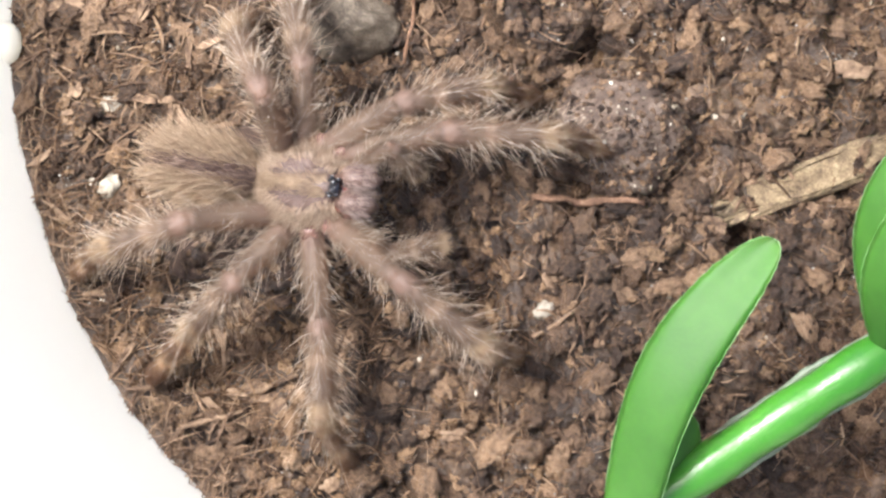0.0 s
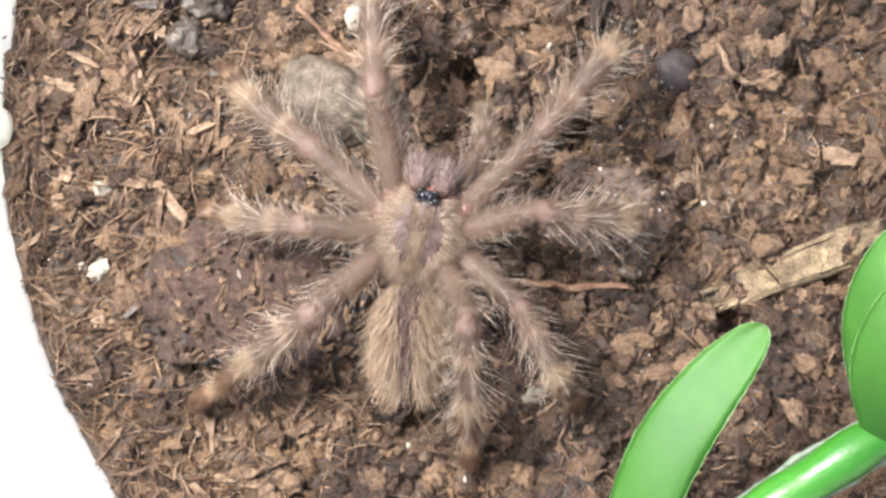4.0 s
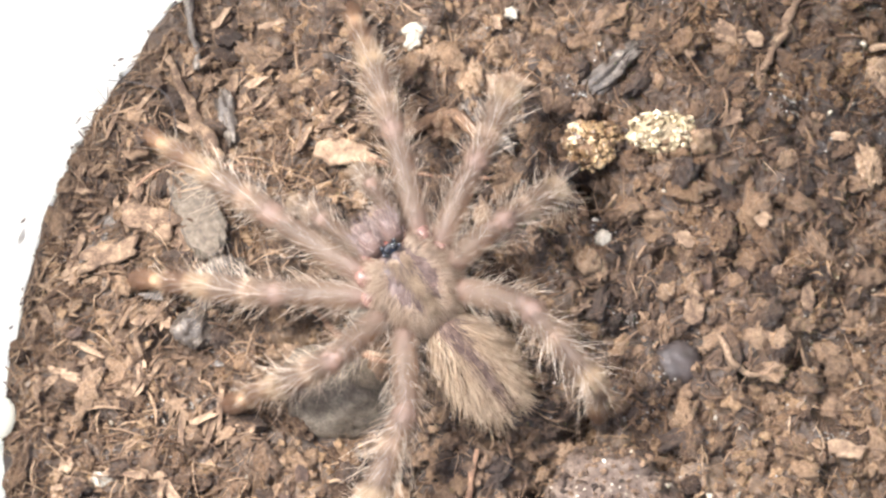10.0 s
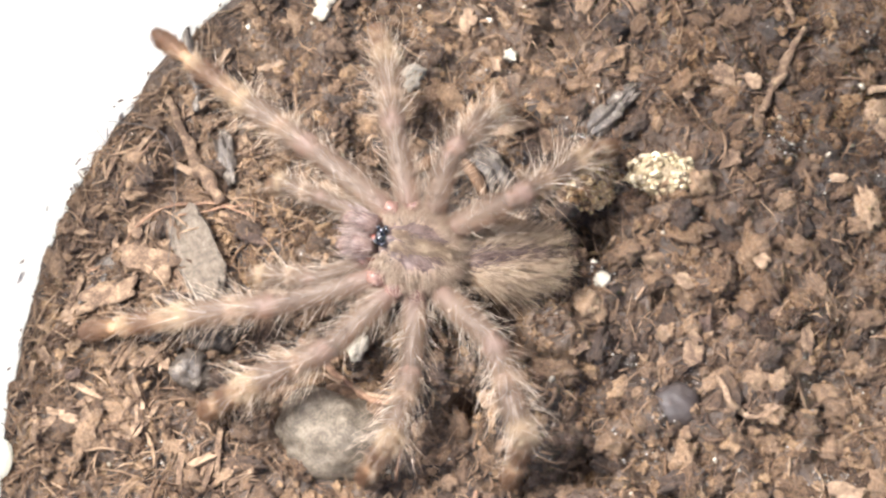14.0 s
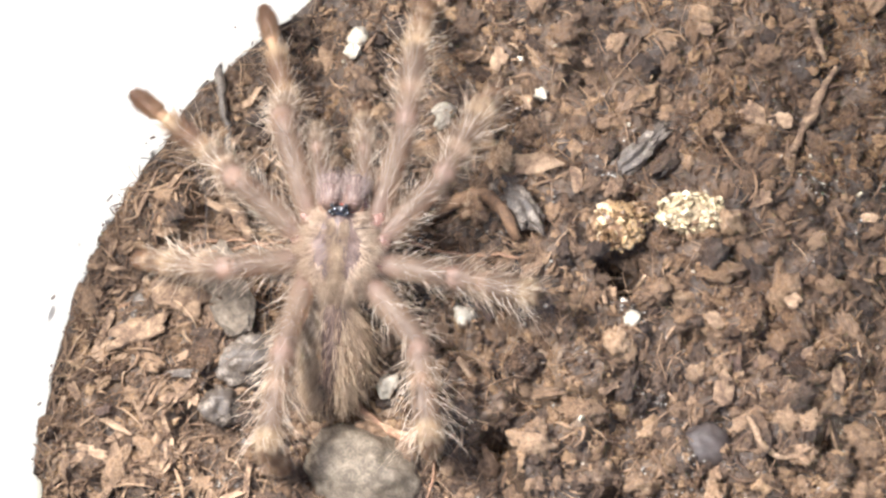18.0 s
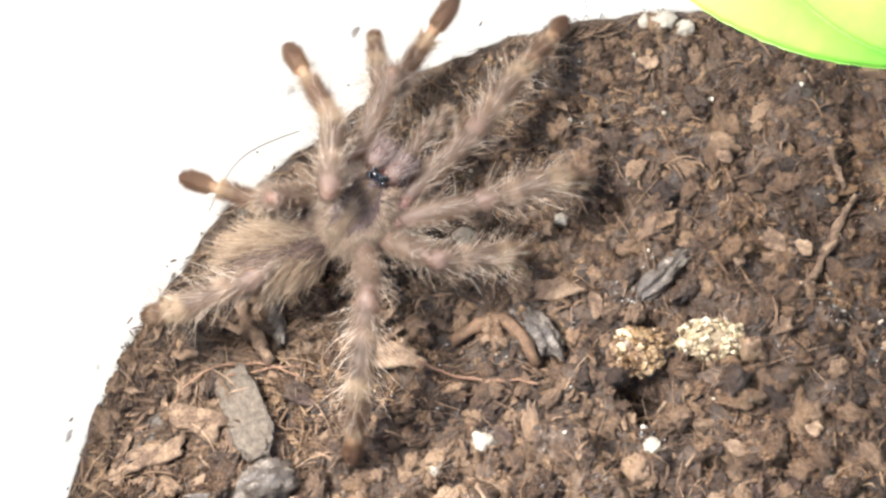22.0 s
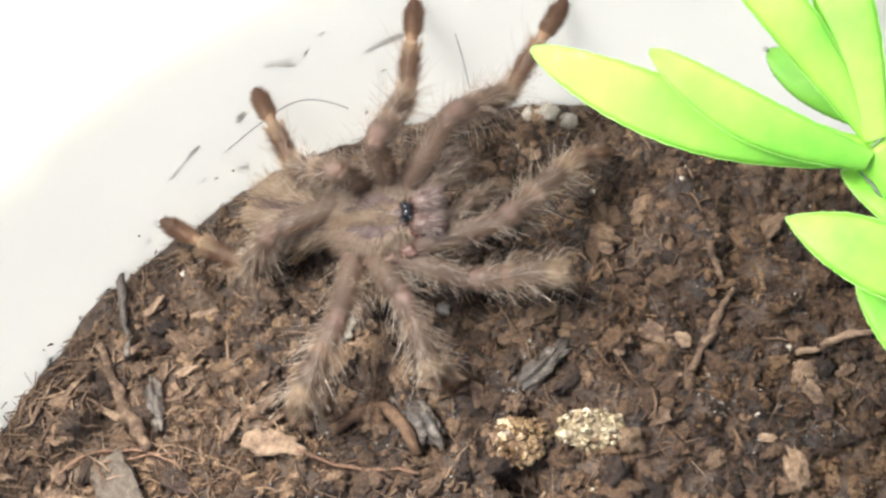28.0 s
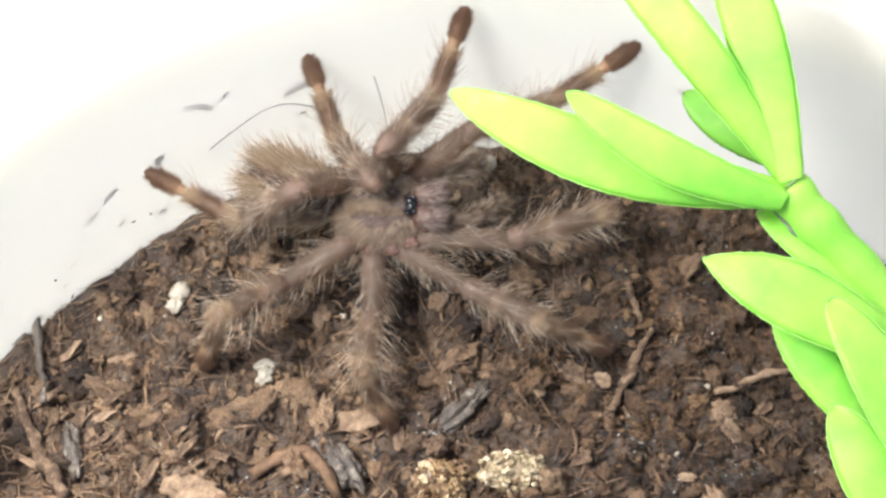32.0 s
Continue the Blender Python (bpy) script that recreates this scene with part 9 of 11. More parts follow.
    walk(limbs['R2_metatarsus'], [
        (0, joint(38, -177, -11, -2, 61, -81)),
        (0.5, joint(69, -166, -9, -2, 76, -68)),
        (1, joint(102, -145, -22, 0, 64, -51)),
        (1.5, joint(66, -164, -10, -17, 69, -88)),
        (2, joint(23, -164, -1, -24, 62, -117)),
        (2.5, joint(23, -164, 4, -38, 74, -129)),
        (3, joint(27, -162, 4, -62, 81, -148)),
        (3.5, joint(36, -159, 2, -85, 84, -166)),
        (4, joint(47, -154, -1, -59, 85, -134)),
        (4.5, joint(57, -146, -5, -18, 78, -88)),
        (5, joint(44, -128, -12, -8, 62, -82)),
        (5.5, joint(58, -155, -6, -5, 81, -74)),
        (6, joint(73, -163, -10, 11, 83, -52)),
        (6.5, joint(48, -174, -3, -9, 82, -84)),
        (7, joint(23, -177, 1, -15, 75, -102)),
        (7.5, joint(45, -171, -1, -150, 87, 134)),
        (8, joint(67, -139, -8, 7, 84, -54)),
        (8.5, joint(97, -131, -16, 13, 85, -35)),
        (9, joint(109, -125, -38, 3, 57, -39)),
        (9.5, joint(97, -143, -25, 1, 67, -50)),
        (10, joint(81, -156, -15, -1, 74, -61)),
        (10.5, joint(102, -135, -24, 2, 68, -46)),
        (11, joint(121, -118, -39, 1, 55, -36)),
        (11.5, joint(105, -134, -41, -1, 53, -49)),
        (12, joint(82, -150, -41, -2, 47, -62)),
        (12.5, joint(70, -162, -29, -3, 53, -70)),
        (13, joint(55, -170, -20, -4, 57, -78)),
        (13.5, joint(56, -169, -22, -4, 55, -78)),
        (14, joint(57, -168, -23, -4, 54, -78)),
        (14.5, joint(72, -150, -26, -6, 60, -71)),
        (15, joint(93, -140, -25, -7, 73, -60)),
        (15.5, joint(113, -124, -26, -2, 82, -44)),
        (16, joint(127, -109, -25, 19, 86, -14)),
        (16.5, joint(133, -100, -22, 39, 86, 11)),
        (17, joint(122, -114, -28, 13, 69, -20)),
        (17.5, joint(126, -109, -30, 13, 70, -17)),
        (18, joint(130, -104, -31, 14, 71, -14)),
        (18.5, joint(131, -109, -24, 34, 84, 3)),
        (19, joint(127, -118, -21, 159, 85, 124)),
        (19.5, joint(114, -131, -16, 165, 84, 122)),
        (20, joint(99, -142, -10, 165, 85, 115)),
        (20.5, joint(119, -123, -18, 3, 76, -36)),
        (21, joint(125, -99, -42, -1, 47, -32)),
        (21.5, joint(128, -114, -22, 0, 63, -34)),
        (22, joint(124, -124, -13, 2, 67, -36)),
        (22.5, joint(125, -123, -2, 4, 73, -34)),
        (23, joint(124, -123, 8, 4, 76, -33)),
        (23.5, joint(129, -114, 0, 5, 81, -29)),
        (24, joint(131, -103, -8, 7, 83, -23)),
        (24.5, joint(136, -98, -12, 43, 88, 16)),
        (25, joint(141, -92, -16, 152, 87, 128)),
        (25.5, joint(145, -86, -19, 165, 83, 144)),
        (26, joint(147, -80, -22, 169, 81, 150)),
        (26.5, joint(149, -74, -23, 171, 79, 154)),
        (27, joint(150, -69, -24, 172, 78, 157)),
        (27.5, joint(151, -61, -28, 176, 72, 164)),
        (28, joint(151, -52, -31, 178, 67, 170)),
        (28.5, joint(145, -87, -25, 180, 63, 158)),
        (29, joint(127, -116, -11, -179, 67, 145)),
        (29.5, joint(123, -122, 1, -14, 83, -54)),
        (30, joint(110, -121, -14, -1, 42, -43)),
        (30.5, joint(124, -116, -22, -1, 34, -39)),
        (31, joint(132, -109, -34, 0, 23, -33)),
        (31.5, joint(135, -105, -31, 0, 37, -29)),
        (32, joint(138, -100, -27, 2, 51, -25)),
    ])
    walk(limbs['R3_femur'], [
        (0, joint(-8, -30, -6, -6, -31, -117)),
        (0.5, joint(-8, -30, -6, -14, -30, -99)),
        (1, joint(-8, -30, -6, -2, -7, -96)),
        (1.5, joint(-8, -30, -6, -8, -28, -93)),
        (2, joint(-8, -30, -6, -11, -46, -85)),
        (2.5, joint(-8, -30, -6, -10, -39, -92)),
        (3, joint(-8, -30, -6, -8, -31, -99)),
        (3.5, joint(-8, -30, -6, -6, -21, -107)),
        (4, joint(-8, -30, -6, -3, -12, -114)),
        (4.5, joint(-8, -30, -6, -1, -3, -120)),
        (5, joint(-8, -30, -6, -9, -30, -110)),
        (5.5, joint(-8, -30, -6, -7, -25, -108)),
        (6, joint(-8, -30, -6, -6, -20, -106)),
        (6.5, joint(-8, -30, -6, -4, -17, -102)),
        (7, joint(-8, -30, -6, -2, -15, -99)),
        (7.5, joint(-8, -30, -6, 0, -20, -95)),
        (8, joint(-8, -30, -6, 1, -24, -92)),
        (8.5, joint(-8, -30, -6, -2, -15, -100)),
        (9, joint(-8, -30, -6, -1, -4, -108)),
        (9.5, joint(-8, -30, -6, -5, -24, -99)),
        (10, joint(-8, -30, -6, -4, -41, -85)),
        (10.5, joint(-8, -30, -6, -10, -42, -88)),
        (11, joint(-8, -30, -6, -16, -43, -90)),
        (11.5, joint(-8, -30, -6, -15, -46, -87)),
        (12, joint(-8, -30, -6, -15, -47, -86)),
        (12.5, joint(-8, -30, -6, -10, -34, -91)),
        (13, joint(-8, -30, -6, -5, -21, -95)),
        (13.5, joint(-8, -30, -6, -9, -32, -93)),
        (14, joint(-8, -30, -6, -14, -42, -90)),
        (14.5, joint(-8, -30, -6, -14, -46, -86)),
        (15, joint(-8, -30, -6, -11, -48, -84)),
        (15.5, joint(-8, -30, -6, -5, -46, -85)),
        (16, joint(-8, -30, -6, 1, -41, -88)),
        (16.5, joint(-8, -30, -6, 4, -35, -91)),
        (17, joint(-8, -30, -6, 0, -1, -87)),
        (17.5, joint(-8, -30, -6, 1, -7, -92)),
        (18, joint(-8, -30, -6, 0, -13, -97)),
        (18.5, joint(-8, -30, -6, 0, -21, -102)),
        (19, joint(-8, -30, -6, 0, -29, -108)),
        (19.5, joint(-8, -30, -6, -3, -33, -105)),
        (20, joint(-8, -30, -6, -6, -36, -102)),
        (20.5, joint(-8, -30, -6, 2, -46, -94)),
        (21, joint(-8, -30, -6, 15, -56, -86)),
        (21.5, joint(-8, -30, -6, 14, -49, -82)),
        (22, joint(-8, -30, -6, 12, -41, -77)),
        (22.5, joint(-8, -30, -6, 5, -40, -77)),
        (23, joint(-8, -30, -6, -3, -38, -76)),
        (23.5, joint(-8, -30, -6, -3, -41, -75)),
        (24, joint(-8, -30, -6, -3, -44, -73)),
        (24.5, joint(-8, -30, -6, -4, -40, -78)),
        (25, joint(-8, -30, -6, -5, -35, -81)),
        (25.5, joint(-8, -30, -6, -5, -30, -85)),
        (26, joint(-8, -30, -6, -6, -26, -88)),
        (26.5, joint(-8, -30, -6, -5, -22, -91)),
        (27, joint(-8, -30, -6, -5, -18, -93)),
        (27.5, joint(-8, -30, -6, -6, -26, -73)),
        (28, joint(-8, -30, -6, -7, -31, -51)),
        (28.5, joint(-8, -30, -6, -9, -28, -58)),
        (29, joint(-8, -30, -6, -9, -24, -66)),
        (29.5, joint(-8, -30, -6, -6, -23, -77)),
        (30, joint(-8, -30, -6, -3, -22, -88)),
        (30.5, joint(-8, -30, -6, -2, -19, -83)),
        (31, joint(-8, -30, -6, -1, -15, -79)),
        (31.5, joint(-8, -30, -6, 0, -7, -86)),
        (32, joint(-8, -30, -6, 0, 2, -91)),
    ])
    walk(limbs['R3_tibia'], [
        (0, joint(-32, -78, 26, -2, 20, -134)),
        (0.5, joint(-16, -83, 25, -2, 13, -137)),
        (1, joint(-14, -91, 1, 2, -12, -125)),
        (1.5, joint(-11, -84, 23, -1, 8, -118)),
        (2, joint(-5, -73, 39, -3, 30, -107)),
        (2.5, joint(-10, -78, 33, -2, 20, -115)),
        (3, joint(-17, -83, 26, -1, 9, -123)),
        (3.5, joint(-25, -85, 16, 0, -2, -130)),
        (4, joint(-33, -85, 7, 1, -11, -136)),
        (4.5, joint(-39, -83, -3, 2, -17, -143)),
        (5, joint(-27, -80, 25, 0, 3, -135)),
        (5.5, joint(-25, -83, 20, 0, 0, -132)),
        (6, joint(-24, -86, 15, 0, -4, -129)),
        (6.5, joint(-21, -88, 13, 1, -5, -122)),
        (7, joint(-18, -89, 10, 0, -4, -114)),
        (7.5, joint(-14, -88, 15, 0, 6, -96)),
        (8, joint(-10, -87, 19, 1, 31, -86)),
        (8.5, joint(-18, -89, 10, 0, -2, -111)),
        (9, joint(-27, -89, -2, 3, -20, -134)),
        (9.5, joint(-17, -86, 19, -1, 4, -118)),
        (10, joint(-4, -77, 35, -1, 26, -94)),
        (10.5, joint(-6, -76, 35, -2, 22, -109)),
        (11, joint(-8, -76, 36, -3, 18, -124)),
        (11.5, joint(-6, -73, 38, -3, 23, -116)),
        (12, joint(-5, -72, 40, -5, 36, -115)),
        (12.5, joint(-9, -81, 29, -2, 15, -115)),
        (13, joint(-13, -88, 16, 0, 2, -115)),
        (13.5, joint(-11, -83, 26, -2, 13, -117)),
        (14, joint(-8, -76, 36, -3, 26, -118)),
        (14.5, joint(-5, -73, 39, -3, 27, -113)),
        (15, joint(-4, -72, 40, -3, 29, -105)),
        (15.5, joint(-4, -73, 38, -2, 29, -96)),
        (16, joint(-6, -77, 35, 0, 28, -86)),
        (16.5, joint(-9, -81, 30, 2, 23, -80)),
        (17, joint(-5, -92, -4, 0, -3, -71)),
        (17.5, joint(-10, -91, 2, 0, -2, -83)),
        (18, joint(-15, -90, 8, 0, -1, -98)),
        (18.5, joint(-20, -87, 16, 0, 6, -103)),
        (19, joint(-25, -82, 24, 0, 11, -108)),
        (19.5, joint(-22, -80, 28, 0, 10, -113)),
        (20, joint(-19, -79, 31, -1, 9, -117)),
        (20.5, joint(-11, -73, 39, 1, 23, -89)),
        (21, joint(-5, -64, 46, 4, 41, -62)),
        (21.5, joint(-2, -70, 41, 4, 31, -57)),
        (22, joint(2, -76, 35, 3, 22, -51)),
        (22.5, joint(3, -76, 34, 0, 6, -65)),
        (23, joint(4, -78, 32, 0, -10, -84)),
        (23.5, joint(4, -75, 35, 0, -4, -82)),
        (24, joint(5, -73, 37, 0, 2, -80)),
        (24.5, joint(2, -77, 33, 0, 0, -87)),
        (25, joint(0, -80, 30, 0, -3, -95)),
        (25.5, joint(-3, -83, 25, 1, -9, -102)),
        (26, joint(-6, -86, 21, 2, -15, -107)),
        (26.5, joint(-9, -88, 17, 2, -22, -111)),
        (27, joint(-11, -89, 13, 3, -27, -113)),
        (27.5, joint(9, -83, 21, 1, -7, -94)),
        (28, joint(26, -71, 26, -2, 12, -72)),
        (28.5, joint(21, -77, 23, 0, 0, -85)),
        (29, joint(15, -82, 20, 2, -12, -96)),
        (29.5, joint(5, -85, 19, 2, -21, -98)),
        (30, joint(-6, -87, 18, 1, -31, -99)),
        (30.5, joint(-1, -88, 14, 1, -36, -91)),
        (31, joint(3, -89, 10, 1, -40, -83)),
        (31.5, joint(-3, -91, 1, -1, -44, -82)),
        (32, joint(-10, -92, -8, -2, -46, -82)),
    ])
    walk(limbs['R3_metatarsus'], [
        (0, joint(-76, -124, 2, -3, 31, -135)),
        (0.5, joint(-65, -129, 9, -12, 51, -141)),
        (1, joint(-53, -146, 15, -27, 74, -144)),
        (1.5, joint(-42, -144, 14, -65, 85, -174)),
        (2, joint(-22, -129, 5, -11, 70, -112)),
        (2.5, joint(-37, -136, 10, -13, 71, -122)),
        (3, joint(-53, -139, 15, -15, 70, -131)),
        (3.5, joint(-68, -138, 19, -14, 68, -138)),
        (4, joint(-81, -131, 20, -12, 62, -144)),
        (4.5, joint(-91, -123, 17, -10, 54, -149)),
        (5, joint(-75, -128, 21, -18, 73, -147)),
        (5.5, joint(-71, -134, 21, -22, 76, -147)),
        (6, joint(-67, -139, 19, -21, 75, -144)),
        (6.5, joint(-57, -145, 18, -41, 84, -157)),
        (7, joint(-45, -151, 15, -120, 87, 132)),
        (7.5, joint(-21, -155, 8, -1, 80, -97)),
        (8, joint(-6, -145, -15, 1, 48, -86)),
        (8.5, joint(-42, -153, 12, -8, 71, -116)),
        (9, joint(-71, -135, 21, -29, 76, -155)),
        (9.5, joint(-49, -146, 14, -159, 83, 91)),
        (10, joint(-8, -137, 5, -11, 83, -102)),
        (10.5, joint(-27, -136, 10, -39, 85, -142)),
        (11, joint(-44, -130, 15, -55, 84, -168)),
        (11.5, joint(-33, -130, 12, -19, 75, -128)),
        (12, joint(-28, -122, -1, -7, 52, -116)),
        (12.5, joint(-37, -141, 11, -13, 68, -122)),
        (13, joint(-43, -149, 14, -16, 74, -126)),
        (13.5, joint(-41, -142, 11, -14, 69, -124)),
        (14, joint(-37, -130, 6, -10, 59, -122)),
        (14.5, joint(-29, -129, 8, -11, 67, -118)),
        (15, joint(-20, -129, 7, -12, 73, -112)),
        (15.5, joint(-10, -132, 5, -9, 79, -102)),
        (16, joint(-3, -137, 3, 2, 83, -84)),
        (16.5, joint(2, -142, 2, 18, 84, -66)),
        (17, joint(17, -156, -1, 48, 86, -29)),
        (17.5, joint(-2, -159, 4, 163, 85, 76)),
        (18, joint(-24, -157, 9, -179, 85, 84)),
        (18.5, joint(-35, -153, 9, -179, 83, 78)),
        (19, joint(-45, -145, 11, 180, 85, 72)),
        (19.5, joint(-48, -142, 16, -124, 89, 126)),
        (20, joint(-49, -139, 20, -34, 86, -146)),
        (20.5, joint(-10, -136, 12, 10, 86, -80)),
        (21, joint(19, -109, 1, 10, 70, -58)),
        (21.5, joint(30, -119, 6, 14, 74, -49)),
        (22, joint(42, -124, 9, 18, 75, -40)),
        (22.5, joint(31, -138, 26, 150, 87, 81)),
        (23, joint(11, -144, 44, -165, 85, 113)),
        (23.5, joint(14, -142, 39, -164, 86, 117)),
        (24, joint(17, -140, 35, -157, 88, 125)),
        (24.5, joint(6, -145, 33, -170, 83, 106)),
        (25, joint(-6, -148, 34, -170, 81, 101)),
        (25.5, joint(-17, -149, 36, -162, 82, 102)),
        (26, joint(-25, -149, 39, -128, 86, 131)),
        (26.5, joint(-31, -147, 42, -46, 83, -150)),
        (27, joint(-35, -145, 44, -23, 75, -130)),
        (27.5, joint(4, -151, 29, -86, 86, -173)),
        (28, joint(46, -134, 12, -81, 87, -146)),
        (28.5, joint(27, -144, 22, -52, 84, -128)),
        (29, joint(8, -148, 33, -33, 77, -120)),
        (29.5, joint(-3, -148, 43, -16, 69, -109)),
        (30, joint(-15, -145, 52, -7, 59, -104)),
        (30.5, joint(-2, -143, 54, -4, 49, -94)),
        (31, joint(9, -140, 54, -1, 39, -84)),
        (31.5, joint(3, -140, 48, 2, 44, -81)),
        (32, joint(-3, -139, 41, 5, 46, -77)),
    ])
    walk(limbs['R4_femur'], [
        (0, joint(-22, -24, -6, 1, -48, -160)),
        (0.5, joint(-22, -24, -6, -13, -46, -139)),
        (1, joint(-22, -24, -6, -46, -52, -98)),
        (1.5, joint(-22, -24, -6, -47, -61, -104)),
        (2, joint(-22, -24, -6, -14, -45, -143)),
        (2.5, joint(-22, -24, -6, -14, -44, -143)),
        (3, joint(-22, -24, -6, -40, -65, -118)),
        (3.5, joint(-22, -24, -6, -35, -63, -122)),
        (4, joint(-22, -24, -6, -29, -60, -127)),
        (4.5, joint(-22, -24, -6, -24, -57, -132)),
        (5, joint(-22, -24, -6, -9, -40, -149)),
        (5.5, joint(-22, -24, -6, -10, -49, -137)),
        (6, joint(-22, -24, -6, -2, -34, -135)),
        (6.5, joint(-22, -24, -6, -3, -31, -137)),
        (7, joint(-22, -24, -6, -3, -28, -139)),
        (7.5, joint(-22, -24, -6, -6, -25, -132)),
        (8, joint(-22, -24, -6, -8, -22, -127)),
        (8.5, joint(-22, -24, -6, -9, -35, -135)),
        (9, joint(-22, -24, -6, -7, -45, -140)),
        (9.5, joint(-22, -24, -6, -12, -45, -142)),
        (10, joint(-22, -24, -6, -16, -43, -144)),
        (10.5, joint(-22, -24, -6, -21, -51, -138)),
        (11, joint(-22, -24, -6, -27, -57, -128)),
        (11.5, joint(-22, -24, -6, -15, -56, -139)),
        (12, joint(-22, -24, -6, -4, -55, -154)),
        (12.5, joint(-22, -24, -6, 1, -53, -156)),
        (13, joint(-22, -24, -6, 7, -52, -159)),
        (13.5, joint(-22, -24, -6, 9, -53, -155)),
        (14, joint(-22, -24, -6, 11, -53, -151)),
        (14.5, joint(-22, -24, -6, 11, -53, -149)),
        (15, joint(-22, -24, -6, 8, -50, -144)),
        (15.5, joint(-22, -24, -6, 5, -43, -138)),
        (16, joint(-22, -24, -6, 2, -34, -134)),
        (16.5, joint(-22, -24, -6, 1, -26, -131)),
        (17, joint(-22, -24, -6, -6, -28, -136)),
        (17.5, joint(-22, -24, -6, -7, -25, -136)),
        (18, joint(-22, -24, -6, -8, -22, -135)),
        (18.5, joint(-22, -24, -6, -6, -22, -141)),
        (19, joint(-22, -24, -6, -3, -22, -146)),
        (19.5, joint(-22, -24, -6, -5, -29, -139)),
        (20, joint(-22, -24, -6, -7, -35, -132)),
        (20.5, joint(-22, -24, -6, -9, -34, -124)),
        (21, joint(-22, -24, -6, -10, -32, -118)),
        (21.5, joint(-22, -24, -6, -13, -46, -123)),
        (22, joint(-22, -24, -6, -11, -58, -133)),
        (22.5, joint(-22, -24, -6, -6, -57, -128)),
        (23, joint(-22, -24, -6, -1, -55, -122)),
        (23.5, joint(-22, -24, -6, -3, -54, -117)),
        (24, joint(-22, -24, -6, -5, -53, -113)),
        (24.5, joint(-22, -24, -6, -6, -51, -110)),
        (25, joint(-22, -24, -6, -6, -49, -108)),
        (25.5, joint(-22, -24, -6, -7, -48, -105)),
        (26, joint(-22, -24, -6, -7, -46, -103)),
        (26.5, joint(-22, -24, -6, -8, -45, -102)),
        (27, joint(-22, -24, -6, -8, -44, -100)),
        (27.5, joint(-22, -24, -6, -8, -39, -96)),
        (28, joint(-22, -24, -6, -8, -34, -93)),
        (28.5, joint(-22, -24, -6, -15, -41, -96)),
        (29, joint(-22, -24, -6, -23, -49, -99)),
        (29.5, joint(-22, -24, -6, -7, -31, -117)),
        (30, joint(-22, -24, -6, -1, -11, -127)),
        (30.5, joint(-22, -24, -6, 0, -12, -135)),
        (31, joint(-22, -24, -6, 1, -13, -143)),
        (31.5, joint(-22, -24, -6, 1, -13, -145)),
        (32, joint(-22, -24, -6, 1, -14, -146)),
    ])
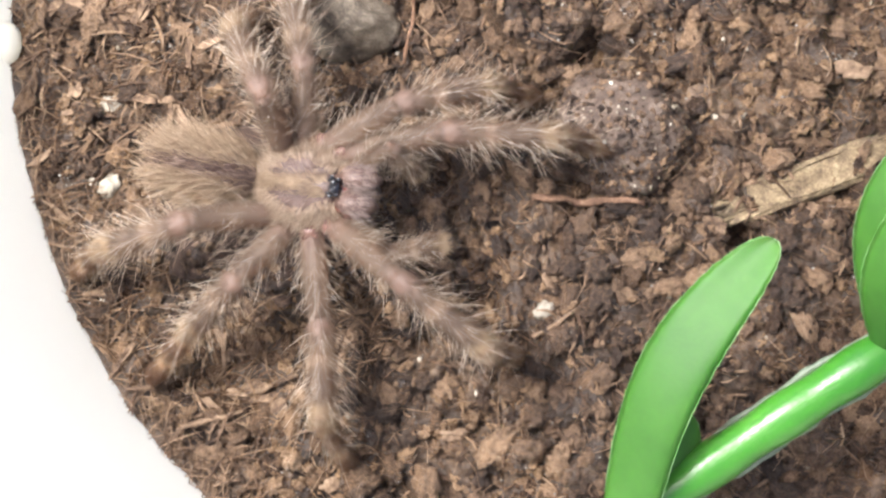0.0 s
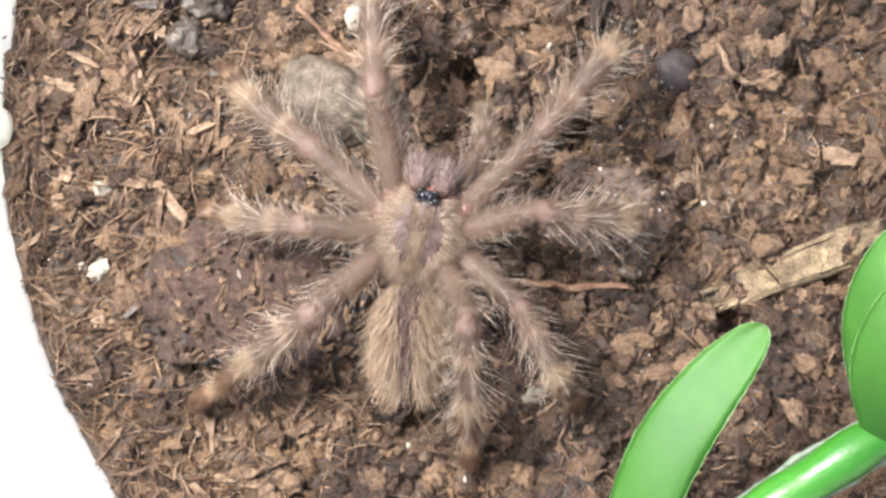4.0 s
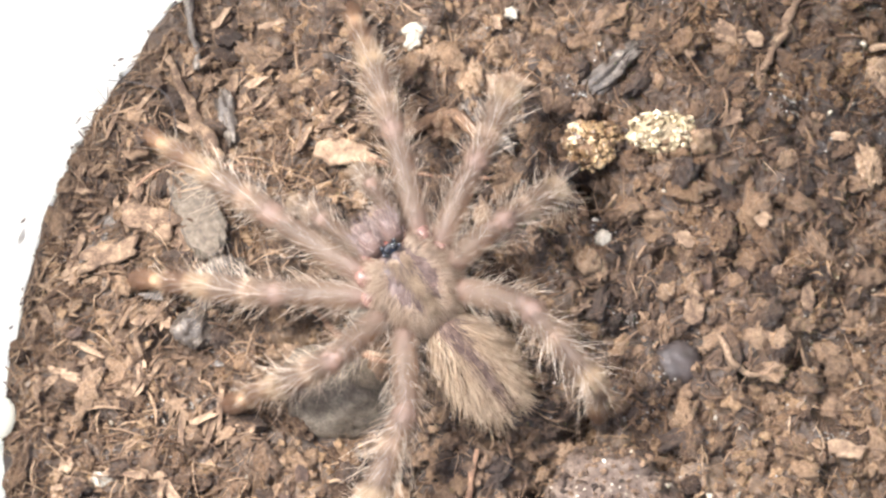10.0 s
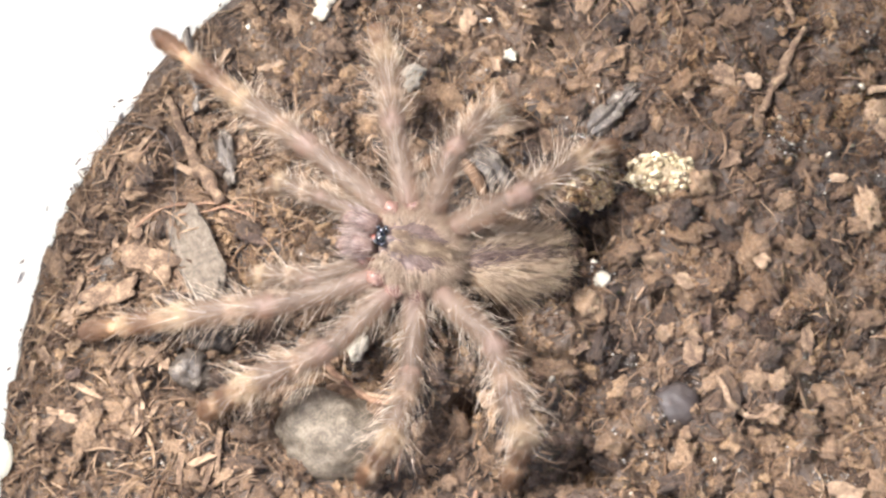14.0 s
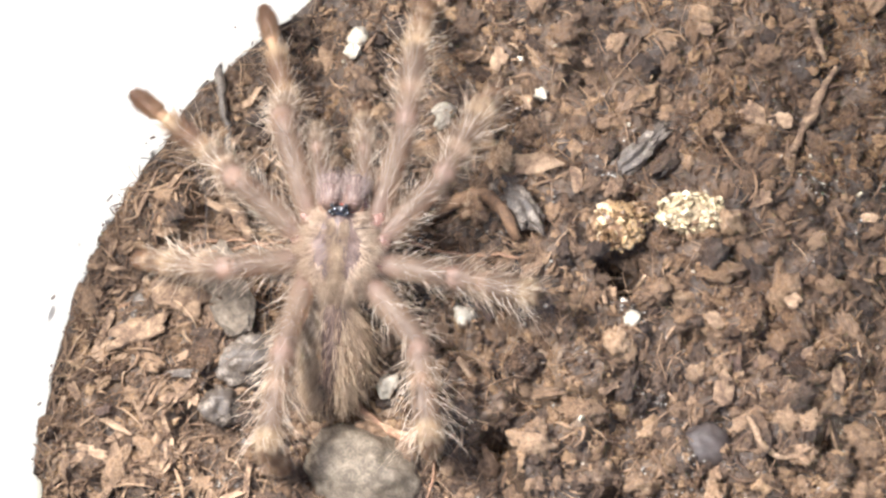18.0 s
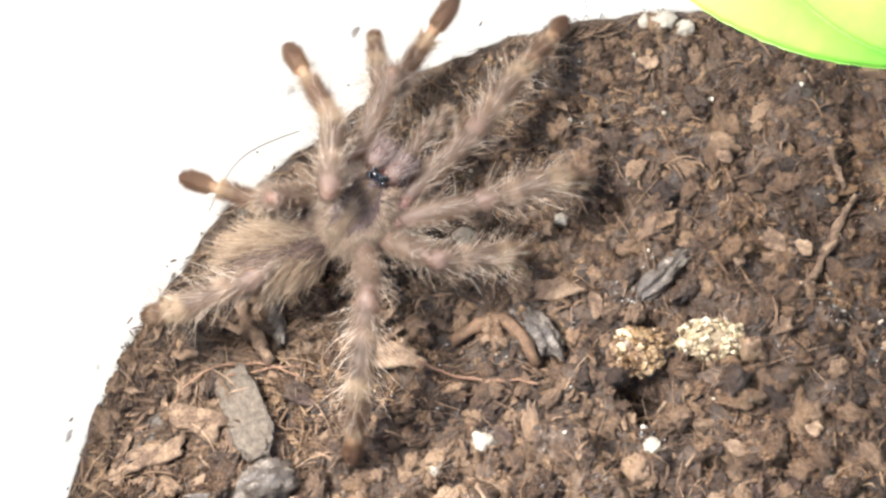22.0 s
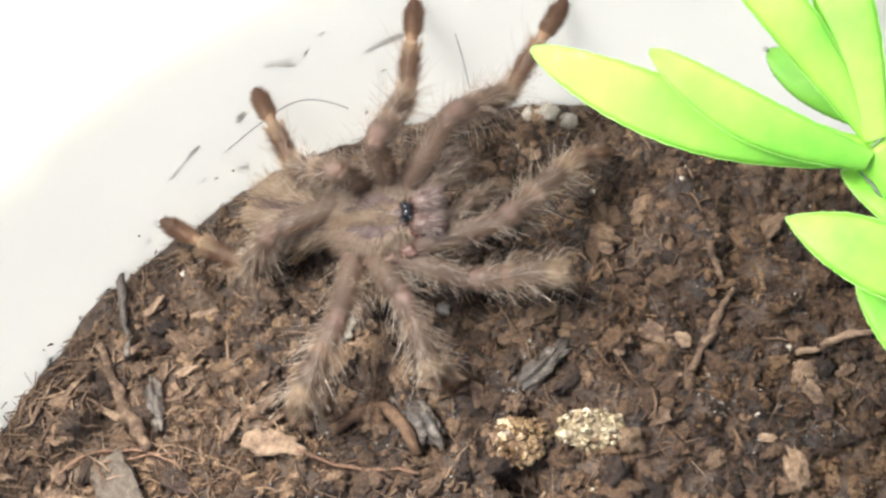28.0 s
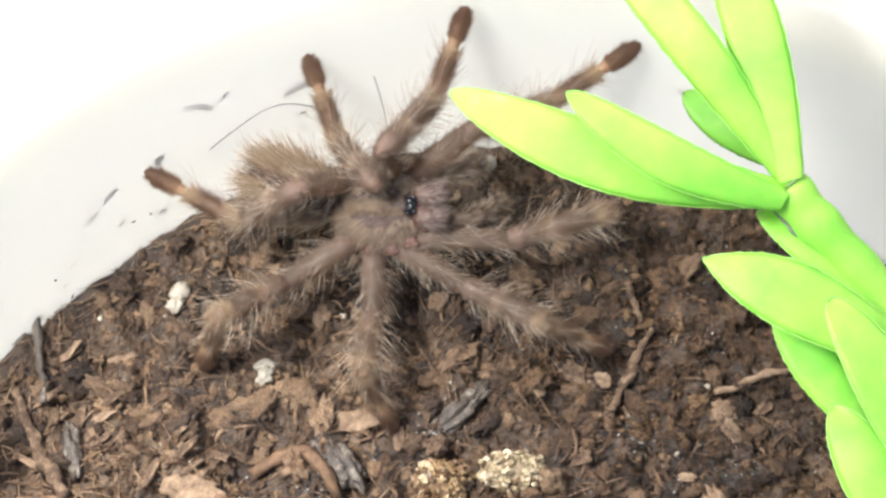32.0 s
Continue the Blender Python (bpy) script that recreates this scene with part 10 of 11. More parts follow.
    walk(limbs['R4_tibia'], [
        (0, joint(-69, -42, 51, 0, 8, -158)),
        (0.5, joint(-62, -58, 49, 0, 0, -164)),
        (1, joint(-28, -70, 54, -3, 12, -165)),
        (1.5, joint(-31, -60, 60, -4, 18, -166)),
        (2, joint(-65, -56, 48, 0, -1, -170)),
        (2.5, joint(-65, -57, 47, 0, -3, -169)),
        (3, joint(-37, -52, 63, -4, 26, -170)),
        (3.5, joint(-40, -53, 62, -3, 22, -169)),
        (4, joint(-45, -54, 60, -3, 21, -168)),
        (4.5, joint(-50, -55, 58, -3, 23, -167)),
        (5, joint(-72, -54, 42, 0, -3, -167)),
        (5.5, joint(-58, -58, 51, -1, 8, -155)),
        (6, joint(-66, -69, 36, 0, -5, -140)),
        (6.5, joint(-69, -69, 33, 0, -10, -144)),
        (7, joint(-72, -68, 30, 1, -14, -148)),
        (7.5, joint(-68, -75, 27, 2, -17, -152)),
        (8, joint(-64, -80, 22, 3, -19, -156)),
        (8.5, joint(-66, -68, 37, 1, -10, -157)),
        (9, joint(-63, -58, 48, 0, 0, -155)),
        (9.5, joint(-65, -57, 47, 0, -2, -165)),
        (10, joint(-67, -57, 46, 0, -3, -174)),
        (10.5, joint(-57, -56, 53, 0, 3, -173)),
        (11, joint(-47, -56, 58, -2, 9, -169)),
        (11.5, joint(-54, -51, 57, -1, 6, -162)),
        (12, joint(-62, -43, 56, 0, 7, -160)),
        (12.5, joint(-64, -42, 55, 0, 6, -154)),
        (13, joint(-66, -41, 54, 0, 7, -147)),
        (13.5, joint(-64, -44, 54, 1, 12, -140)),
        (14, joint(-62, -46, 55, 1, 18, -133)),
        (14.5, joint(-61, -47, 55, 1, 8, -132)),
        (15, joint(-62, -53, 52, 0, 3, -130)),
        (15.5, joint(-64, -61, 46, 0, -1, -129)),
        (16, joint(-66, -69, 37, 0, -6, -128)),
        (16.5, joint(-67, -75, 27, 0, -10, -128)),
        (17, joint(-70, -71, 30, 1, -14, -155)),
        (17.5, joint(-71, -72, 26, 2, -17, -160)),
        (18, joint(-72, -73, 23, 4, -20, -167)),
        (18.5, joint(-77, -69, 22, 2, -19, -162)),
        (19, joint(-81, -63, 22, 1, -16, -156)),
        (19.5, joint(-73, -67, 30, 1, -13, -153)),
        (20, joint(-63, -70, 38, 1, -9, -149)),
        (20.5, joint(-58, -76, 36, 1, -8, -146)),
        (21, joint(-52, -81, 35, 0, -2, -143)),
        (21.5, joint(-51, -68, 49, 0, -2, -146)),
        (22, joint(-50, -53, 59, 0, 2, -149)),
        (22.5, joint(-48, -57, 58, 0, -7, -137)),
        (23, joint(-45, -61, 56, 0, -15, -124)),
        (23.5, joint(-42, -64, 56, 0, -13, -123)),
        (24, joint(-40, -66, 55, 0, -11, -121)),
        (24.5, joint(-38, -69, 53, 0, -13, -120)),
        (25, joint(-37, -71, 52, 1, -14, -118)),
        (25.5, joint(-36, -73, 50, 1, -14, -117)),
        (26, joint(-34, -75, 49, 1, -14, -117)),
        (26.5, joint(-33, -77, 48, 1, -14, -116)),
        (27, joint(-32, -78, 47, 1, -14, -116)),
        (27.5, joint(-29, -83, 42, 1, -13, -115)),
        (28, joint(-25, -87, 37, 1, -12, -114)),
        (28.5, joint(-28, -81, 44, 2, -14, -126)),
        (29, joint(-30, -73, 51, 1, -8, -136)),
        (29.5, joint(-51, -82, 33, 2, -29, -135)),
        (30, joint(-67, -83, 8, 1, -45, -135)),
        (30.5, joint(-74, -77, 10, 0, -57, -135)),
        (31, joint(-81, -69, 11, 0, -63, -139)),
        (31.5, joint(-83, -66, 12, -1, -58, -139)),
        (32, joint(-83, -65, 13, -1, -53, -139)),
    ])
    walk(limbs['R4_metatarsus'], [
        (0, joint(-143, -72, 40, 0, 49, -158)),
        (0.5, joint(-139, -80, 49, -16, 72, -174)),
        (1, joint(-104, -90, 37, -28, 67, -180)),
        (1.5, joint(-105, -78, 35, -14, 56, -172)),
        (2, joint(-144, -70, 50, -14, 67, -178)),
        (2.5, joint(-144, -72, 51, -16, 70, -179)),
        (3, joint(-108, -64, 28, -7, 43, -171)),
        (3.5, joint(-113, -67, 31, -7, 46, -171)),
        (4, joint(-117, -70, 31, -7, 45, -170)),
        (4.5, joint(-121, -72, 26, -6, 40, -168)),
        (5, joint(-150, -72, 47, -8, 60, -171)),
        (5.5, joint(-130, -93, 40, -6, 55, -157)),
        (6, joint(-127, -120, 43, -3, 68, -142)),
        (6.5, joint(-133, -115, 47, -5, 71, -147)),
        (7, joint(-138, -110, 50, -8, 73, -153)),
        (7.5, joint(-136, -110, 50, -18, 73, -165)),
        (8, joint(-133, -111, 49, -25, 70, -173)),
        (8.5, joint(-138, -100, 51, -21, 76, -172)),
        (9, joint(-136, -92, 48, -9, 72, -161)),
        (9.5, joint(-142, -79, 50, -14, 71, -173)),
        (10, joint(-146, -65, 51, -18, 69, 175)),
        (10.5, joint(-137, -66, 49, -24, 75, 171)),
        (11, joint(-125, -71, 45, -31, 79, 168)),
        (11.5, joint(-129, -76, 49, -11, 71, -168)),
        (12, joint(-136, -70, 46, -2, 54, -161)),
        (12.5, joint(-135, -77, 46, 1, 58, -154)),
        (13, joint(-133, -84, 43, 4, 58, -145)),
        (13.5, joint(-124, -94, 38, 4, 55, -138)),
        (14, joint(-113, -101, 30, 4, 48, -132)),
        (14.5, joint(-114, -106, 43, 7, 64, -128)),
        (15, joint(-113, -114, 47, 9, 74, -124)),
        (15.5, joint(-114, -123, 47, 9, 78, -122)),
        (16, joint(-115, -132, 45, 6, 77, -124)),
        (16.5, joint(-116, -137, 41, 2, 69, -127)),
        (17, joint(-141, -103, 49, -20, 76, -170)),
        (17.5, joint(-143, -98, 50, -37, 80, 170)),
        (18, joint(-145, -91, 50, -56, 81, 148)),
        (18.5, joint(-148, -92, 49, -20, 73, -176)),
        (19, joint(-151, -94, 44, -6, 62, -160)),
        (19.5, joint(-142, -103, 48, -10, 70, -160)),
        (20, joint(-131, -111, 50, -15, 75, -159)),
        (20.5, joint(-123, -121, 48, -10, 59, -152)),
        (21, joint(-116, -129, 37, -6, 39, -146)),
        (21.5, joint(-117, -113, 51, -6, 46, -149)),
        (22, joint(-118, -94, 56, -3, 44, -151)),
        (22.5, joint(-105, -111, 68, -1, 40, -137)),
        (23, joint(-89, -125, 77, 0, 33, -124)),
        (23.5, joint(-84, -129, 74, -1, 34, -123)),
        (24, joint(-80, -133, 71, -1, 36, -122)),
        (24.5, joint(-77, -136, 72, -2, 45, -121)),
        (25, joint(-74, -140, 71, -3, 52, -120)),
        (25.5, joint(-71, -142, 70, -5, 60, -121)),
        (26, joint(-69, -144, 68, -7, 66, -121)),
        (26.5, joint(-67, -146, 67, -10, 71, -123)),
        (27, joint(-66, -147, 66, -15, 76, -127)),
        (27.5, joint(-62, -153, 60, -39, 84, -148)),
        (28, joint(-57, -158, 53, -138, 85, 116)),
        (28.5, joint(-74, -143, 63, -23, 73, -142)),
        (29, joint(-87, -128, 62, -11, 52, -142)),
        (29.5, joint(-101, -131, 72, -7, 48, -141)),
        (30, joint(-107, -123, 65, -2, 30, -138)),
        (30.5, joint(-105, -108, 77, 0, 42, -135)),
        (31, joint(-109, -93, 82, 5, 52, -133)),
        (31.5, joint(-115, -94, 79, 5, 52, -134)),
        (32, joint(-120, -97, 76, 5, 51, -134)),
    ])
    walk(limbs['QL_femur'], [
        (0, joint(33, 15, -6, -8, -28, 29)),
        (0.5, joint(33, 15, -6, -3, -26, 34)),
        (1, joint(33, 15, -6, -3, -20, 39)),
        (1.5, joint(33, 15, -6, -4, -23, 36)),
        (2, joint(33, 15, -6, -6, -24, 29)),
        (2.5, joint(33, 15, -6, -1, -6, 25)),
        (3, joint(33, 15, -6, -1, -10, 27)),
        (3.5, joint(33, 15, -6, -1, -13, 30)),
        (4, joint(33, 15, -6, -2, -16, 34)),
        (4.5, joint(33, 15, -6, -2, -17, 37)),
        (5, joint(33, 15, -6, -2, -11, 34)),
        (5.5, joint(33, 15, -6, -1, -9, 29)),
        (6, joint(33, 15, -6, 0, -5, 23)),
        (6.5, joint(33, 15, -6, -1, -5, 17)),
        (7, joint(33, 15, -6, -1, -5, 11)),
        (7.5, joint(33, 15, -6, -2, -18, 19)),
        (8, joint(33, 15, -6, -3, -29, 39)),
        (8.5, joint(33, 15, -6, -10, -34, 38)),
        (9, joint(33, 15, -6, -2, -5, 26)),
        (9.5, joint(33, 15, -6, -2, -20, 20)),
        (10, joint(33, 15, -6, 0, -12, 16)),
        (10.5, joint(33, 15, -6, -3, -20, 26)),
        (11, joint(33, 15, -6, -8, -25, 44)),
        (11.5, joint(33, 15, -6, -7, -25, 40)),
        (12, joint(33, 15, -6, -7, -25, 33)),
        (12.5, joint(33, 15, -6, -10, -24, 29)),
        (13, joint(33, 15, -6, -13, -23, 25)),
        (13.5, joint(33, 15, -6, -10, -21, 35)),
        (14, joint(33, 15, -6, 3, 10, 32)),
        (14.5, joint(33, 15, -6, 0, 0, 38)),
        (15, joint(33, 15, -6, -4, -15, 40)),
        (15.5, joint(33, 15, -6, -1, -5, 31)),
        (16, joint(33, 15, -6, -2, -11, 20)),
        (16.5, joint(33, 15, -6, -2, -12, 12)),
        (17, joint(33, 15, -6, -1, -15, 6)),
        (17.5, joint(33, 15, -6, 0, -17, 8)),
        (18, joint(33, 15, -6, 1, -19, 10)),
        (18.5, joint(33, 15, -6, 1, -9, 13)),
        (19, joint(33, 15, -6, 0, 1, 17)),
        (19.5, joint(33, 15, -6, 1, -4, 13)),
        (20, joint(33, 15, -6, 2, -10, 8)),
        (20.5, joint(33, 15, -6, 5, -25, 24)),
        (21, joint(33, 15, -6, 2, -13, 42)),
        (21.5, joint(33, 15, -6, 2, -10, 31)),
        (22, joint(33, 15, -6, 1, -6, 21)),
        (22.5, joint(33, 15, -6, 1, -2, 24)),
        (23, joint(33, 15, -6, -1, 2, 28)),
        (23.5, joint(33, 15, -6, 0, 1, 33)),
        (24, joint(33, 15, -6, -1, 6, 43)),
        (24.5, joint(33, 15, -6, 2, -7, 37)),
        (25, joint(33, 15, -6, 5, -16, 35)),
        (25.5, joint(33, 15, -6, 1, -5, 39)),
        (26, joint(33, 15, -6, 3, -7, 35)),
        (26.5, joint(33, 15, -6, 4, -9, 30)),
        (27, joint(33, 15, -6, 4, -10, 23)),
        (27.5, joint(33, 15, -6, 3, -7, 31)),
        (28, joint(33, 15, -6, 1, -5, 39)),
        (28.5, joint(33, 15, -6, 3, -10, 26)),
        (29, joint(33, 15, -6, 4, -16, 10)),
        (29.5, joint(33, 15, -6, 3, -13, 4)),
        (30, joint(33, 15, -6, 3, -10, -2)),
        (30.5, joint(33, 15, -6, -2, 8, 8)),
        (31, joint(33, 15, -6, -3, 24, 15)),
        (31.5, joint(33, 15, -6, -3, 15, 21)),
        (32, joint(33, 15, -6, -1, 5, 25)),
    ])
    walk(limbs['QL_tibia'], [
        (0, joint(70, 35, 17, -46, 66, -37)),
        (0.5, joint(69, 39, 15, -13, 60, 13)),
        (1, joint(68, 43, 11, -7, 46, 23)),
        (1.5, joint(69, 41, 13, -13, 55, 9)),
        (2, joint(72, 36, 13, -20, 61, -9)),
        (2.5, joint(76, 35, -1, -11, 43, 0)),
        (3, joint(75, 36, 2, -11, 48, 5)),
        (3.5, joint(74, 38, 5, -10, 51, 11)),
        (4, joint(71, 41, 7, -9, 50, 16)),
        (4.5, joint(69, 43, 8, -8, 48, 20)),
        (5, joint(72, 42, 3, -9, 41, 10)),
        (5.5, joint(75, 38, 2, -6, 41, 12)),
        (6, joint(77, 33, -2, -4, 37, 12)),
        (6.5, joint(79, 29, -2, -6, 39, 1)),
        (7, joint(80, 24, -2, -9, 40, -12)),
        (7.5, joint(76, 30, 8, -18, 59, -10)),
        (8, joint(66, 41, 17, -25, 71, 6)),
        (8.5, joint(64, 40, 21, -44, 73, -25)),
        (9, joint(76, 36, -2, -22, 39, -24)),
        (9.5, joint(75, 31, 11, -9, 56, 3)),
        (10, joint(78, 28, 4, -1, 45, 15)),
        (10.5, joint(73, 35, 11, -12, 54, 3)),
        (11, joint(64, 45, 14, -38, 59, -16)),
        (11.5, joint(66, 43, 15, -54, 63, -34)),
        (12, joint(69, 39, 14, -70, 65, -55)),
        (12.5, joint(71, 36, 14, -70, 58, -68)),
        (13, joint(73, 33, 13, -64, 53, -76)),
        (13.5, joint(69, 41, 12, -33, 59, -27)),
        (14, joint(73, 40, -14, -6, 24, 2)),
        (14.5, joint(71, 44, -6, -12, 34, -1)),
        (15, joint(68, 45, 7, -26, 54, -7)),
        (15.5, joint(74, 39, -2, -23, 51, -8)),
        (16, joint(77, 31, 3, -16, 52, -8)),
        (16.5, joint(79, 24, 4, -8, 45, -7)),
        (17, joint(79, 20, 6, -3, 49, -1)),
        (17.5, joint(78, 21, 8, 0, 51, 8)),
        (18, joint(78, 23, 10, 4, 54, 18)),
        (18.5, joint(79, 26, 2, 3, 50, 22)),
        (19, joint(79, 29, -7, 2, 35, 25)),
        (19.5, joint(80, 25, -2, 5, 47, 26)),
        (20, joint(80, 22, 2, 11, 61, 30)),
        (20.5, joint(73, 33, 14, 5, 34, 46)),
        (21, joint(68, 46, 5, -2, -20, 58)),
        (21.5, joint(74, 39, 3, -1, -12, 48)),
        (22, joint(78, 32, -1, 1, 9, 42)),
        (22.5, joint(77, 35, -4, 0, 2, 51)),
        (23, joint(75, 37, -7, 0, -2, 60)),
        (23.5, joint(73, 41, -7, 1, 7, 61)),
        (24, joint(68, 48, -11, 1, 9, 59)),
        (24.5, joint(71, 44, 0, 4, 22, 66)),
        (25, joint(71, 41, 7, 11, 42, 71)),
        (25.5, joint(70, 45, -2, 8, 30, 70)),
        (26, joint(72, 42, 0, 18, 48, 78)),
        (26.5, joint(74, 38, 2, 40, 67, 94)),
        (27, joint(76, 33, 3, 58, 72, 104)),
        (27.5, joint(74, 40, 0, 51, 73, 103)),
        (28, joint(70, 45, -2, 42, 73, 98)),
        (28.5, joint(76, 35, 2, 68, 77, 111)),
        (29, joint(78, 23, 7, 97, 80, 120)),
        (29.5, joint(80, 18, 5, 62, 77, 82)),
        (30, joint(80, 14, 2, 43, 73, 59)),
        (30.5, joint(80, 21, -12, 29, 73, 49)),
        (31, joint(75, 27, -26, 12, 70, 35)),
        (31.5, joint(76, 31, -18, 33, 76, 65)),
        (32, joint(76, 35, -10, 63, 76, 105)),
    ])
    walk(limbs['QL_metatarsus'], [
        (0, joint(84, 25, -22, 178, 61, -171)),
        (0.5, joint(89, 43, -22, 179, 61, -154)),
        (1, joint(95, 55, -20, -170, 79, -138)),
        (1.5, joint(93, 45, -22, -154, 82, -129)),
        (2, joint(92, 33, -23, -66, 83, -52)),
        (2.5, joint(107, 35, -29, 177, 51, -168)),
        (3, joint(103, 39, -29, 177, 50, -164)),
        (3.5, joint(100, 43, -27, 178, 53, -159)),
        (4, joint(97, 48, -25, 179, 60, -153)),
        (4.5, joint(96, 52, -23, -178, 70, -147)),
        (5, joint(103, 47, -24, -140, 84, -117)),
        (5.5, joint(106, 44, -26, -177, 71, -155)),
        (6, joint(110, 40, -27, -179, 68, -161)),
        (6.5, joint(111, 30, -28, 180, 62, -170)),
        (7, joint(111, 18, -29, 178, 57, -180)),
        (7.5, joint(98, 26, -27, 176, 48, -174)),
        (8, joint(80, 43, -22, 177, 52, -152)),
        (8.5, joint(75, 35, -20, -141, 80, -120)),
        (9, joint(106, 22, -28, 174, 54, -179)),
        (9.5, joint(99, 32, -24, -169, 80, -155)),
        (10, joint(107, 36, -26, -176, 86, -161)),
        (10.5, joint(98, 36, -23, -179, 67, -161)),
        (11, joint(85, 40, -21, 175, 56, -159)),
        (11.5, joint(82, 32, -23, 172, 53, -167)),
        (12, joint(80, 24, -24, 169, 51, -177)),
        (12.5, joint(80, 16, -22, 172, 57, 174)),
        (13, joint(79, 9, -21, 179, 63, 171)),
        (13.5, joint(89, 31, -25, -72, 78, -63)),
        (14, joint(112, 41, -31, -35, 77, -20)),
        (14.5, joint(106, 44, -29, -173, 71, -152)),
        (15, joint(93, 42, -28, -177, 67, -153)),
        (15.5, joint(100, 36, -34, 173, 41, -169)),
        (16, joint(103, 28, -30, 176, 49, -173)),
        (16.5, joint(108, 21, -26, -179, 67, -174)),
        (17, joint(107, 19, -25, 180, 61, -177)),
        (17.5, joint(104, 25, -25, 180, 67, -172)),
        (18, joint(101, 31, -24, 178, 74, -169)),
        (18.5, joint(104, 36, -30, 5, 62, 23)),
        (19, joint(110, 43, -31, 3, 47, 25)),
        (19.5, joint(105, 38, -33, 7, 59, 28)),
        (20, joint(97, 32, -34, 17, 72, 35)),
        (20.5, joint(97, 58, -9, 14, 65, 52)),
        (21, joint(89, 79, 19, 9, 52, 64)),
        (21.5, joint(101, 70, 12, 10, 52, 54)),
        (22, joint(108, 60, -7, 5, 30, 44)),
        (22.5, joint(103, 67, -5, 10, 44, 56)),
        (23, joint(97, 74, -6, 16, 51, 68)),
        (23.5, joint(94, 78, -12, 10, 43, 65)),
        (24, joint(89, 83, -17, 5, 36, 60)),
        (24.5, joint(87, 79, -15, 13, 53, 70)),
        (25, joint(81, 71, -21, 17, 55, 75)),
        (25.5, joint(83, 79, -23, 110, 84, 164)),
        (26, joint(78, 70, -31, 105, 82, 159)),
        (26.5, joint(73, 55, -37, 64, 77, 115)),
        (27, joint(73, 46, -37, 98, 79, 143)),
        (27.5, joint(71, 52, -40, 92, 80, 142)),
        (28, joint(68, 57, -42, 81, 81, 136)),
        (28.5, joint(72, 44, -38, 128, 80, 169)),
        (29, joint(75, 29, -34, 154, 76, 176)),
        (29.5, joint(81, 27, -36, 126, 81, 144)),
        (30, joint(87, 24, -38, 84, 81, 98)),
        (30.5, joint(88, 30, -53, 63, 83, 82)),
        (31, joint(87, 35, -65, 22, 81, 44)),
        (31.5, joint(81, 41, -59, 86, 84, 117)),
        (32, joint(74, 45, -51, 120, 80, 161)),
    ])
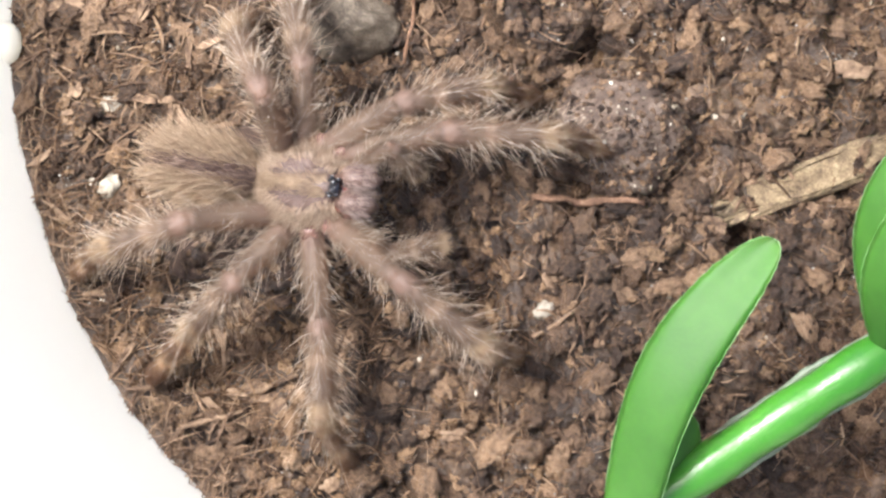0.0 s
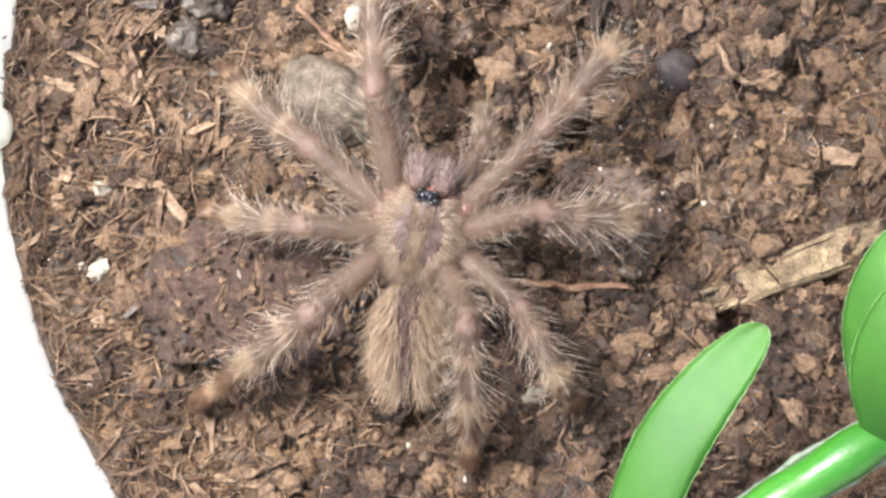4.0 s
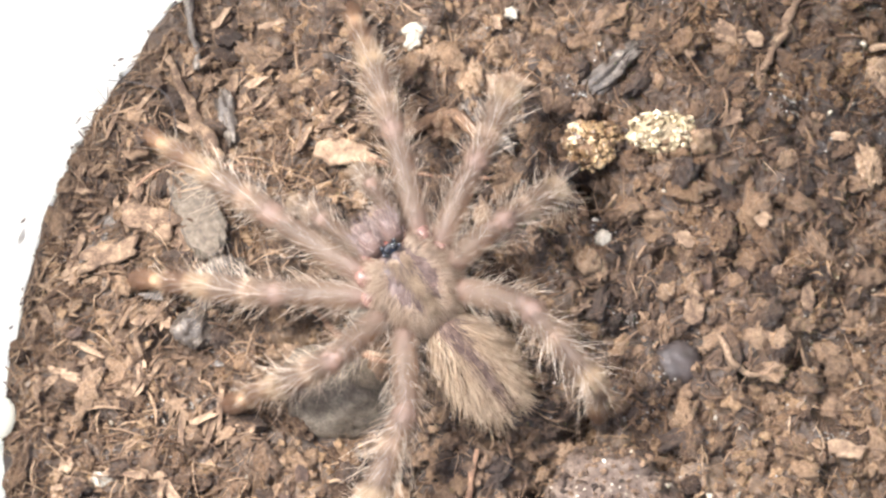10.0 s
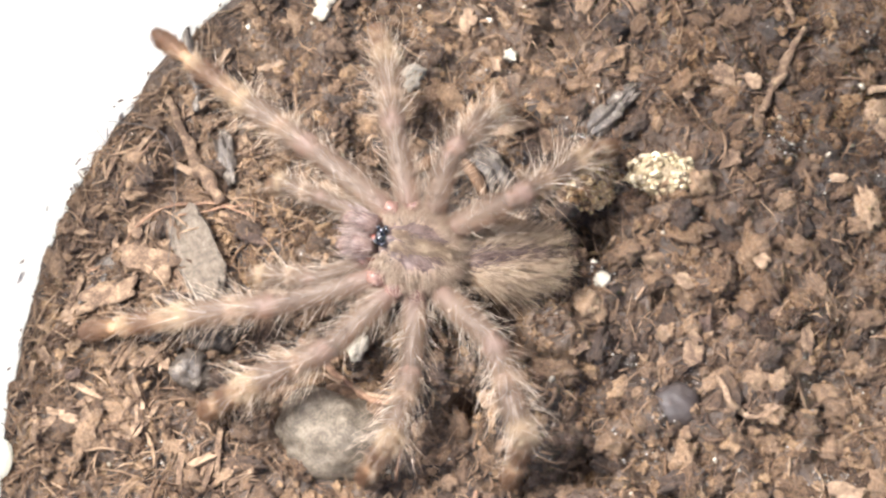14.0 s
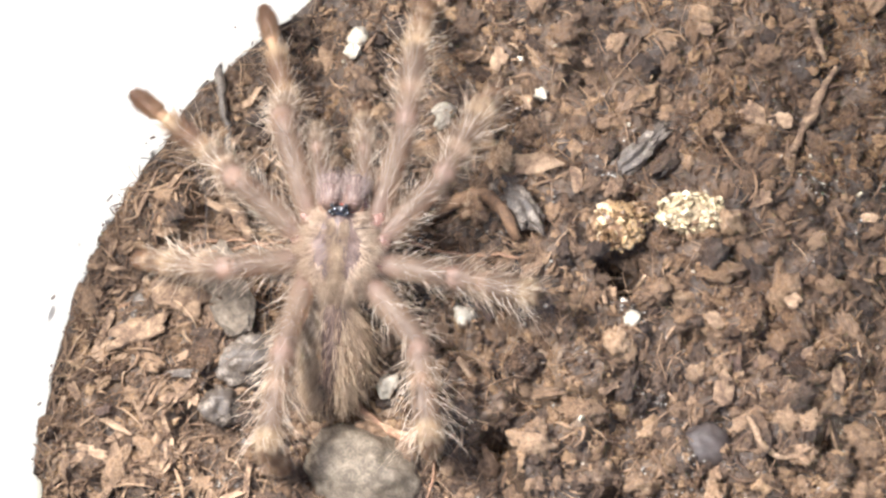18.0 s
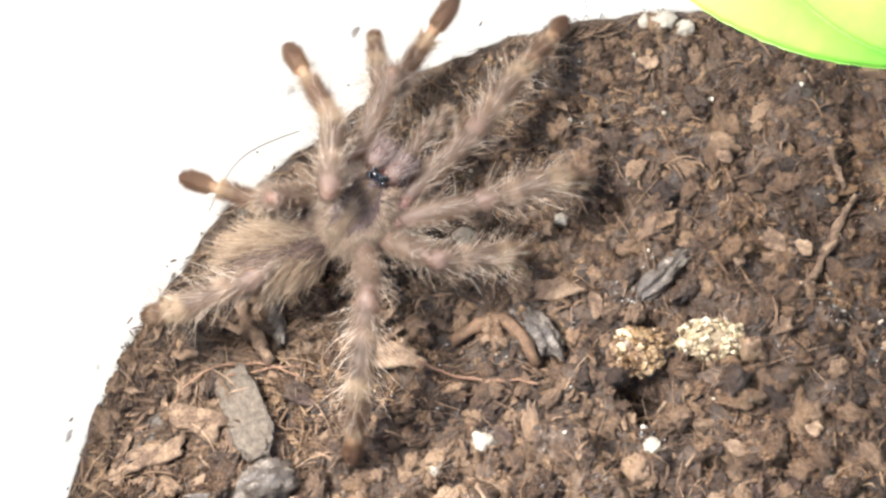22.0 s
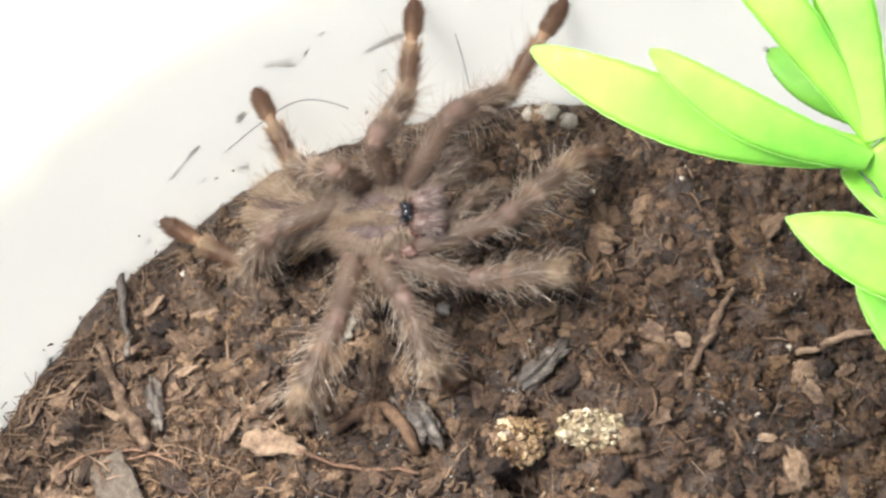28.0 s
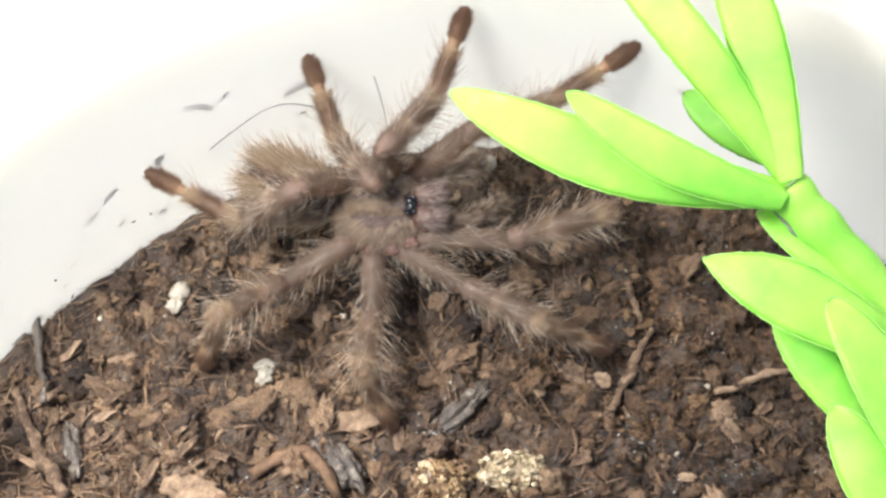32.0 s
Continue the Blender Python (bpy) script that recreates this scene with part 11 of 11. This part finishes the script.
    walk(limbs['QR_femur'], [
        (0, joint(33, -15, -6, -7, 17, -38)),
        (0.5, joint(33, -15, -6, 6, -15, -44)),
        (1, joint(33, -15, -6, 4, -17, -37)),
        (1.5, joint(33, -15, -6, 7, -17, -37)),
        (2, joint(33, -15, -6, 7, -16, -42)),
        (2.5, joint(33, -15, -6, 7, -18, -37)),
        (3, joint(33, -15, -6, 6, -19, -32)),
        (3.5, joint(33, -15, -6, 5, -18, -25)),
        (4, joint(33, -15, -6, 3, -16, -20)),
        (4.5, joint(33, -15, -6, 2, -13, -17)),
        (5, joint(33, -15, -6, 2, -9, -15)),
        (5.5, joint(33, -15, -6, 2, -14, -21)),
        (6, joint(33, -15, -6, 2, -17, -31)),
        (6.5, joint(33, -15, -6, 4, -18, -37)),
        (7, joint(33, -15, -6, 7, -19, -43)),
        (7.5, joint(33, -15, -6, 6, -15, -29)),
        (8, joint(33, -15, -6, 4, -9, -18)),
        (8.5, joint(33, -15, -6, 2, -10, -10)),
        (9, joint(33, -15, -6, 0, -5, -5)),
        (9.5, joint(33, -15, -6, 0, -13, -6)),
        (10, joint(33, -15, -6, 0, -21, -5)),
        (10.5, joint(33, -15, -6, 1, -9, 1)),
        (11, joint(33, -15, -6, 0, 2, 3)),
        (11.5, joint(33, -15, -6, 0, 6, -3)),
        (12, joint(33, -15, -6, 0, 9, -12)),
        (12.5, joint(33, -15, -6, 0, 9, -14)),
        (13, joint(33, -15, -6, 0, -3, -16)),
        (13.5, joint(33, -15, -6, 0, 9, -16)),
        (14, joint(33, -15, -6, 0, 9, -16)),
        (14.5, joint(33, -15, -6, 0, -4, -10)),
        (15, joint(33, -15, -6, 0, 8, -5)),
        (15.5, joint(33, -15, -6, 0, 7, -1)),
        (16, joint(33, -15, -6, 0, 5, 0)),
        (16.5, joint(33, -15, -6, 0, 3, -1)),
        (17, joint(33, -15, -6, 0, 4, -3)),
        (17.5, joint(33, -15, -6, 0, 4, 0)),
        (18, joint(33, -15, -6, 0, 4, 3)),
        (18.5, joint(33, -15, -6, 0, 3, 4)),
        (19, joint(33, -15, -6, 0, 2, 5)),
        (19.5, joint(33, -15, -6, 0, 4, 5)),
        (20, joint(33, -15, -6, 0, 5, 4)),
        (20.5, joint(33, -15, -6, 0, 5, 9)),
        (21, joint(33, -15, -6, 0, 5, 12)),
        (21.5, joint(33, -15, -6, 0, 8, 11)),
        (22, joint(33, -15, -6, 2, 12, 10)),
        (22.5, joint(33, -15, -6, 1, 14, 10)),
        (23, joint(33, -15, -6, 1, 17, 10)),
        (23.5, joint(33, -15, -6, 0, 11, 17)),
        (24, joint(33, -15, -6, 0, 4, 23)),
        (24.5, joint(33, -15, -6, 0, 6, 24)),
        (25, joint(33, -15, -6, 0, 9, 24)),
        (25.5, joint(33, -15, -6, -1, 11, 25)),
        (26, joint(33, -15, -6, -1, 13, 26)),
        (26.5, joint(33, -15, -6, -2, 16, 26)),
        (27, joint(33, -15, -6, -2, 18, 26)),
        (27.5, joint(33, -15, -6, -3, 18, 30)),
        (28, joint(33, -15, -6, -3, 17, 33)),
        (28.5, joint(33, -15, -6, -2, 14, 23)),
        (29, joint(33, -15, -6, -1, 9, 13)),
        (29.5, joint(33, -15, -6, 0, 0, -1)),
        (30, joint(33, -15, -6, 3, -10, -16)),
        (30.5, joint(33, -15, -6, -1, 4, -8)),
        (31, joint(33, -15, -6, 0, 2, -3)),
        (31.5, joint(33, -15, -6, -2, 11, 3)),
        (32, joint(33, -15, -6, -1, 6, 7)),
    ])
    walk(limbs['QR_tibia'], [
        (0, joint(69, -43, -20, 8, 13, 19)),
        (0.5, joint(66, -47, 6, 33, 45, 22)),
        (1, joint(70, -42, 8, 35, 52, 20)),
        (1.5, joint(70, -42, 8, 37, 50, 29)),
        (2, joint(67, -46, 7, 26, 48, 14)),
        (2.5, joint(69, -43, 9, 29, 52, 17)),
        (3, joint(72, -39, 10, 28, 55, 19)),
        (3.5, joint(74, -35, 9, 24, 55, 17)),
        (4, joint(76, -31, 7, 18, 52, 14)),
        (4.5, joint(78, -29, 5, 13, 47, 11)),
        (5, joint(79, -27, 2, 12, 41, 15)),
        (5.5, joint(77, -32, 6, 16, 51, 9)),
        (6, joint(72, -39, 8, 12, 52, -9)),
        (6.5, joint(69, -43, 9, 19, 52, 0)),
        (7, joint(66, -46, 10, 25, 51, 7)),
        (7.5, joint(74, -37, 7, 25, 48, 24)),
        (8, joint(78, -30, 2, 20, 41, 33)),
        (8.5, joint(80, -23, 2, 12, 44, 18)),
        (9, joint(81, -19, -2, 1, 38, -1)),
        (9.5, joint(80, -20, 5, 2, 48, -1)),
        (10, joint(78, -19, 11, 2, 61, -2)),
        (10.5, joint(80, -14, 2, 4, 47, 11)),
        (11, joint(81, -12, -8, 3, 38, 16)),
        (11.5, joint(81, -17, -11, 2, 39, 4)),
        (12, joint(79, -25, -13, 1, 38, -10)),
        (12.5, joint(79, -26, -14, 0, 39, -13)),
        (13, joint(79, -28, -4, 1, 45, -14)),
        (13.5, joint(79, -28, -14, 0, 26, -15)),
        (14, joint(79, -28, -14, 0, 28, -16)),
        (14.5, joint(80, -23, -2, -2, 51, -15)),
        (15, joint(80, -19, -13, -1, 31, -9)),
        (15.5, joint(81, -16, -12, 0, 34, -1)),
        (16, joint(81, -15, -10, 2, 45, 5)),
        (16.5, joint(81, -16, -9, 3, 38, 8)),
        (17, joint(81, -18, -9, 3, 36, 6)),
        (17.5, joint(81, -15, -9, 3, 41, 11)),
        (18, joint(81, -13, -10, 4, 39, 15)),
        (18.5, joint(81, -12, -9, 2, 37, 12)),
        (19, joint(81, -11, -8, 2, 34, 11)),
        (19.5, joint(81, -11, -9, 2, 40, 11)),
        (20, joint(81, -11, -10, 2, 46, 11)),
        (20.5, joint(80, -8, -10, 2, 47, 14)),
        (21, joint(80, -5, -10, 1, 47, 15)),
        (21.5, joint(80, -6, -13, -2, 52, 7)),
        (22, joint(79, -7, -16, -6, 39, -7)),
        (22.5, joint(79, -7, -18, -4, 40, -2)),
        (23, joint(78, -7, -20, -2, 45, 6)),
        (23.5, joint(78, -1, -15, -3, 56, 11)),
        (24, joint(77, 4, -10, -4, 71, 18)),
        (24.5, joint(77, 4, -11, 2, 66, 27)),
        (25, joint(76, 5, -13, 4, 60, 33)),
        (25.5, joint(76, 5, -15, 6, 56, 37)),
        (26, joint(75, 5, -17, 6, 52, 40)),
        (26.5, joint(75, 5, -19, 6, 49, 42)),
        (27, joint(74, 5, -21, 6, 47, 43)),
        (27.5, joint(73, 8, -21, 8, 53, 48)),
        (28, joint(72, 10, -20, 7, 51, 51)),
        (28.5, joint(76, 3, -17, 9, 48, 44)),
        (29, joint(79, -5, -14, 10, 49, 35)),
        (29.5, joint(81, -16, -6, 25, 57, 42)),
        (30, joint(78, -28, 2, 44, 65, 50)),
        (30.5, joint(80, -22, -9, 14, 51, 20)),
        (31, joint(81, -18, -7, 7, 58, 11)),
        (31.5, joint(80, -13, -16, 9, 48, 23)),
        (32, joint(80, -9, -11, 21, 57, 45)),
    ])
    walk(limbs['QR_metatarsus'], [
        (0, joint(108, -30, -29, -171, 52, 177)),
        (0.5, joint(94, -36, -23, -175, 59, 165)),
        (1, joint(94, -34, -25, -170, 44, 172)),
        (1.5, joint(93, -29, -24, -174, 56, 172)),
        (2, joint(95, -39, -24, 168, 72, 148)),
        (2.5, joint(94, -35, -24, 175, 68, 158)),
        (3, joint(94, -31, -24, 179, 64, 165)),
        (3.5, joint(97, -27, -25, -179, 61, 170)),
        (4, joint(101, -25, -26, -178, 60, 174)),
        (4.5, joint(106, -23, -25, -179, 61, 174)),
        (5, joint(109, -19, -26, -179, 62, 178)),
        (5.5, joint(103, -28, -27, -177, 54, 173)),
        (6, joint(98, -43, -25, -179, 59, 158)),
        (6.5, joint(95, -43, -24, 180, 64, 156)),
        (7, joint(92, -43, -23, 172, 71, 148)),
        (7.5, joint(99, -26, -25, 176, 67, 167)),
        (8, joint(105, -12, -25, 167, 72, 171)),
        (8.5, joint(108, -14, -27, 175, 71, 176)),
        (9, joint(114, -20, -28, 178, 79, 174)),
        (9.5, joint(108, -20, -27, 176, 82, 172)),
        (10, joint(98, -20, -26, 7, 85, 3)),
        (10.5, joint(108, -9, -29, 8, 73, 14)),
        (11, joint(113, -3, -34, 5, 50, 16)),
        (11.5, joint(113, -15, -37, 3, 50, 4)),
        (12, joint(112, -31, -39, 1, 50, -10)),
        (12.5, joint(111, -34, -40, 1, 55, -13)),
        (13, joint(108, -35, -33, 1, 68, -13)),
        (13.5, joint(115, -38, -32, 0, 78, -15)),
        (14, joint(114, -38, -33, -1, 72, -17)),
        (14.5, joint(106, -30, -35, -4, 71, -17)),
        (15, joint(116, -25, -35, -171, 86, -178)),
        (15.5, joint(115, -16, -35, -1, 85, -2)),
        (16, joint(110, -12, -40, 2, 57, 6)),
        (16.5, joint(114, -11, -34, 4, 49, 9)),
        (17, joint(115, -14, -34, 5, 61, 8)),
        (17.5, joint(112, -9, -37, 5, 52, 11)),
        (18, joint(112, -4, -36, 5, 51, 16)),
        (18.5, joint(114, -5, -34, 3, 48, 13)),
        (19, joint(115, -4, -32, 2, 46, 11)),
        (19.5, joint(113, -5, -36, 3, 51, 11)),
        (20, joint(109, -6, -40, 3, 57, 12)),
        (20.5, joint(108, -1, -41, 2, 58, 14)),
        (21, joint(107, 2, -41, 2, 59, 15)),
        (21.5, joint(105, -3, -46, -3, 68, 6)),
        (22, joint(112, -11, -42, -166, 81, -164)),
        (22.5, joint(111, -8, -45, -144, 87, -139)),
        (23, joint(108, -4, -50, -7, 82, 1)),
        (23.5, joint(101, 3, -50, -22, 87, -8)),
        (24, joint(90, 8, -49, -7, 83, 14)),
        (24.5, joint(92, 12, -50, 6, 85, 31)),
        (25, joint(94, 16, -50, 26, 87, 53)),
        (25.5, joint(95, 19, -50, 34, 86, 64)),
        (26, joint(95, 22, -50, 30, 84, 62)),
        (26.5, joint(95, 24, -51, 24, 82, 57)),
        (27, joint(95, 25, -51, 18, 78, 53)),
        (27.5, joint(90, 26, -54, 11, 65, 50)),
        (28, joint(88, 30, -53, 10, 62, 53)),
        (28.5, joint(96, 23, -48, 60, 85, 93)),
        (29, joint(102, 11, -45, 177, 70, -162)),
        (29.5, joint(98, -1, -42, 176, 68, -171)),
        (30, joint(90, -15, -36, 165, 73, 168)),
        (30.5, joint(105, -12, -42, 179, 65, -178)),
        (31, joint(102, -13, -43, 75, 87, 78)),
        (31.5, joint(106, -2, -47, 178, 69, -171)),
        (32, joint(96, 7, -46, 173, 71, -167)),
    ])
    walk(fibre, [
        (0, pose(-0.0439, 0.0239, 0.0016, 0, 0, 50) @ pose(0, 0, 0, 0, 90)),
        (20, pose(-0.0439, 0.0239, 0.0016, 0, 0, 50) @ pose(0, 0, 0, 0, 90)),
        (22, pose(-0.0395, 0.0383, 0.0032, 0, 0, 135.8) @ pose(0, 0, 0, -13.1)),
        (23, pose(-0.0399, 0.0382, 0.0051, 0, 0, 136.3) @ pose(0, 0, 0, -8.7)),
        (24, pose(-0.0396, 0.0385, 0.0051, 0, 0, 135.8) @ pose(0, 0, 0, -1.9)),
        (27, pose(-0.0289, 0.0473, 0.0063, 0, 0, 121.4) @ pose(0, 0, 0, 0.0)),
        (29, pose(-0.0222, 0.0509, 0.0073, 0, 0, 113.6) @ pose(0, 0, 0, 7.2)),
        (30, pose(-0.0209, 0.0515, 0.0080, 0, 0, 112.0) @ pose(0, 0, 0, 3.3)),
        (31, pose(-0.0196, 0.0522, 0.0087, 0, 0, 110.6) @ pose(0, 0, 0, -1.3)),
        (32, pose(-0.0191, 0.0524, 0.0089, 0, 0, 110.0) @ pose(0, 0, 0, -2.5)),
    ])


motions()
